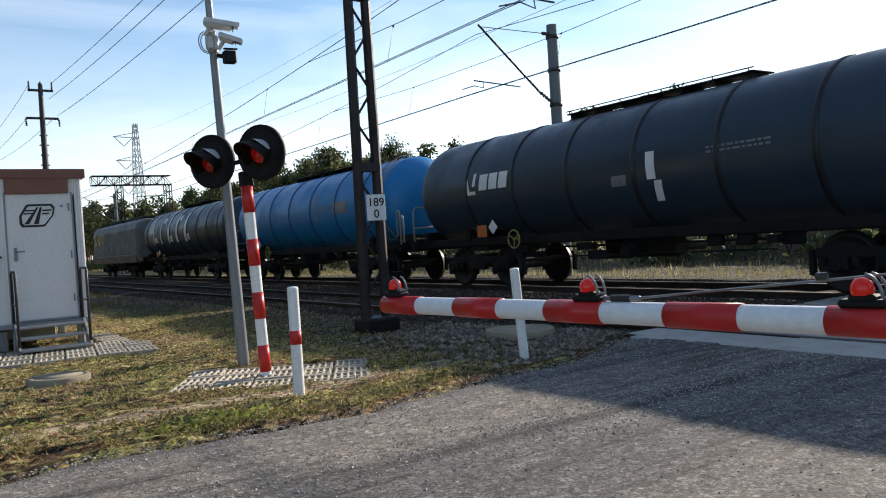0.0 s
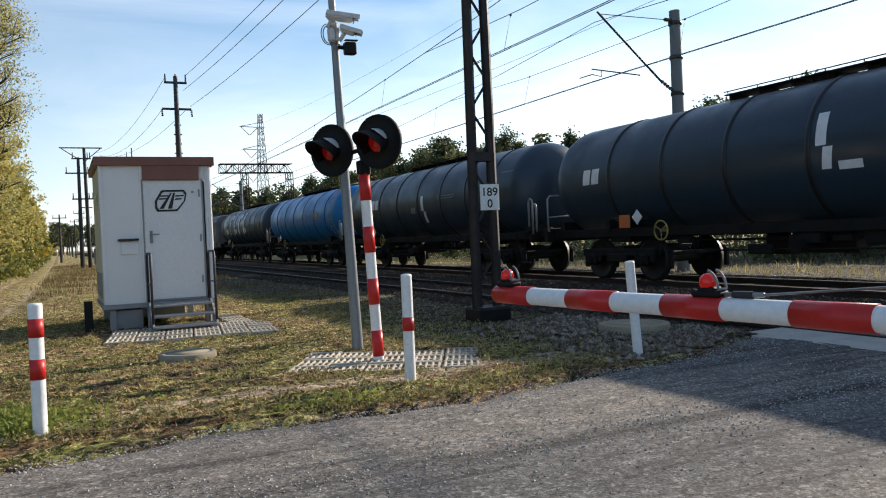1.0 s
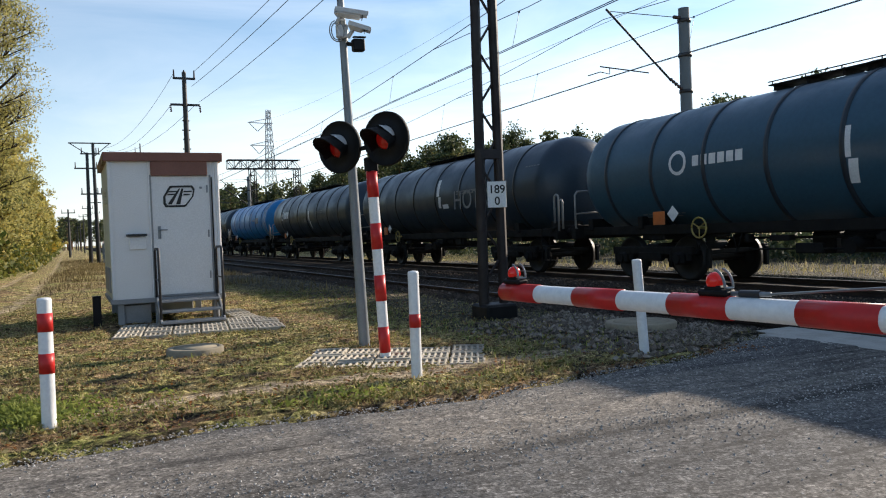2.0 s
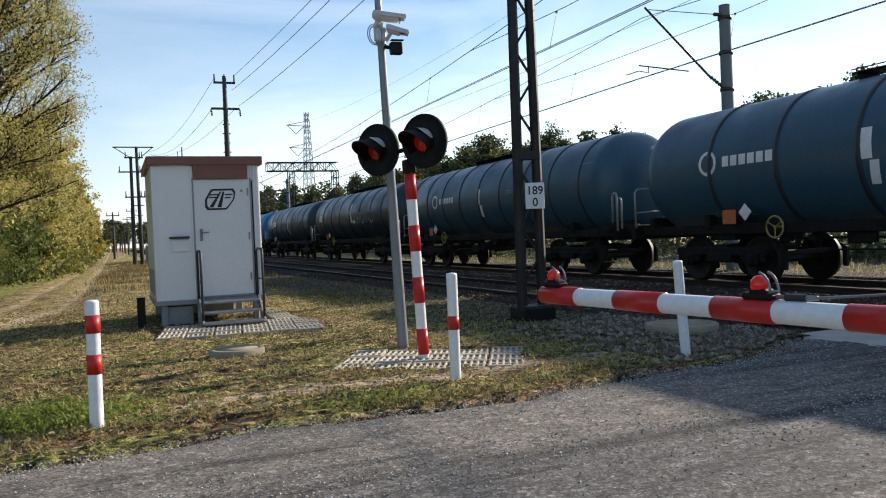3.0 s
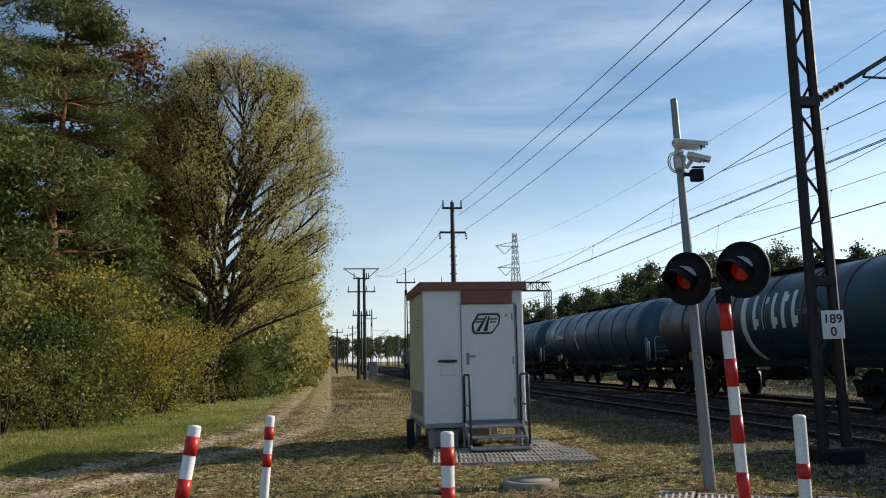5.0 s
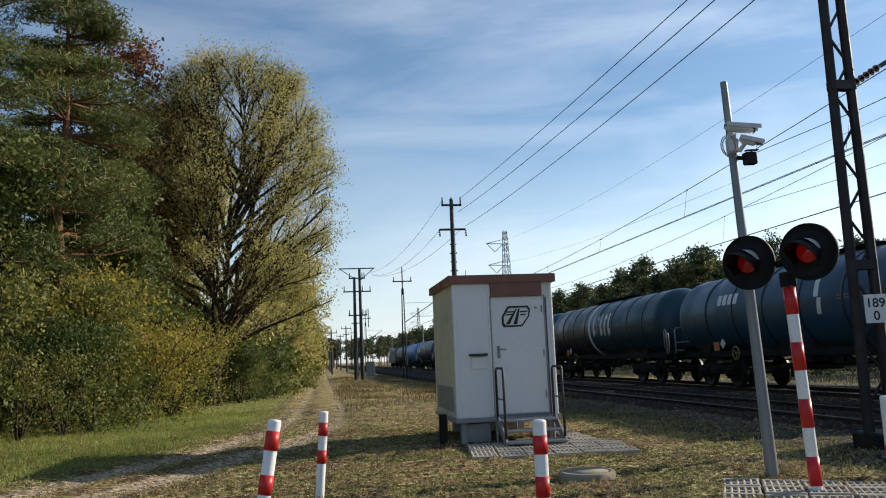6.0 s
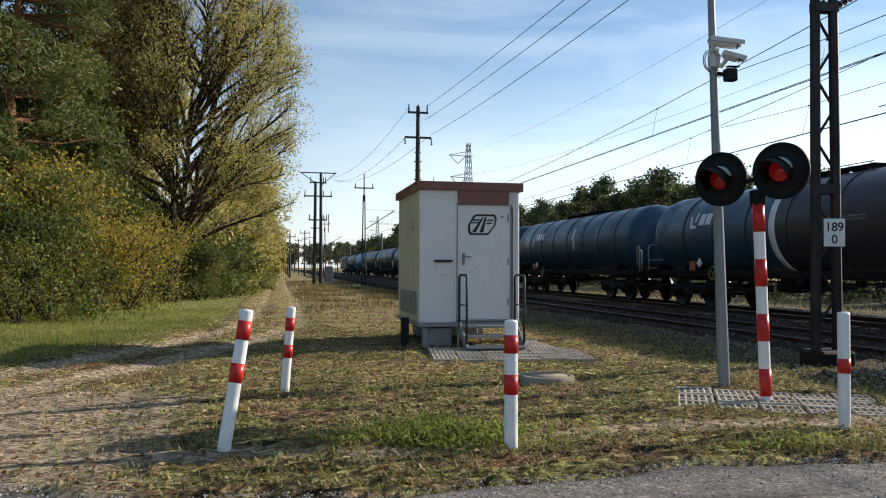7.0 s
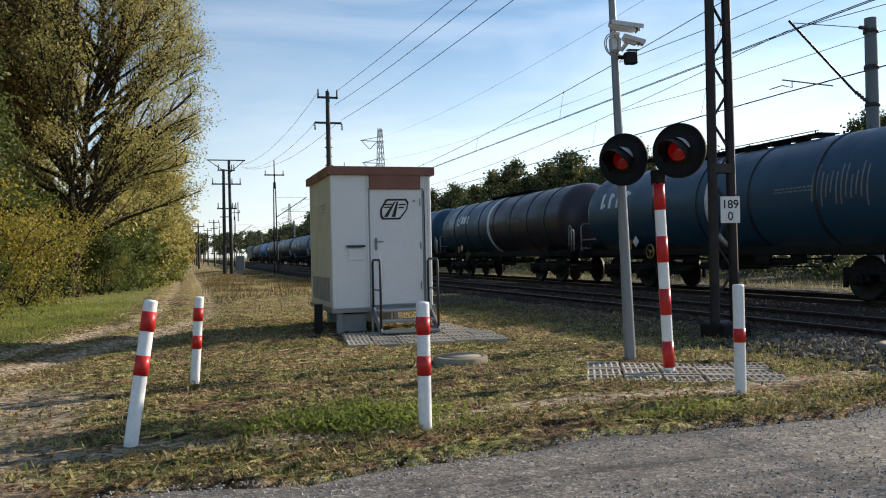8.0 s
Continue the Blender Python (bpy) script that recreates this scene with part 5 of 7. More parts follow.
M_TANK = {"black": paint_tank("black_tank_paint", (0.023, 0.041, 0.062)), "blue": paint_tank("bright_blue_tank_paint", (0.004, 0.19, 0.47)),
          "slate": paint_tank("slate_blue_tank_paint", (0.032, 0.088, 0.135)), "brown": paint_tank("dull_plum_tank_paint", (0.042, 0.035, 0.045)),
          "teal": paint_tank("dark_teal_tank_paint", (0.012, 0.05, 0.075)), "navy": paint_tank("dark_blue_tank_paint", (0.019, 0.066, 0.115))}
M_RING = {k: paint_tank("ring_" + k, c, 0.55) for k, c in (("black", (0.01, 0.011, 0.013)), ("blue", (0.006, 0.05, 0.15)), ("slate", (0.018, 0.026, 0.036)), ("brown", (0.035, 0.024, 0.026)), ("navy", (0.009, 0.018, 0.03)))}
M_MARK = painted("white_tank_marking", (0.78, 0.79, 0.8), 0.5, 0.35, (0.25, 0.25, 0.25), scale=4)
M_FADED = painted("faded_tank_marking", (0.22, 0.225, 0.23), 0.6, 0.6, (0.06, 0.06, 0.065), scale=5)
M_ORANGE = painted("orange_hazard_plate", (0.55, 0.14, 0.03), 0.5, 0.3)
M_YELLOW = painted("yellow_handwheel", (0.4, 0.3, 0.08), 0.5, 0.4)
M_UNDER = painted("black_underframe_grime", (0.006, 0.0058, 0.0056), 0.8, 0.5, (0.014, 0.011, 0.009), fine=20, spec=0.25)
M_RAILING = painted("pale_handrail_tube", (0.27, 0.275, 0.275), 0.5, 0.3, (0.2, 0.19, 0.18))
M_WHEEL = painted("oily_wheel_steel", (0.012, 0.011, 0.01), 0.6, 0.5, (0.025, 0.02, 0.016), metal=0.0, spec=0.3)

MESH = {}


def shared(key, make):
    if key not in MESH:
        MESH[key] = make()
    return MESH[key]


def tank_shell(y0, y1, cap0, cap1):
    prof = []
    if cap0:
        prof += [(TR * math.sin(a) ** 0.75 if a > 0 else 0.0, y0 + 0.75 * (1 - math.cos(a))) for a in np.linspace(0, math.pi / 2, 10)]
    else:
        prof.append((TR, y0))
    if cap1:
        prof += [(TR * math.sin(a) ** 0.75 if a > 1e-6 else 0.0, y1 - 0.75 * (1 - math.cos(a))) for a in np.linspace(math.pi / 2, 0, 10)]
    else:
        prof.append((TR, y1))
    return Build().lathe(prof, 56, "y", (0, 0, TZ))


def ring_mesh():
    return Build().lathe([(TR - 0.002, -0.05), (TR + 0.018, -0.045), (TR + 0.018, 0.045), (TR - 0.002, 0.05)], 56, "y", (0, 0, TZ))


def wheelset_mesh():
    b = Build()
    for s in (-1, 1):
        x = s * 0.75
        b.lathe([(0.09, x - s * 0.07), (0.13, x - s * 0.06), (0.16, x - s * 0.02), (0.38, x - s * 0.03), (0.4, x - s * 0.06), (0.455, x - s * 0.06), (0.485, x - s * 0.055), (0.485, x - s * 0.03), (0.46, x - s * 0.02), (0.455, x + s * 0.06), (0.4, x + s * 0.065), (0.38, x + s * 0.03), (0.15, x + s * 0.05), (0.12, x + s * 0.09), (0.0, x + s * 0.09)], 28, "x")
    b.tube((-0.72, 0, 0), (0.72, 0, 0), 0.08, n=12)
    return b.mesh("wheelset", M_WHEEL)


def bogie_mesh():
    b = Build()
    for s in (-1, 1):
        x = s * 1.0
        b.box((x, 0, 0.62), (0.12, 2.5, 0.16), 0.02)
        b.box((x, 0, 0.5), (0.16, 0.7, 0.2), 0.03)
        for y in (-0.9, 0.9):
            b.box((x, y, 0.46), (0.22, 0.3, 0.26), 0.05)
            b.tube((x - s * 0.02, y, 0.46), (x + s * 0.15, y, 0.46), 0.1, n=12)
            for d in (-0.24, 0.24):
                b.tube((x, y + d, 0.42), (x, y + d, 0.62), 0.07, n=10)
        for y in (-1.45, -0.36, 0.36, 1.45):
            b.box((x * 0.78, y, 0.46), (0.1, 0.1, 0.4), 0.02)
    b.box((0, 0, 0.66), (2.0, 0.4, 0.2), 0.03)
    for y in (-1.22, 1.22):
        b.box((0, y, 0.58), (1.9, 0.1, 0.1), 0.02)
    return b.mesh("bogie", M_UNDER)


def frame_mesh():
    b = Build()
    for s in (-1, 1):
        b.box((s * 0.95, 0, 1.06), (0.1, 15.0, 0.2), 0.015)
        for y in (-7.0, -5.2, 5.2, 7.0):
            b.box((s * 0.6, y, 1.22), (0.9, 0.16, 0.28), 0.02)
    for y in (-7.42, 7.42):
        b.box((0, y, 1.06), (2.5, 0.16, 0.34), 0.02)
    for y in (-4.9, 4.9):
        b.box((0, y, 0.95), (1.9, 0.7, 0.22), 0.02)
        b.box((0, y, 1.2), (1.7, 0.5, 0.4), 0.03)
    b.box((0, 0, 1.05), (0.5, 14.6, 0.16), 0.02)
    return b.mesh("underframe", M_UNDER)


def gear_mesh(seed):
    """Brake gear, pipes and valves hung under the middle."""
    r = random.Random(seed)
    b = Build()
    b.tube((-0.55, -0.8, 0.78), (-0.55, 0.5, 0.78), 0.19, n=14)
    b.box((0.2, 1.4, 0.74), (0.5, 0.5, 0.4), 0.04)
    b.tube((-0.8, -3.2, 0.86), (-0.8, 3.2, 0.86), 0.025, n=6)
    b.tube((-1.0, -3.0, 0.7), (-1.0, 2.2, 0.66), 0.018, n=6)
    b.box((-0.98, 0.9, 0.68), (0.1, 0.55, 0.18), 0.02)
    b.tube((-1.08, 0, 0.75), (1.08, 0, 0.75), 0.1, n=12)
    b.tube((-1.0, 0, 0.75), (-1.2, 0, 0.72), 0.13, n=12)
    for k in range(9):
        y = r.uniform(-3.4, 3.4)
        b.box((-0.9 + r.uniform(-0.08, 0.1), y, 0.86), (r.uniform(0.05, 0.2), r.uniform(0.1, 0.45), r.uniform(0.1, 0.22)), 0.015)
    for y in (-2.3, 2.4, -3.3, 3.4):
        b.path([(-0.95, y, 0.98), (-1.0, y + 0.1, 0.62), (-0.95, y + 0.25, 0.98)], 0.014, 5)
    return b.mesh("brake_gear", M_UNDER)


def buffer_mesh():
    b = Build().tube((0, 0, 0), (0, 0.2, 0), 0.11, n=14).tube((0, 0.2, 0), (0, 0.3, 0), 0.075, n=12)
    b.lathe([(0.0, 0.335), (0.12, 0.33), (0.2, 0.318), (0.2, 0.295), (0.0, 0.29)], 20, "y")
    return b.mesh("buffer", M_UNDER)


def grab_rail_mesh():
    """Narrow bent handrail at the wagon's corner."""
    return Build().path([(-1.25, -7.58, 1.1), (-1.25, -7.58, 1.93), (-1.25, -7.55, 1.99), (-1.25, -7.48, 2.01), (-1.25, -7.42, 1.97), (-1.25, -7.4, 1.9), (-1.25, -7.4, 1.3)], 0.026, 7).mesh("grab_rail", M_RAILING)


def short_rail_mesh():
    return Build().path([(-1.25, -7.76, 1.15), (-1.25, -7.76, 1.8), (-1.25, -7.73, 1.86), (-1.25, -7.68, 1.87)], 0.026, 7).mesh("short_rail", M_RAILING)


def end_railing_mesh():
    """Bent tube loop round the end platform."""
    return Build().path([(-1.22, 7.35, 1.15), (-1.22, 7.35, 1.95), (-1.14, 7.36, 2.04), (-0.45, 7.4, 2.06), (-0.38, 7.4, 1.98), (-0.38, 7.4, 1.15), (-1.2, 7.36, 1.15), (-1.22, 7.35, 1.5), (-0.1, 7.42, 1.56)], 0.024, 7).mesh("end_railing", M_RAILING)


def platform_mesh():
    b = Build().box((-0.65, -7.2, 1.17), (1.3, 0.5, 0.04), 0.006)
    for z in (0.35, 0.72):
        b.box((-1.2, -7.0, z), (0.22, 0.4, 0.03), 0.005)
    for y in (-6.82, -7.18):
        b.tube((-1.28, y, 0.34), (-1.28, y, 1.2), 0.016, n=6)
    return b.mesh("end_platform", M_UNDER)


def walkway_mesh():
    b = Build()
    b.box((0, 0, TZ + TR + 0.1), (0.6, 4.6, 0.025), 0.005)
    for y in np.linspace(-2.2, 2.2, 7):
        b.box((0, y, TZ + TR + 0.06), (0.5, 0.04, 0.14), 0.004)
        b.tube((-0.3, y, TZ + TR + 0.1), (-0.3, y, TZ + TR + 0.16), 0.012, n=5)
    b.tube((-0.3, -2.3, TZ + TR + 0.16), (-0.3, 2.3, TZ + TR + 0.16), 0.012, n=5)
    b.tube((0.05, 0.2, TZ + TR - 0.05), (0.05, 0.2, TZ + TR + 0.14), 0.26, n=16)
    b.tube((0.05, -0.9, TZ + TR - 0.05), (0.05, -0.9, TZ + TR + 0.16), 0.1, n=12)
    return b.mesh("top_walkway", M_UNDER)


def ladder_mesh(y):
    b = Build()
    for dy in (-0.2, 0.2):
        b.path([(*on_tank(y + dy, h, 0.09),) for h in (-1.2, -0.6, 0.0, 0.6, 1.2, 1.7, 2.0)], 0.016, 6)
    for h in np.arange(-1.1, 1.9, 0.3):
        b.tube(on_tank(y - 0.2, h, 0.09), on_tank(y + 0.2, h, 0.09), 0.01, n=5)
    return b.mesh("ladder", M_RAILING)


def handwheel_mesh():
    pts = [(-1.16, 0.2 * math.cos(a), 0.98 + 0.2 * math.sin(a)) for a in np.linspace(0, 2 * math.pi, 17)]
    b = Build().path(pts, 0.018, 6)
    for a in (0.5, 2.6, 4.7):
        b.tube((-1.15, 0, 0.98), (-1.16, 0.2 * math.cos(a), 0.98 + 0.2 * math.sin(a)), 0.012, n=5)
    b.tube((-1.17, 0, 0.98), (-1.0, 0, 0.98), 0.03, n=8)
    return b.mesh("handwheel", M_YELLOW)


def box_mesh(name, size, mat, bevel=0.01):
    return Build().box((0, 0, 0), size, bevel).mesh(name, mat)


RINGS = {7: (-5.5, -3.9, -2.2, -0.4, 1.4, 3.1, 4.8), 6: (-5.2, -3.2, -1.1, 0.9, 2.9, 4.8), 9: (-6.0, -4.5, -3.0, -1.5, 0.0, 1.5, 3.0, 4.5, 6.0)}


def build_wagon(colour, label, rings=7, marks=(), walkway=True, ladder=None, plate_y=4.4, second=None, seed=1, band=None, f=1.0):
    fit_y = Matrix.Diagonal((1, f, 1, 1))
    t = thing("tank_wagon", pose(AXIS_FAR, 0, RAIL_TOP), label, "tank wagon", "tank wagons of the train")
    if second:
        cut, col2 = second
        tank = part("tank", shared(("shell", cut), lambda: tank_shell(cut, HALF, False, True).mesh("tank", M_TANK[colour])), None, t, m=None)
        part("tank", tank_shell(-HALF, cut, True, False), M_TANK[col2], t, col2 + " rear half of the tank")
    else:
        tank = part("tank", shared(("shell", colour), lambda: tank_shell(-HALF, HALF, True, True).mesh("tank", M_TANK[colour])), None, t, m=fit_y)
    rm = shared(("ring", colour), lambda: ring_mesh().mesh("tank_ring", M_RING[colour]))
    for y in RINGS[rings]:
        part("tank_ring", rm, None, tank, m=pose(0, y, 0))
    if band is not None:
        part("white_band", Build().lathe([(TR, band - 0.13), (TR + 0.008, band - 0.13), (TR + 0.008, band + 0.13), (TR, band + 0.13)], 56, "y", (0, 0, TZ)), M_MARK, tank, "white painted band")
    for nm, polys, mt, lb in marks:
        for group in ([polys] if nm == "ring_mark" else [[q] for q in polys]):
            part(nm, decal(group), mt, tank, lb)
    tagged(part("small_print", shared(("print", seed % 3), lambda: decal(fine_print(5.2, -1.0, 2, 1.2, seed) + fine_print(-2.0, 0.12, 2, 1.1, seed + 5) + fine_print(-6.0, 0.55, 1, 0.6, seed + 9)).mesh("small_print", M_FADED)), None, tank), kind="stuff")
    part("underframe", shared("frame", frame_mesh), None, t, m=fit_y)
    part("brake_gear", shared(("gear", seed % 4), lambda: gear_mesh(seed)), None, t)
    for y in (-4.9 * f, 4.9 * f):
        bg = part("bogie", shared("bogie", bogie_mesh), None, t, m=pose(0, y, 0))
        for dy in (-0.9, 0.9):
            part("wheelset", shared("wheelset", wheelset_mesh), None, bg, m=pose(0, dy, 0.455))
    for s in (-1, 1):
        for x in (-0.875, 0.875):
            part("buffer", shared("buffer", buffer_mesh), None, t, m=pose(x, s * 7.46 * f, 1.06, 0, 0, 0 if s > 0 else 180))
    part("coupler", shared("coupler", lambda: Build().box((0, 0, 0), (0.12, 15.6, 0.1), 0.02).mesh("coupler", M_UNDER)), None, t, m=pose(0, 0, 0.98) @ fit_y)
    part("grab_rail", shared("grab_rail", grab_rail_mesh), None, t, "pale tube handrail", fit_y)
    part("short_rail", shared("short_rail", short_rail_mesh), None, t, "pale tube handrail", fit_y)
    if seed > 1:
        part("end_railing", shared("railing", end_railing_mesh), None, t, "pale tube platform railing", fit_y)
    part("end_platform", shared("platform", platform_mesh), None, t, m=pose(0, 7.3 * (1 - f), 0))
    if walkway:
        part("top_walkway", shared("walkway", walkway_mesh), None, t)
    if ladder is not None:
        part("ladder", shared(("ladder", ladder), lambda: ladder_mesh(ladder)), None, t)
    part("hazard_plate", shared("plate", lambda: box_mesh("hazard_plate", (0.02, 0.36, 0.28), M_ORANGE)), None, t, "orange hazard plate", pose(-1.2, plate_y, 1.3))
    part("hazard_diamond", shared("diamond", lambda: box_mesh("hazard_diamond", (0.02, 0.24, 0.24), M_MARK)), None, t, "white hazard diamond", pose(-1.2, plate_y - 0.42, 1.38, 45, 0, 0))
    part("handwheel", shared("handwheel", handwheel_mesh), None, t, "yellowish brake handwheel", pose(0, plate_y - 1.1, 0.1))
    return t


def build_loco():
    """Four-axle electric locomotive, cab towards +y."""
    t = thing("locomotive", pose(AXIS_FAR, 0, RAIL_TOP), "grey brown electric locomotive with black roof gear", "locomotive")
    M_LOCO = painted("grey_loco_paint", (0.15, 0.145, 0.14), 0.65, 0.4, (0.025, 0.022, 0.02), scale=1.5)
    M_LOCO2 = painted("dark_red_loco_skirt", (0.1, 0.04, 0.035), 0.55, 0.4)
    L = 13.4
    prof = [(-1.35, 1.0), (1.35, 1.0), (1.4, 1.5), (1.4, 2.9), (1.25, 3.25), (0.9, 3.45), (-0.9, 3.45), (-1.25, 3.25), (-1.4, 2.9), (-1.4, 1.5)]
    b = Build()
    k = len(prof)
    vs = []
    for y, f in ((-L / 2, 0.9), (-L / 2 + 0.25, 1.0), (L / 2 - 0.55, 1.0), (L / 2, 0.86)):
        vs += [(x * f, y if z < 2.0 else y - (0.35 if y > 7 else 0.0) * (z - 2) / 1.4, z if z < 3 else 3 + (z - 3) * f) for x, z in prof]
    fs = [(r * k + i, r * k + (i + 1) % k, (r + 1) * k + (i + 1) % k, (r + 1) * k + i) for r in range(3) for i in range(k)]
    fs += [tuple(range(k))[::-1], tuple(range(3 * k, 4 * k))]
    b.add(vs, [f[::-1] if len(f) == 4 else f for f in fs])
    body = part("body", b, M_LOCO, t, "grey painted body")
    part("skirt", Build().box((0, 0, 1.15), (2.86, L - 0.5, 0.5), 0.03), M_LOCO2, body, "dark red lower skirt")
    for y in (5.3, 3.9, 2.8):
        for s in (-1, 1):
            part("side_window", Build().box((s * 1.405, y, 2.5), (0.03, 0.75, 0.72), 0.02), M_GLASS, body)
    for y in (1.0, -1.2, -3.4):
        v = Build()
        for j in range(7):
            v.box((-1.405, y, 2.2 + 0.1 * j), (0.03, 1.4, 0.05), 0.01)
        part("louvre", v, M_LOCO, body)
    for x in (-0.55, 0.55):
        part("windscreen", Build().box((x, L / 2 - 0.2, 2.55), (0.85, 0.06, 0.65), 0.02, Matrix.Rotation(radians(14), 3, "X")), M_GLASS, body)
    part("cab_door", Build().box((-1.405, 1.75, 2.05), (0.03, 0.65, 1.75), 0.015), M_LOCO, body)
    part("roof_gear", Build().box((0, 2.2, 3.6), (1.2, 3.0, 0.3), 0.06).box((0, -2.5, 3.55), (1.3, 3.5, 0.22), 0.05), M_UNDER, t)
    pg = Build().path([(-0.6, -5.2, 3.6), (-0.5, -6.2, 4.2), (-0.4, -5.0, 4.85)], 0.03, 6).path([(0.6, -5.2, 3.6), (0.5, -6.2, 4.2), (0.4, -5.0, 4.85)], 0.03, 6)
    pg.tube((-0.85, -5.0, 4.87), (0.85, -5.0, 4.87), 0.03, n=6).box((0, -5.3, 3.55), (1.6, 1.6, 0.12), 0.03)
    part("pantograph", pg, M_UNDER, t, "raised pantograph")
    for y in (-3.8, 3.8):
        bg = part("bogie", shared("bogie", bogie_mesh), None, t, m=pose(0, y, 0))
        for dy in (-0.9, 0.9):
            part("wheelset", shared("wheelset", wheelset_mesh), None, bg, m=pose(0, dy, 0.455))
    for s in (-1, 1):
        for x in (-0.875, 0.875):
            part("buffer", shared("buffer", buffer_mesh), None, t, m=pose(x, s * 6.65, 1.06, 0, 0, 0 if s > 0 else 180))
    part("underframe", Build().box((0, 0, 1.0), (2.2, L, 0.16), 0.02).box((0, 0, 0.7), (1.8, 2.6, 0.5), 0.05), M_UNDER, t)
    return t


def letters(y, h, n, w, t, gap):
    return [rect(y - k * (w + gap), h, w * 0.45, t, 0.0) for k in range(n)] + [rect(y - k * (w + gap) - w * 0.3, h + t * (0.3 if k % 2 else -0.3), w * 0.6, t * 0.2) for k in range(n)]


def ring_mark(y, h, r, w=0.07):
    out = []
    n = 14
    for k in range(n):
        a, b = 2 * math.pi * k / n, 2 * math.pi * (k + 1) / n
        out.append([(y + r * math.cos(a), h + r * math.sin(a)), (y + (r - w) * math.cos(a), h + (r - w) * math.sin(a)), (y + (r - w) * math.cos(b), h + (r - w) * math.sin(b)), (y + r * math.cos(b), h + r * math.sin(b))])
    return out


TRIAD = lambda y, h: [rect(y + 0.1, h - 0.05, 0.12, 0.34, -0.1), rect(y - 0.1, h + 0.08, 0.1, 0.3, 0.06), rect(y, h - 0.22, 0.34, 0.08)]
BIG = lambda y: [q for k in range(5) for q in (rect(y - 1.45 * k, 0.25, 0.34, 1.45, 0.1), rect(y - 1.45 * k - 0.4, 0.25 + (0.5 if k % 2 else -0.5), 0.5, 0.3))]
PLAIN = "plain white block mark"
WAGONS = [
    build_wagon("black", "black tank wagon with tall white letter blocks and dark rings", 9, [("block_mark", BIG(4.6), M_MARK, "tall white block mark")], True, seed=1),
    build_wagon("blue", "bright blue tank wagon with a ladder at its end", 6, [("side_panel", [rect(-3.6, 0.05, 1.1, 0.36)], M_FADED, "faded panel"), ("brush_mark", brush_mark(-1.6), M_FADED, "faded mark")], True, -5.6, seed=2, f=0.87),
    build_wagon("black", "black tank wagon with a white block mark and brush stripe", 7, [("block_mark", TRIAD(4.6, 0.12) + logo_blocks(4.15, 0.12, 3, 0.3, 0.36, 0.06), M_MARK, PLAIN), ("brush_mark", brush_mark(-0.85, -0.25, 0.95), M_MARK, "white brush stripe"), ("seal_mark", [rect(0.0, -0.25, 0.36, 0.2, 0.03)], M_FADED, "small pale mark")], True, seed=3),
    build_wagon("black", "black tank wagon with faded white stencil letters", 7, [("block_mark", logo_blocks(5.6, 0.05, 2, 0.26, 0.34, 0.06), M_MARK, PLAIN), ("brush_mark", [rect(-0.65, 0.32, 0.2, 0.55), rect(-0.72, -0.16, 0.18, 0.36, 0.06), rect(-1.15, -0.3, 0.42, 0.14)], M_MARK, "white brush stripe")], True, seed=4),
    build_wagon("slate", "slate blue tank wagon with a white ring mark", 9, [("ring_mark", ring_mark(3.7, 0.08, 0.25), M_MARK, "white ring mark"), ("block_mark", logo_blocks(3.2, 0.08, 6, 0.17, 0.2, 0.05, 0.0), M_MARK, PLAIN), ("brush_mark", brush_mark(-0.1, -0.15, 0.95), M_MARK, "white brush stripe")], True, seed=5),
    build_wagon("slate", "slate blue tank wagon with a white ring mark", 7, [("ring_mark", ring_mark(4.85, 0.08, 0.25), M_MARK, "white ring mark"), ("block_mark", logo_blocks(4.35, 0.08, 6, 0.17, 0.2, 0.05, 0.0), M_MARK, PLAIN), ("brush_mark", brush_mark(1.2, -0.15, 0.95), M_MARK, "white brush stripe")], True, seed=6),
    build_wagon("brown", "dull plum and teal tank wagon with a white band", 7, [("block_mark", letters(0.1, 0.2, 5, 0.36, 1.0, 0.12), M_MARK, "tall pale block mark")], True, second=(0.7, "teal"), band=0.7, seed=7),
    build_wagon("navy", "dark blue tank wagon with a small white block mark", 7, [("block_mark", logo_blocks(3.9, 0.45, 4, 0.24, 0.34, 0.08, 0.0), M_MARK, PLAIN), ("brush_mark", brush_mark(-1.2, 0.2, 1.0), M_MARK, "white brush stripe")], True, seed=8),
    build_wagon("navy", "dark blue and plum tank wagon with a white band", 7, [("block_mark", TRIAD(4.2, 0.42) + logo_blocks(3.75, 0.42, 3, 0.3, 0.36, 0.06), M_MARK, PLAIN)], True, second=(0.2, "brown"), band=0.2, seed=9),
    build_wagon("navy", "dark blue tank wagon with scrawled markings and white band", 6, [("block_mark", letters(5.8, 0.4, 4, 0.34, 0.5, 0.12), M_MARK, PLAIN), ("scrawl", [rect(-3.1 - 0.13 * k, 0.1 + 0.08 * math.sin(k * 2.1), 0.04, 0.62 + 0.2 * math.sin(k * 1.3), 0.05) for k in range(12)], M_FADED, "scratched scrawl")], True, band=0.4, seed=10),
]
LOCO = build_loco()
cu = bpy.data.curves.new("stencil_text", "FONT")
cu.body, cu.size, cu.extrude = "HOT-C", 0.82, 0.0015
cu.materials.append(M_FADED)
st = new("stencil_text", cu)
st.parent = WAGONS[3]
st.matrix_basis = pose(-TR - 0.012, -1.8, TZ - 0.42, 90, 0, -90) 
tagged(st, "faded white stencil letters")


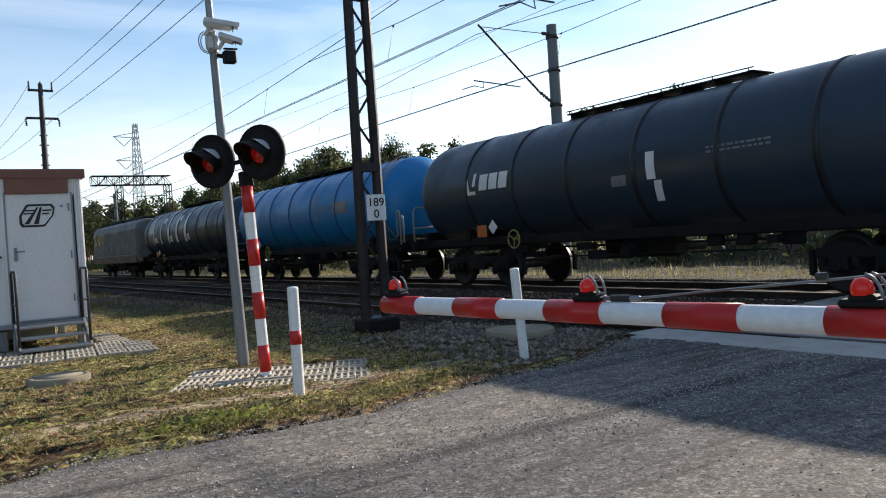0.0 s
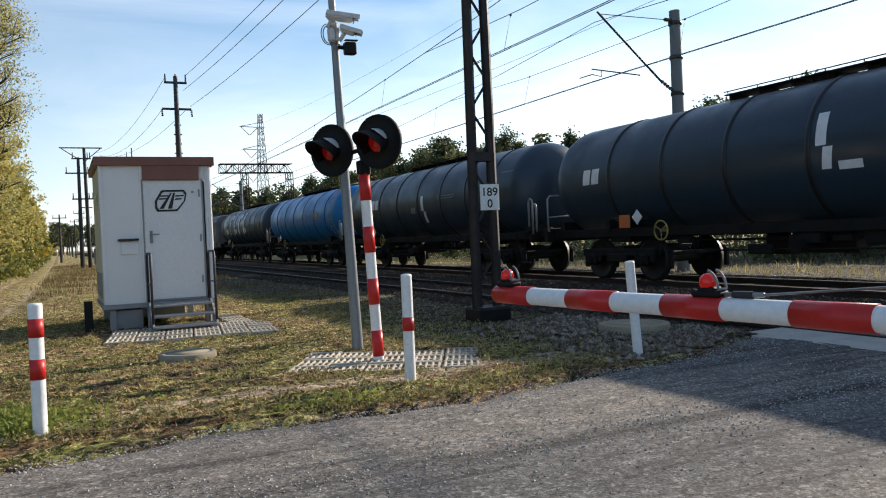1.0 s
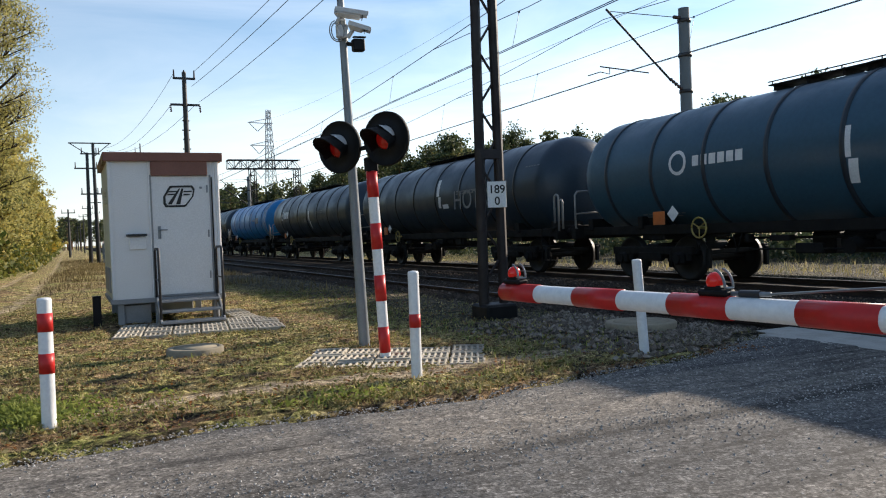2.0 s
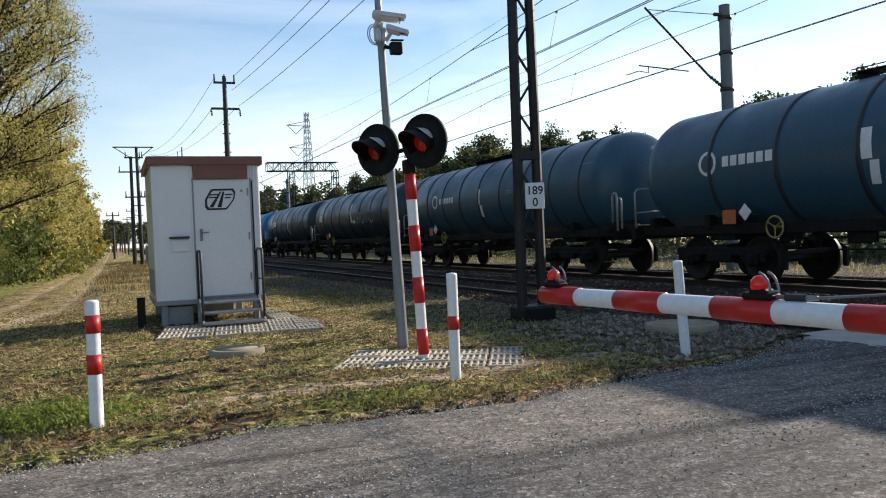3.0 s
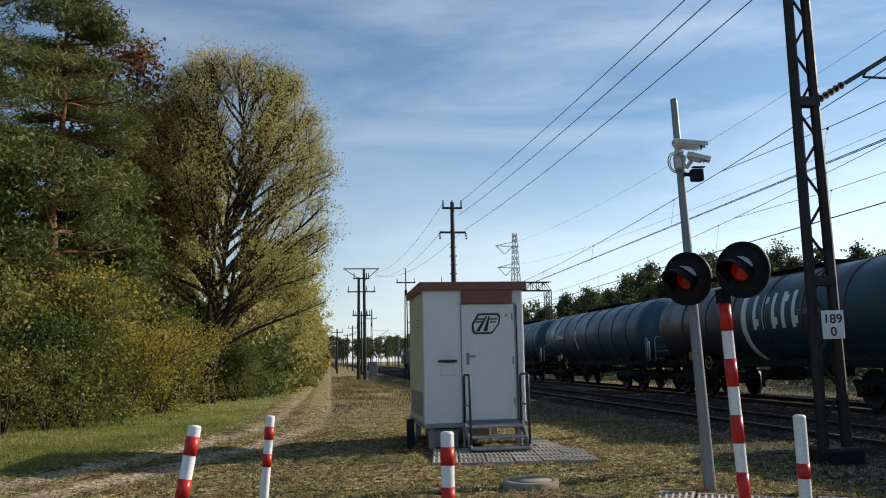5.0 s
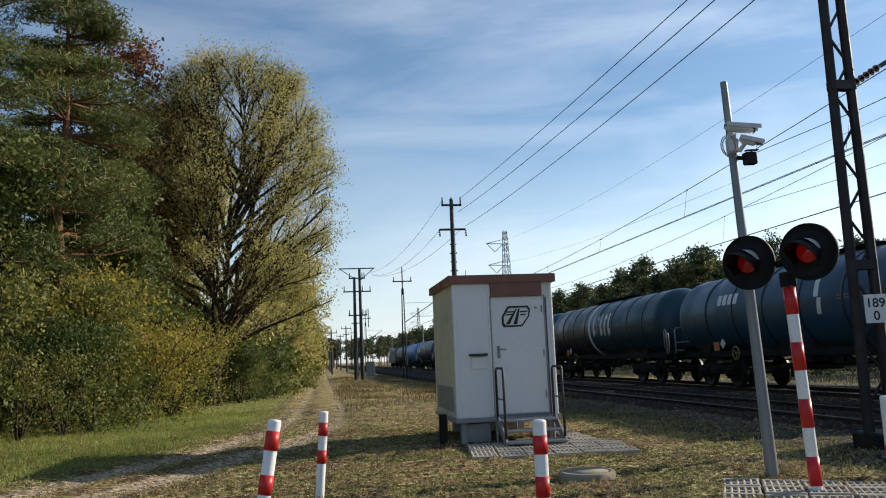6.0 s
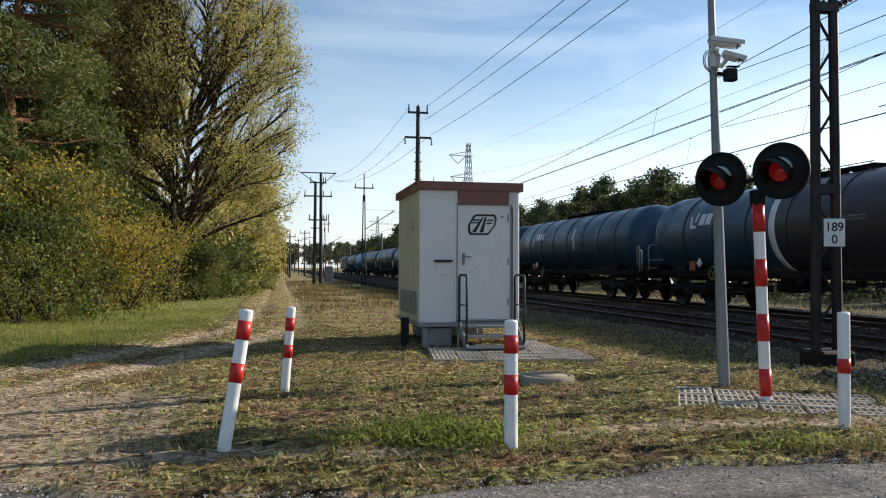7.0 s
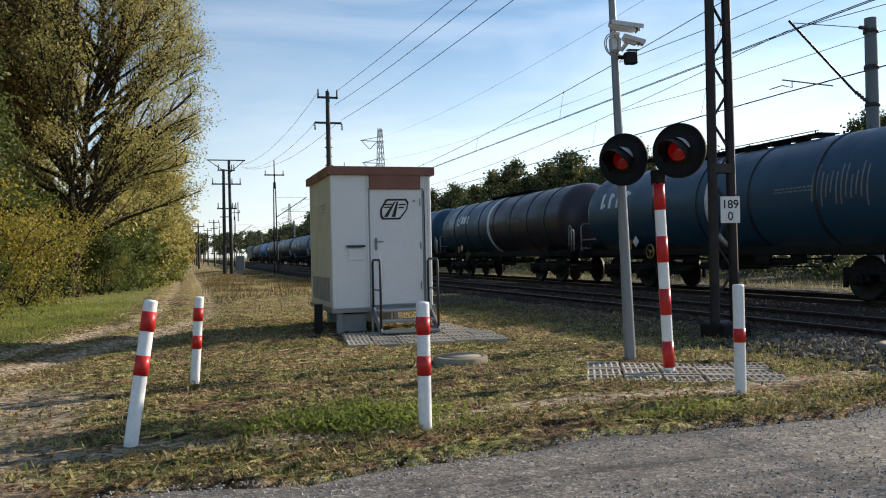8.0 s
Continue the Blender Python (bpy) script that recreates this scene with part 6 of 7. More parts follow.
# ---- plants ----
def limb(b, p, d, ln, r, depth, rg, tips, spread, up):
    """A branch that forks; its ends go to tips."""
    n = 3
    q = Vector(p)
    d = Vector(d).normalized()
    for k in range(n):
        d = (d + Vector((rg.uniform(-1, 1), rg.uniform(-1, 1), rg.uniform(-0.6, 1))) * 0.14 + Vector((0, 0, up))).normalized()
        e = q + d * ln / n
        b.tube(q, e, r * (1 - 0.25 * k / n), r * (1 - 0.25 * (k + 1) / n), 6 if r > 0.04 else 4, caps=False)
        q = e
        if depth <= 1:
            tips.append((q.copy(), ln))
    if depth <= 0:
        return
    for k in range(rg.choice((2, 3, 3))):
        a = rg.uniform(0, 6.28)
        side = d.orthogonal().normalized()
        side.rotate(Matrix.Rotation(a, 3, d))
        nd = (d + side * rg.uniform(0.4, 1.0) * spread).normalized()
        limb(b, q, nd, ln * rg.uniform(0.6, 0.82), r * 0.62, depth - 1, rg, tips, spread, up)


def leaf_tree_meshes(seed, height, leaders, radius, leaves, size, material, low=0.16, shift=0.0, top_thin=0.5, stout=1.0, sub=0):
    """Leaf tree: a few leaders to the top, side branches with twigs, leaves about the twigs. sub: second-order branches on each."""
    rg = random.Random(seed)
    g = np.random.default_rng(seed)
    b = Build()
    spots, weight = [], []

    def wiggly(p, d, ln, r, n, droop=0.0):
        pts = [Vector(p)]
        d = Vector(d).normalized()
        for k in range(n):
            d = (d + Vector((rg.uniform(-1, 1), rg.uniform(-1, 1), rg.uniform(-1, 1))) * 0.16 + Vector((0, 0, droop))).normalized()
            pts.append(pts[-1] + d * ln / n)
            b.tube(pts[-2], pts[-1], r * (1 - 0.8 * k / n), r * (1 - 0.8 * (k + 1) / n), 7 if r > 0.06 else (5 if r > 0.025 else 3), caps=False)
        return pts

    def inside(p):
        """Within the crown's rounded outline."""
        h = (p.z - 0.46 * height) / (0.54 * height)
        if abs(h) >= 1:
            return False
        x = p.x - shift * p.z / height
        return math.hypot(x, p.y) < radius * (1 - h * h) ** 0.38

    def reach(p, d, most):
        d = Vector(d).normalized()
        ln = 0.3
        while ln < most and inside(p + d * ln):
            ln += 0.2
        return ln

    def twigs(q0, q1, count, r):
        for t in range(count):
            tw = wiggly(q0.lerp(q1, rg.random()), (rg.uniform(-1, 1), rg.uniform(-1, 1), rg.uniform(-0.3, 1)), rg.uniform(0.35, 0.9), r, 2)
            for p in tw[1:]:
                spots.append(p)
                out = min(1.0, math.hypot(p.x - shift * p.z / height, p.y) / radius)
                weight.append((1.0 - top_thin * max(0, p.z / height - 0.45) / 0.55) * (0.3 + 1.1 * out ** 1.4 if sub else 1.0))

    for s in range(leaders):
        a = 6.28 * s / leaders + rg.uniform(-0.3, 0.3)
        top = height * rg.uniform(0.84, 0.97)
        lean = rg.uniform(0.1, 0.24) if leaders > 1 else 0.03
        n = 12
        foot = 0.3 if sub else 0.12
        line = [Vector((foot * math.cos(a), foot * math.sin(a), -0.1))]
        for k in range(n):
            f = (k + 1) / n
            line.append(Vector((lean * radius * 1.5 * f * math.cos(a) + shift * f + rg.uniform(-0.12, 0.12), lean * radius * 1.5 * f * math.sin(a) + rg.uniform(-0.12, 0.12), top * f)))
        r0 = height * (0.009 if sub else 0.0145)
        for k in range(n):
            b.tube(line[k], line[k + 1], r0 * (1 - 0.9 * k / n), r0 * (1 - 0.9 * (k + 1) / n), 8, caps=False)
        m = int(height * (2.0 if sub else 2.6))
        for k in range(m):
            f = low + (1 - low) * (k + rg.random()) / m
            base = line[min(n - 1, int(f * n))].lerp(line[min(n, int(f * n) + 1)], f * n % 1)
            out = a + rg.gauss(0, 1.25)
            if sub:
                d = Vector((math.cos(out), math.sin(out), rg.uniform(0.3, 0.9) + 0.9 * f))
                ln = reach(base, d, radius * 1.3) * rg.uniform(0.78, 1.0)
            else:
                prof = max(0.2, min(1.0, 1.12 * (1.03 - f) ** 0.5) * min(1.0, 0.78 + 2.2 * (f - low)))
                d = (math.cos(out), math.sin(out), rg.uniform(0.05, 0.7) + 0.7 * f)
                ln = radius * prof * rg.uniform(0.55, 1.05)
            br = wiggly(base, d, ln, (0.012 + 0.0105 * ln) * stout, 5, -0.02)
            for i, (q0, q1) in enumerate(zip(br[1:-1], br[2:])):
                for j in range(sub + i - 1 if sub else 0):
                    q = q0.lerp(q1, rg.random())
                    sd = (q1 - q0).normalized() + Vector((rg.uniform(-1, 1), rg.uniform(-1, 1), rg.uniform(-0.2, 0.9))) * 0.9
                    sb = wiggly(q, sd, min(reach(q, sd, 2.6), rg.uniform(0.9, 2.2)), 0.017 * stout, 3)
                    for u0, u1 in zip(sb[:-1], sb[1:]):
                        twigs(u0, u1, 1, 0.007)
                twigs(q0, q1, 1 if sub else 4, 0.009)
            spots.append(br[-1])
            weight.append(0.8)
    pts, w = np.array([tuple(p) for p in spots]), np.array(weight)
    k = g.choice(len(pts), leaves, p=w / w.sum())
    c = pts[k] + g.normal(0, 1, (leaves, 3)) * (0.15 if sub else 0.17)
    return b.mesh("trunk", M_BARK), quads_mesh("crown", leaf_quads(c, size, g), 4, material)


def pine_meshes(seed, height, bare_to, needles, clumps_per):
    """Scots pine: bare lower trunk, uneven flat clumps of needles."""
    rg = random.Random(seed)
    b = Build()
    g = np.random.default_rng(seed)
    q = Vector((0, 0, -0.1))
    n = 9
    line = [q]
    for k in range(n):
        q = q + Vector((rg.uniform(-0.12, 0.12), rg.uniform(-0.12, 0.12), height / n))
        line.append(q)
    for k in range(n):
        b.tube(line[k], line[k + 1], height * 0.014 * (1 - 0.85 * k / n), height * 0.014 * (1 - 0.85 * (k + 1) / n), 8, caps=False)
    cl = []
    whorls = int(height * 1.6)
    for k in range(whorls):
        f = bare_to + (1 - bare_to) * (k + rg.random()) / whorls
        base = line[min(n - 1, int(f * n))].lerp(line[min(n, int(f * n) + 1)], f * n % 1)
        ln = height * 0.27 * (1.05 - f) ** 0.6 * rg.uniform(0.55, 1.15)
        for j in range(clumps_per):
            a = rg.uniform(0, 6.28)
            e = base + Vector((math.cos(a) * ln, math.sin(a) * ln, ln * rg.uniform(-0.12, 0.35)))
            m = base.lerp(e, 0.5) + Vector((0, 0, -0.06 * ln))
            b.tube(base, m, 0.012 * height * (1.1 - f) * 0.5, 0.032, 5, caps=False).tube(m, e, 0.032, 0.01, 4, caps=False)
            for w in (0.55, 0.8, 1.0):
                p = base.lerp(e, w)
                cl.append((p.x + rg.uniform(-0.3, 0.3), p.y + rg.uniform(-0.3, 0.3), p.z + rg.uniform(0, 0.2), 0.1 + 0.085 * ln))
    cl = np.array(cl)
    k = g.integers(0, len(cl), needles)
    c = cl[k, :3] + g.normal(0, 1, (needles, 3)) * cl[k, 3:4] * np.array([1, 1, 0.42])
    return b.mesh("trunk", M_PINEBARK), quads_mesh("crown", leaf_quads(c, 0.1, g, 0.2, 0.17), 4, M_NEEDLE)


def plant(name, meshes, x, y, turn, scale, label, category, group):
    t = thing(name, pose(x, y, ground_z(x, y) - 0.05, 0, 0, turn) @ Matrix.Scale(scale, 4), label, category, group)
    part("trunk", meshes[0], None, t)
    part("crown", meshes[1], None, t)


def bush_meshes(seed, h, w, leaves, size, material):
    rg = random.Random(seed)
    g = np.random.default_rng(seed)
    b = Build()
    tips = []
    for k in range(9):
        a = rg.uniform(0, 6.28)
        limb(b, (0, 0, -0.05), (0.55 * math.cos(a), 0.55 * math.sin(a), 1), h * 0.4, 0.028, 2, rg, tips, 0.9, 0.05)
    pts = np.array([(p.x, p.y, p.z) for p, _ in tips])
    low = np.stack([g.uniform(-w, w, 26) * 0.5, g.uniform(-w, w, 26) * 0.5, g.uniform(0.1, h * 0.5, 26)], 1)
    pts = np.concatenate([pts[g.permutation(len(pts))[:max(20, len(pts) * 2 // 5)]], low])
    c = pts[g.integers(0, len(pts), leaves)] + g.normal(0, 1, (leaves, 3)) * np.array([0.2, 0.2, 0.15])
    c[:, 2] = np.abs(c[:, 2])
    return b.mesh("stems", M_BARK), quads_mesh("crown", leaf_quads(c, size, g), 4, material)


BIG_TREE = leaf_tree_meshes(11, 13.9, 5, 4.3, 100000, 0.043, M_LEAF, 0.14, 1.1, 0.3, 1.35, 3)
plant("maple_tree", BIG_TREE, -6.1, 33.0, 0, 1.0, "tall several-stemmed tree with thinning yellow green leaves", "tree", "trees along the lane")
TREE_B = leaf_tree_meshes(23, 9.5, 3, 4.0, 24000, 0.1, M_LEAF, 0.06, 0.0, 0.3)
TREE_C = leaf_tree_meshes(37, 10.5, 3, 3.6, 24000, 0.1, M_LEAFGREEN, 0.08, 0.0, 0.3)
TREE_FAR = [leaf_tree_meshes(sd, 9.8, 1, 3.6, 3500, 0.27, mt, 0.06, 0.0, 0.3) for sd, mt in ((61, M_LEAF), (62, M_LEAFGOLD))]
TREE_D = leaf_tree_meshes(41, 13.5, 2, 3.0, 12000, 0.08, M_LEAFRUST, 0.3, 0.0, 0.2)
LANE_LABEL = "autumn tree with yellowing leaves in the row beside the lane"
for k, (x, y, s, tr) in enumerate(((-4.2, 44, 0.85, TREE_B), (-5.4, 53, 0.95, TREE_C), (-3.9, 62, 0.85, TREE_B), (-4.8, 73, 0.9, TREE_FAR[0]), (-3.8, 86, 0.9, TREE_FAR[1]), (-4.6, 100, 0.9, TREE_FAR[0]), (-3.7, 118, 0.9, TREE_FAR[1]), (-4.4, 140, 0.95, TREE_FAR[0]), (-4.3, 170, 1.0, TREE_FAR[1]), (-4.3, 205, 1.0, TREE_FAR[0]))):
    plant("lane_tree", tr, x, y, 70 * k, s, LANE_LABEL, "tree", "trees along the lane")
plant("rusty_tree", TREE_D, -9.2, 31.0, 10, 1.12, "tall tree with rusty brown leaves behind the pines", "tree", "trees along the lane")
plant("yellow_tree", TREE_B, -8.8, 37.0, 40, 1.35, "yellow green leafed tree behind the pines", "tree", "trees along the lane")
plant("green_tree", TREE_C, -8.6, 27.5, 200, 0.8, "green leafed tree between the pines", "tree", "trees along the lane")
plant("green_tree", TREE_C, -10.5, 22.5, 120, 0.75, "green leafed tree between the pines", "tree", "trees along the lane")
PINE_A = pine_meshes(5, 13.5, 0.2, 52000, 5)
PINE_B = pine_meshes(9, 15.0, 0.3, 48000, 5)
for k, (x, y, s, p) in enumerate(((-9.2, 24.0, 1.0, PINE_A), (-11.2, 19.5, 0.95, PINE_B), (-12.6, 26.0, 1.0, PINE_B), (-14.5, 21.0, 1.0, PINE_A), (-14.0, 15.5, 0.95, PINE_B), (-12.5, 33.0, 1.05, PINE_A), (-17.5, 26.0, 1.05, PINE_B), (-17.0, 12.0, 1.0, PINE_A), (-16.0, 33.0, 1.0, PINE_B))):
    plant("pine_tree", p, x, y, 77 * k, s, "tall dark green pine at the wood's edge", "tree", "pines at the wood's edge")
BUSHES = [bush_meshes(51, 2.9, 2.4, 7500, 0.042, M_BUSH), bush_meshes(52, 3.4, 2.6, 8000, 0.042, M_LEAFGOLD), bush_meshes(53, 2.6, 2.6, 7000, 0.042, M_LEAFGREEN)]
FAR_BUSHES = [bush_meshes(54 + j, 2.9, 2.6, 1100, 0.15, mt) for j, mt in enumerate((M_BUSH, M_LEAFGOLD, M_LEAFGREEN))]
rg = random.Random(77)
yy = 15.0
k = 0
while yy < 190:
    for row in range(3 if yy < 45 else 2):
        x = -6.9 - 0.08 * max(0, 24 - yy) * 3 - row * 1.7 + rg.uniform(-0.5, 0.5) + smooth(24, 40, yy) * 2.4 + smooth(42, 60, yy) * 0.7
        if 28.5 < yy < 33.5 and x > -7.2:
            continue
        kind = rg.choice((0, 0, 2, 2) if yy < 22 else ((1, 1, 0) if yy < 27 else (0, 0, 2)))
        plant("bush", (BUSHES if yy < 38 else FAR_BUSHES)[kind], x, yy + rg.uniform(-0.6, 0.6), rg.uniform(0, 360), rg.uniform(0.75, 1.25) * (1 + 0.25 * row), ("leafy understorey bush, yellowing", "golden yellow autumn bush", "green leafy understorey bush")[kind], "bush", "bushes at the wood's edge")
    yy += 1.6 if yy < 40 else (2.6 if yy < 80 else 5.0)
    k += 1


def far_woods():
    """Woods beyond the tracks: many uneven pines and leaf trees, joined."""
    g = np.random.default_rng(8)
    rg2 = random.Random(8)
    cs, ss = [], []
    trunks = Build()
    spots = []
    for row in range(4):
        y = 8.0 + row
        while y < 330:
            spots.append((40 + 4.5 * row + rg2.uniform(-1.6, 1.6) - (9 if y > 150 else 0), y))
            y += rg2.uniform(1.4, 3.2) * (1.0 + 0.3 * row) * (1 + y / 450)
    for k in range(130):
        spots.append((rg2.uniform(-4, 60), rg2.uniform(330, 420)))
    for k in range(120):
        spots.append((rg2.uniform(-60, -14), rg2.uniform(34, 260)))
    for x, y in spots:
        h = rg2.uniform(8.2, 11.8) * (1.08 if y > 70 else (0.82 if y > 32 else 0.66)) if x > 0 else rg2.uniform(9, 13)
        w = h * rg2.uniform(0.19, 0.27)
        pine = rg2.random() < 0.7
        near, middle = x > 0 and y < 80, x > 0 and y < 150
        trunks.tube((x, y, -0.6), (x, y, h * 0.93), 0.13, 0.04, 5, caps=False)
        n = (3600 if x < 47 else 1300) if near else (1900 if middle else 420)
        m = rg2.randint(20, 34) if near else rg2.randint(12, 20)
        cc = np.stack([g.normal(0, w * 0.5, m), g.normal(0, w * 0.5, m), h * (0.3 + 0.66 * g.random(m) ** 0.8)], 1)
        cc[:, :2] *= (1.35 - cc[:, 2:3] / h)
        cc[-3:] = np.array([(0, 0, h * 0.98), (0.2, -0.2, h * 0.93), (-0.2, 0.25, h * 0.88)])
        k2 = g.integers(0, m, n)
        sp = w * (0.16 if near else 0.2)
        p = cc[k2] + g.normal(0, 1, (n, 3)) * np.array([sp, sp, sp * (0.6 if pine else 0.95)])
        cs.append(p + np.array([x, y, 0]))
        ss.append(np.full(n, (0.14 if x < 47 else 0.24) if near else (0.2 if middle else 0.38)))
    me = quads_mesh("far_woods", leaf_quads(np.concatenate(cs), np.concatenate(ss), g, 0.15, 0.7), 4, M_FARLEAF)
    w = tagged(new("far_woods", me), "distant mixed wood with uneven dark pine crowns", "wood", kind="stuff")
    tagged(part("far_wood_trunks", trunks, M_PINEBARK), "distant bare trunks of the wood", "wood", kind="stuff")


far_woods()


def far_scrub():
    """Low brambles and young growth along the far side of the line, joined."""
    g = np.random.default_rng(19)
    n = 260
    bx, by = g.uniform(23, 29, n), -12 + 190 * g.random(n) ** 1.3
    bh, bw = g.uniform(0.7, 1.9, n), g.uniform(0.8, 1.8, n)
    k = g.integers(0, n, 60000)
    c = np.stack([bx[k], by[k], np.full(len(k), -0.35)], 1) + g.normal(0, 0.42, (len(k), 3)) * np.stack([bw[k], bw[k], np.zeros(len(k))], 1)
    c[:, 2] += bh[k] * g.random(len(k)) ** 0.8
    c = c[(c[:, 1] > 7) | (c[:, 1] < -6)]
    tagged(new("far_scrub", quads_mesh("far_scrub", leaf_quads(c, 0.11, g, 0.1, 0.6), 4, M_FARLEAF)), "low tangled scrub beyond the tracks", "scrub", kind="stuff")


far_scrub()


def build_brick_shed():
    t = thing("brick_building", pose(30.0, 18.0, -0.4), "low brick building with a pale flat roof", "building")
    part("wall", Build().box((2.5, 0, 1.45), (5.0, 11.0, 2.9), 0.01), M_BRICK, t)
    part("roof", Build().box((2.5, 0, 3.0), (5.8, 11.8, 0.22), 0.02), M_CONC, t, "pale concrete roof slab")
    for y in (-3, 0, 3):
        w = part("window", Build().box((-0.01, y, 1.6), (0.05, 1.2, 0.9), 0.01), M_GLASS, t)
        part("frame", Build().box((-0.03, y, 1.6), (0.03, 0.06, 0.9), 0.005).box((-0.03, y, 1.12), (0.05, 1.3, 0.06), 0.005), M_WHITE, w)


build_brick_shed()


def scatter_blades(name, n, xr, yr, keep, ln, material, label, flat, zoff=0.0):
    """Grass: narrow three-cornered blades, some lying, some standing."""
    g = np.random.default_rng(len(name) + n)
    x, y = g.uniform(*xr, n), g.uniform(*yr, n)
    if yr[1] > 12:
        y = yr[0] + (yr[1] - yr[0]) * g.random(n) ** 1.6
    ok = np.array([g.random() < keep(a, b) for a, b in zip(x, y)])
    x, y = x[ok], y[ok]
    z = np.array([ground_z(a, b) + relief(a, b) for a, b in zip(x, y)]) + zoff
    n = len(x)
    az = g.uniform(0, 6.28, n)
    el = np.clip(g.normal(flat, 0.35, n), 0.05, 1.5)
    l = ln * g.uniform(0.5, 1.5, n)
    d = np.stack([np.cos(az) * np.cos(el), np.sin(az) * np.cos(el), np.sin(el)], 1) * l[:, None]
    s = np.stack([-np.sin(az), np.cos(az), np.zeros(n)], 1) * (0.05 * l + 0.0022)[:, None]
    p = np.stack([x, y, z], 1)
    v = np.stack([p - s, p + s, p + d], 1).reshape(-1, 3)
    tagged(new(name, quads_mesh(name, v, 3, material)), label, "grass", kind="stuff")


def grass_keep(x, y):
    if y < road_edge(x) - 0.02 or x > 6.1:
        return 0
    p = 0.1 + 0.6 * noise.noise((x * 0.9, y * 2.4, 3)) + 0.5 * tuft(x, y) ** 2
    return p * (1 - 0.7 * min(1, shaded_gravel(x, y))) * (1 - 0.7 * paved(x, y)) * (1 - 0.95 * min(1, bare(x, y) * 1.3))


def green_keep(x, y):
    if y < road_edge(x) - 0.1 or x > 6.2:
        return 0
    e = math.exp(-((y - road_edge(x) - 0.18) / 0.22) ** 2) * 0.16
    patch = math.exp(-((x + 1.05) / 0.95) ** 2 - ((y - 6.3) / 0.42) ** 2) * 0.5
    wild = 0.9 * smooth(lane_x(y) - 0.9, lane_x(y) - 1.8, x) * smooth(9, 13, y)
    weedy = 0.75 * max(0, noise.noise((x * 1.1, y * 2.6, 11)) - 0.05) * (0.3 + tuft(x, y))
    shade = 0.35 * smooth(3.0, 3.8, x) * smooth(6.0, 7.0, y) * smooth(5.2, 4.3, x)
    return max(e * (0.35 + max(0, noise.noise((x * 2, 5, y * 2)))), patch, wild, weedy, shade) * (1 - 0.85 * paved(x, y))


scatter_blades("straw_litter", 90000, (-9, 6.2), (5.2, 22), grass_keep, 0.075, M_STRAW, "matted dry grass stalks", 0.06)
scatter_blades("dry_grass", 420000, (-9, 6.2), (5.2, 24), grass_keep, 0.042, M_STRAW, "short dry straw coloured grass", 0.6)
scatter_blades("green_grass", 130000, (-11, 6.2), (5.2, 20), green_keep, 0.06, M_BLADE, "tufts of green grass and weeds", 0.75)
scatter_blades("lane_grass", 120000, (-13, -2.6), (10.0, 27), lambda x, y: 0.6 * smooth(lane_x(y) - 1.0, lane_x(y) - 2.0, x) * (0.5 + tuft(x * 0.4, y * 0.4)), 0.085, M_BLADE, "lush green grass between the lane and the bushes", 1.0)
M_WEED = leafy("dead_brown_weeds", [(0.0, (0.06, 0.045, 0.022)), (0.5, (0.18, 0.135, 0.06)), (1.0, (0.36, 0.29, 0.14))], 0.2, 0.9)
scatter_blades("dead_weeds", 130000, (-1.6, 5.6), (16, 95), lambda x, y: 0.6 * smooth(16, 40, y) * smooth(-1.6, 0.2, x) * (0.35 + 1.2 * noise.noise((x * 0.5, y * 0.35, 2))), 0.17, M_WEED, "brown withered weeds beside the line", 1.1)
scatter_blades("field_grass", 60000, (14.6, 40), (-6, 60), lambda x, y: 0.6 if y > 7 or y < -5 else 0, 0.22, M_STRAW, "pale dry grass beyond the tracks", 0.8, -0.05)


def verge_keep(x, y):
    return smooth(0.0, 0.35, 2.5 + 0.4 * (x - 3.7) + 0.12 * noise.noise((x * 4, y * 4, 1)) - y) * smooth(3.2, 3.6, x) * (0.6 + noise.noise((x * 3, y * 3, 4)))


scatter_blades("verge_grass", 30000, (3.2, 6.4), (0.2, 3.6), verge_keep, 0.05, M_STRAW, "yellowing grass verge on the road's other side", 0.5, 0.015)
scatter_blades("verge_weeds", 12000, (3.2, 6.4), (0.2, 3.6), verge_keep, 0.05, M_BLADE, "green weeds in the grass verge", 0.6, 0.015)


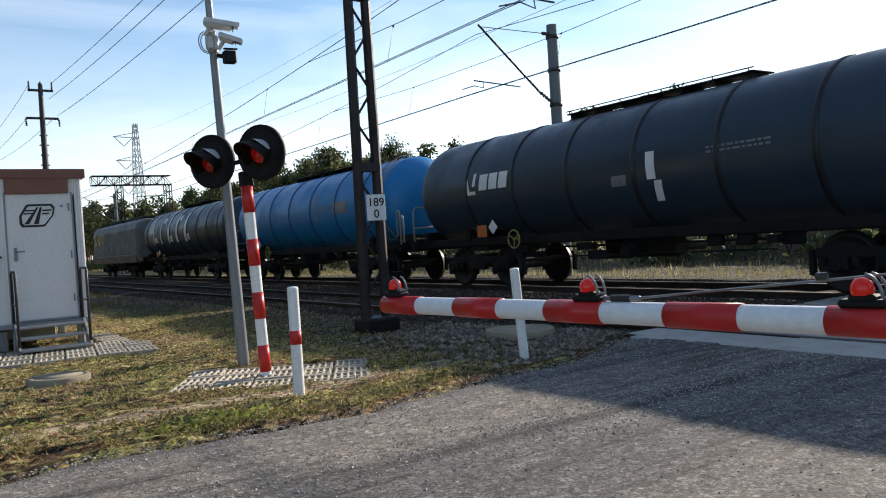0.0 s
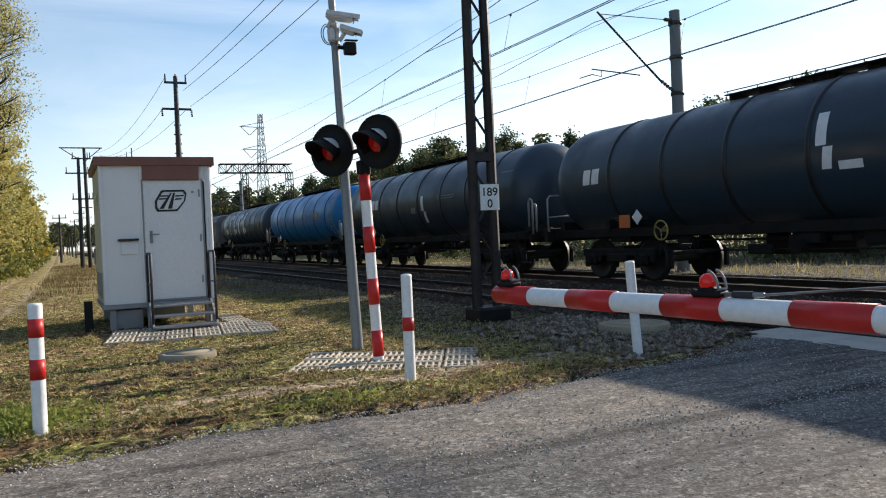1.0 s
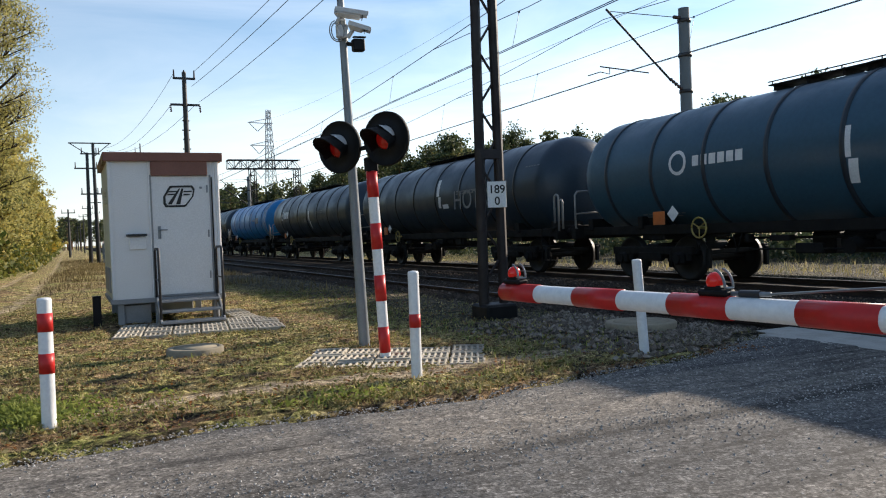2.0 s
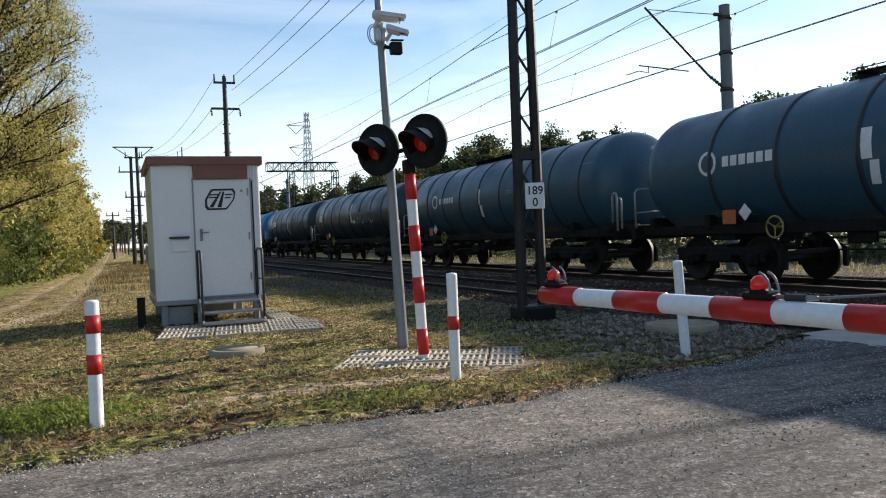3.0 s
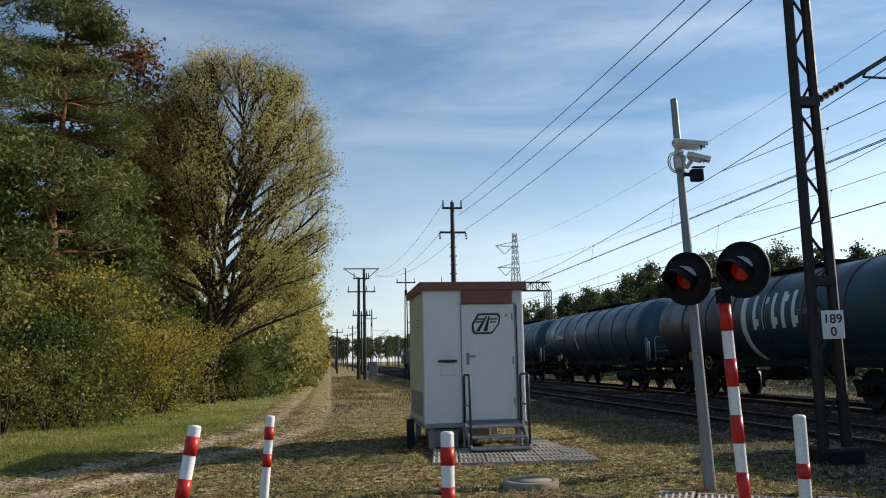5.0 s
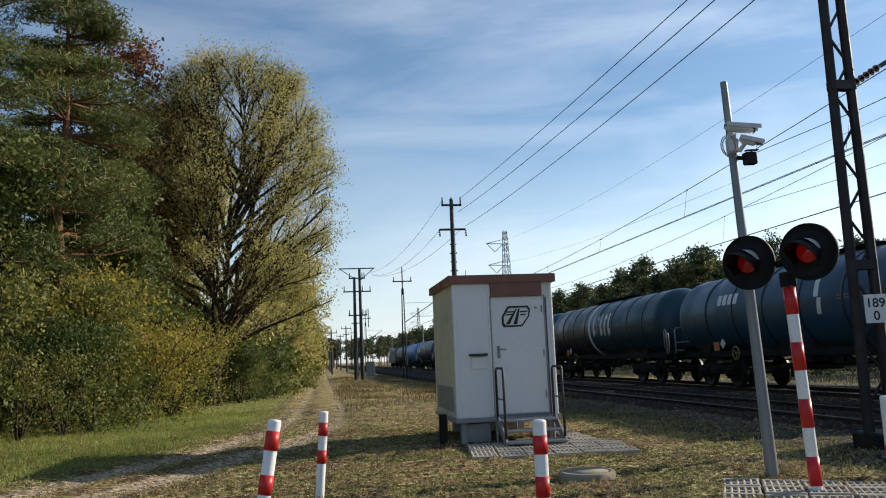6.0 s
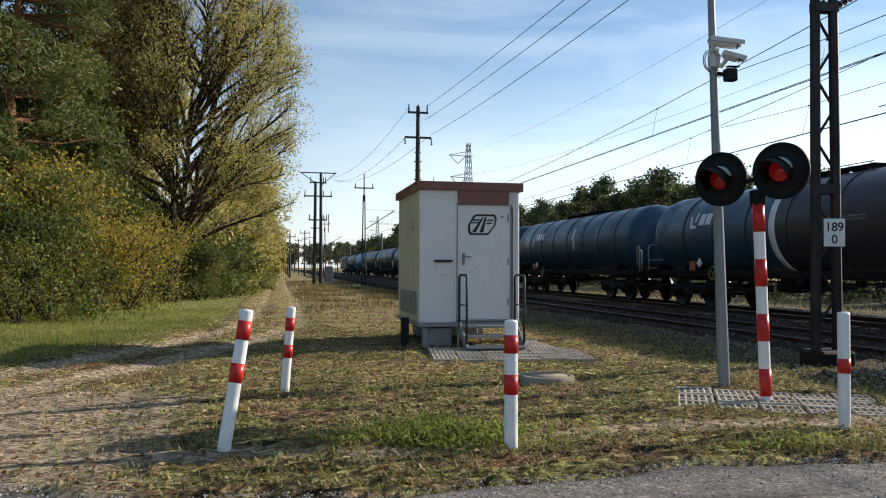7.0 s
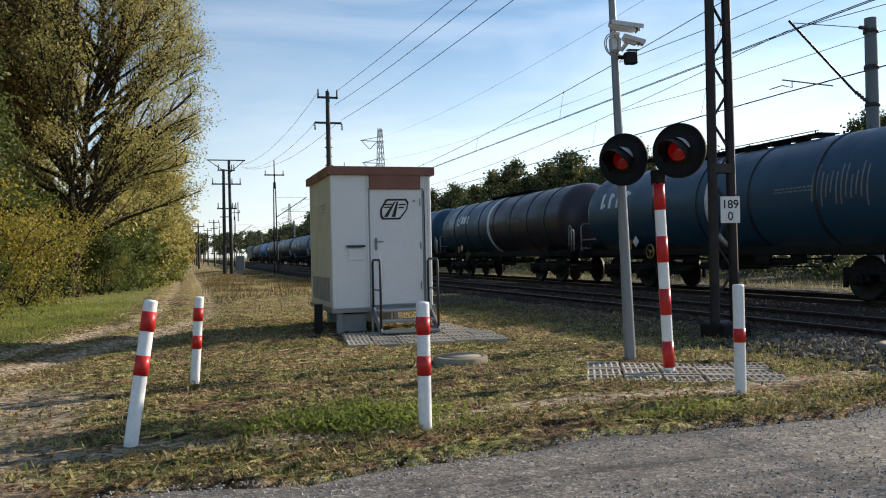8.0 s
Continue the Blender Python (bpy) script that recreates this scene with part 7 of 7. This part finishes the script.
def weed_leaves():
    """Broad weed leaves about the bollards."""
    g = np.random.default_rng(3)
    n = 4500
    cx, cy = g.normal(-0.85, 0.34, 90), g.normal(6.5, 0.2, 90)
    k = g.integers(0, 90, n)
    x, y = cx[k] + g.normal(0, 0.085, n), cy[k] + g.normal(0, 0.06, n)
    x2, y2 = g.normal(1.35, 0.25, 300), g.normal(5.75, 0.07, 300)
    x, y = np.concatenate([x, x2]), np.concatenate([y, y2])
    c = np.stack([x, y, 0.01 + g.uniform(0.005, 0.1, len(x))], 1)
    tagged(new("weeds", quads_mesh("weeds", leaf_quads(c, 0.024, g, 0.1, 0.36), 4, M_BLADE)), "patch of bright green weeds at the road edge", "weeds", kind="stuff")
    m = 130000
    M_LITTER = leafy("leaf_litter_and_clover", [(0.0, (0.05, 0.07, 0.018)), (0.3, (0.12, 0.13, 0.035)), (0.55, (0.26, 0.2, 0.085)), (0.8, (0.42, 0.34, 0.17)), (1.0, (0.18, 0.09, 0.045))], 0.15, 0.9)
    x, y = g.uniform(-8, 6.0, m), 5.3 + 15 * g.random(m) ** 1.5
    kp = np.array([g.random() < (max(grass_keep(a, b), 0.6 * green_keep(a, b)) + 0.05 * (b > road_edge(a))) * 1.7 * tuft(a, b) for a, b in zip(x, y)])
    x, y = x[kp], y[kp]
    c = np.stack([x, y, np.array([ground_z(a, b) for a, b in zip(x, y)]) + np.array([relief(a, b) for a, b in zip(x, y)]) + g.uniform(-0.005, 0.035, len(x))], 1)
    tagged(new("leaf_litter", quads_mesh("leaf_litter", leaf_quads(c, 0.019, g, 0.3, 0.6), 4, M_LITTER)), "trodden clover and leaf litter in the grass", "leaves", kind="stuff")
    m = 9000
    x, y = g.uniform(-6, 5.5, m), 5.6 + 12 * g.random(m) ** 1.5
    c = np.stack([x, y, np.array([ground_z(a, b) for a, b in zip(x, y)]) + np.array([relief(a, b) for a, b in zip(x, y)]) + g.uniform(0.005, 0.02, m)], 1)
    tagged(new("fallen_leaves", quads_mesh("fallen_leaves", leaf_quads(c, 0.016, g, 0.6, 0.6), 4, M_LEAFRUST)), "fallen brown leaves in the grass", "leaves", kind="stuff")


weed_leaves()


# ---- loose stones ----
def ballast_points(n, x0, x1, y0, y1, power, lift):
    x = rng.uniform(x0, x1, n)
    y = y0 + (y1 - y0) * rng.random(n) ** power
    return x, y


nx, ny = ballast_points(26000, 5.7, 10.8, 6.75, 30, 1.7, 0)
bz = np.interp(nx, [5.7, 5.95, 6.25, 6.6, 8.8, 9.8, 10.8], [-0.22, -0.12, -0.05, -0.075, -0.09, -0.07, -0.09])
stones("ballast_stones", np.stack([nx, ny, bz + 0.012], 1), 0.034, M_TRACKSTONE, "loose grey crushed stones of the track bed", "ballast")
n2 = 5500
sx = rng.uniform(3.9, 6.1, n2)
sy = np.array([road_edge(a) for a in sx]) + 0.05 + 3.4 * rng.random(n2) ** 1.5
ok = rng.random(n2) < np.clip((sx - 3.7) / 1.8, 0, 1)
sx, sy = sx[ok], sy[ok]
stones("spilled_stones", np.stack([sx, sy, np.array([ground_z(a, b) + relief(a, b) for a, b in zip(sx, sy)]) + 0.012], 1), 0.036, M_STONE, "crushed stones spilled beside the crossing", "stones")
n3 = 12000
gx = rng.uniform(-4, 6.1, n3)
ge = np.array([road_edge(a) for a in gx])
band = rng.random(n3)
gy = np.where(band < 0.35, 4.1 + 0.1 * np.sin(gx * 1.3) + rng.normal(0, 0.28, n3), np.where(band < 0.6, ge - 0.05 - np.abs(rng.normal(0, 0.22, n3)), ge - 0.05 - 5.0 * rng.random(n3)))
gy = np.minimum(gy, ge - 0.03)
stones("road_grit", np.stack([gx, gy, np.array([road_z(a, b) for a, b in zip(gx, gy)]) + 0.001], 1), 0.0075, M_GRIT, "small grit lying on the road", "grit")


# ---- what moves ----
RUN = [(0.0, 0.0), (1.5, 21.95), (3.0, 44.1), (4.2, 61.6), (5.8, 85.0), (7.0, 102.2), (8.0, 116.1)]
FIRST_GAP = 18.5        # the gap behind the second wagon at the start


def motions():
    for k, w in enumerate(WAGONS):
        y0 = FIRST_GAP + PITCH * (1.5 - k) if k > 1 else FIRST_GAP + (6.78 if k else 13.55 + PITCH / 2)
        walk(w, [(t, pose(AXIS_FAR, y0 + s, RAIL_TOP)) for t, s in RUN])
    y0 = FIRST_GAP + 13.55 + PITCH + 6.95
    walk(LOCO, [(t, pose(AXIS_FAR, y0 + s, RAIL_TOP)) for t, s in RUN])
    ts = [k / FPS for k in range(8 * FPS + 1)]
    run = np.interp(ts, [t for t, s in RUN], [s for t, s in RUN])
    for car in (*WAGONS, LOCO):
        for w in car.children_recursive:
            if w.name.startswith("wheelset"):
                p = w.location.copy()
                walk(w, [(t, pose(p.x, p.y, p.z, -math.degrees(s / 0.455) % 360)) for t, s in zip(ts, run)])


motions()
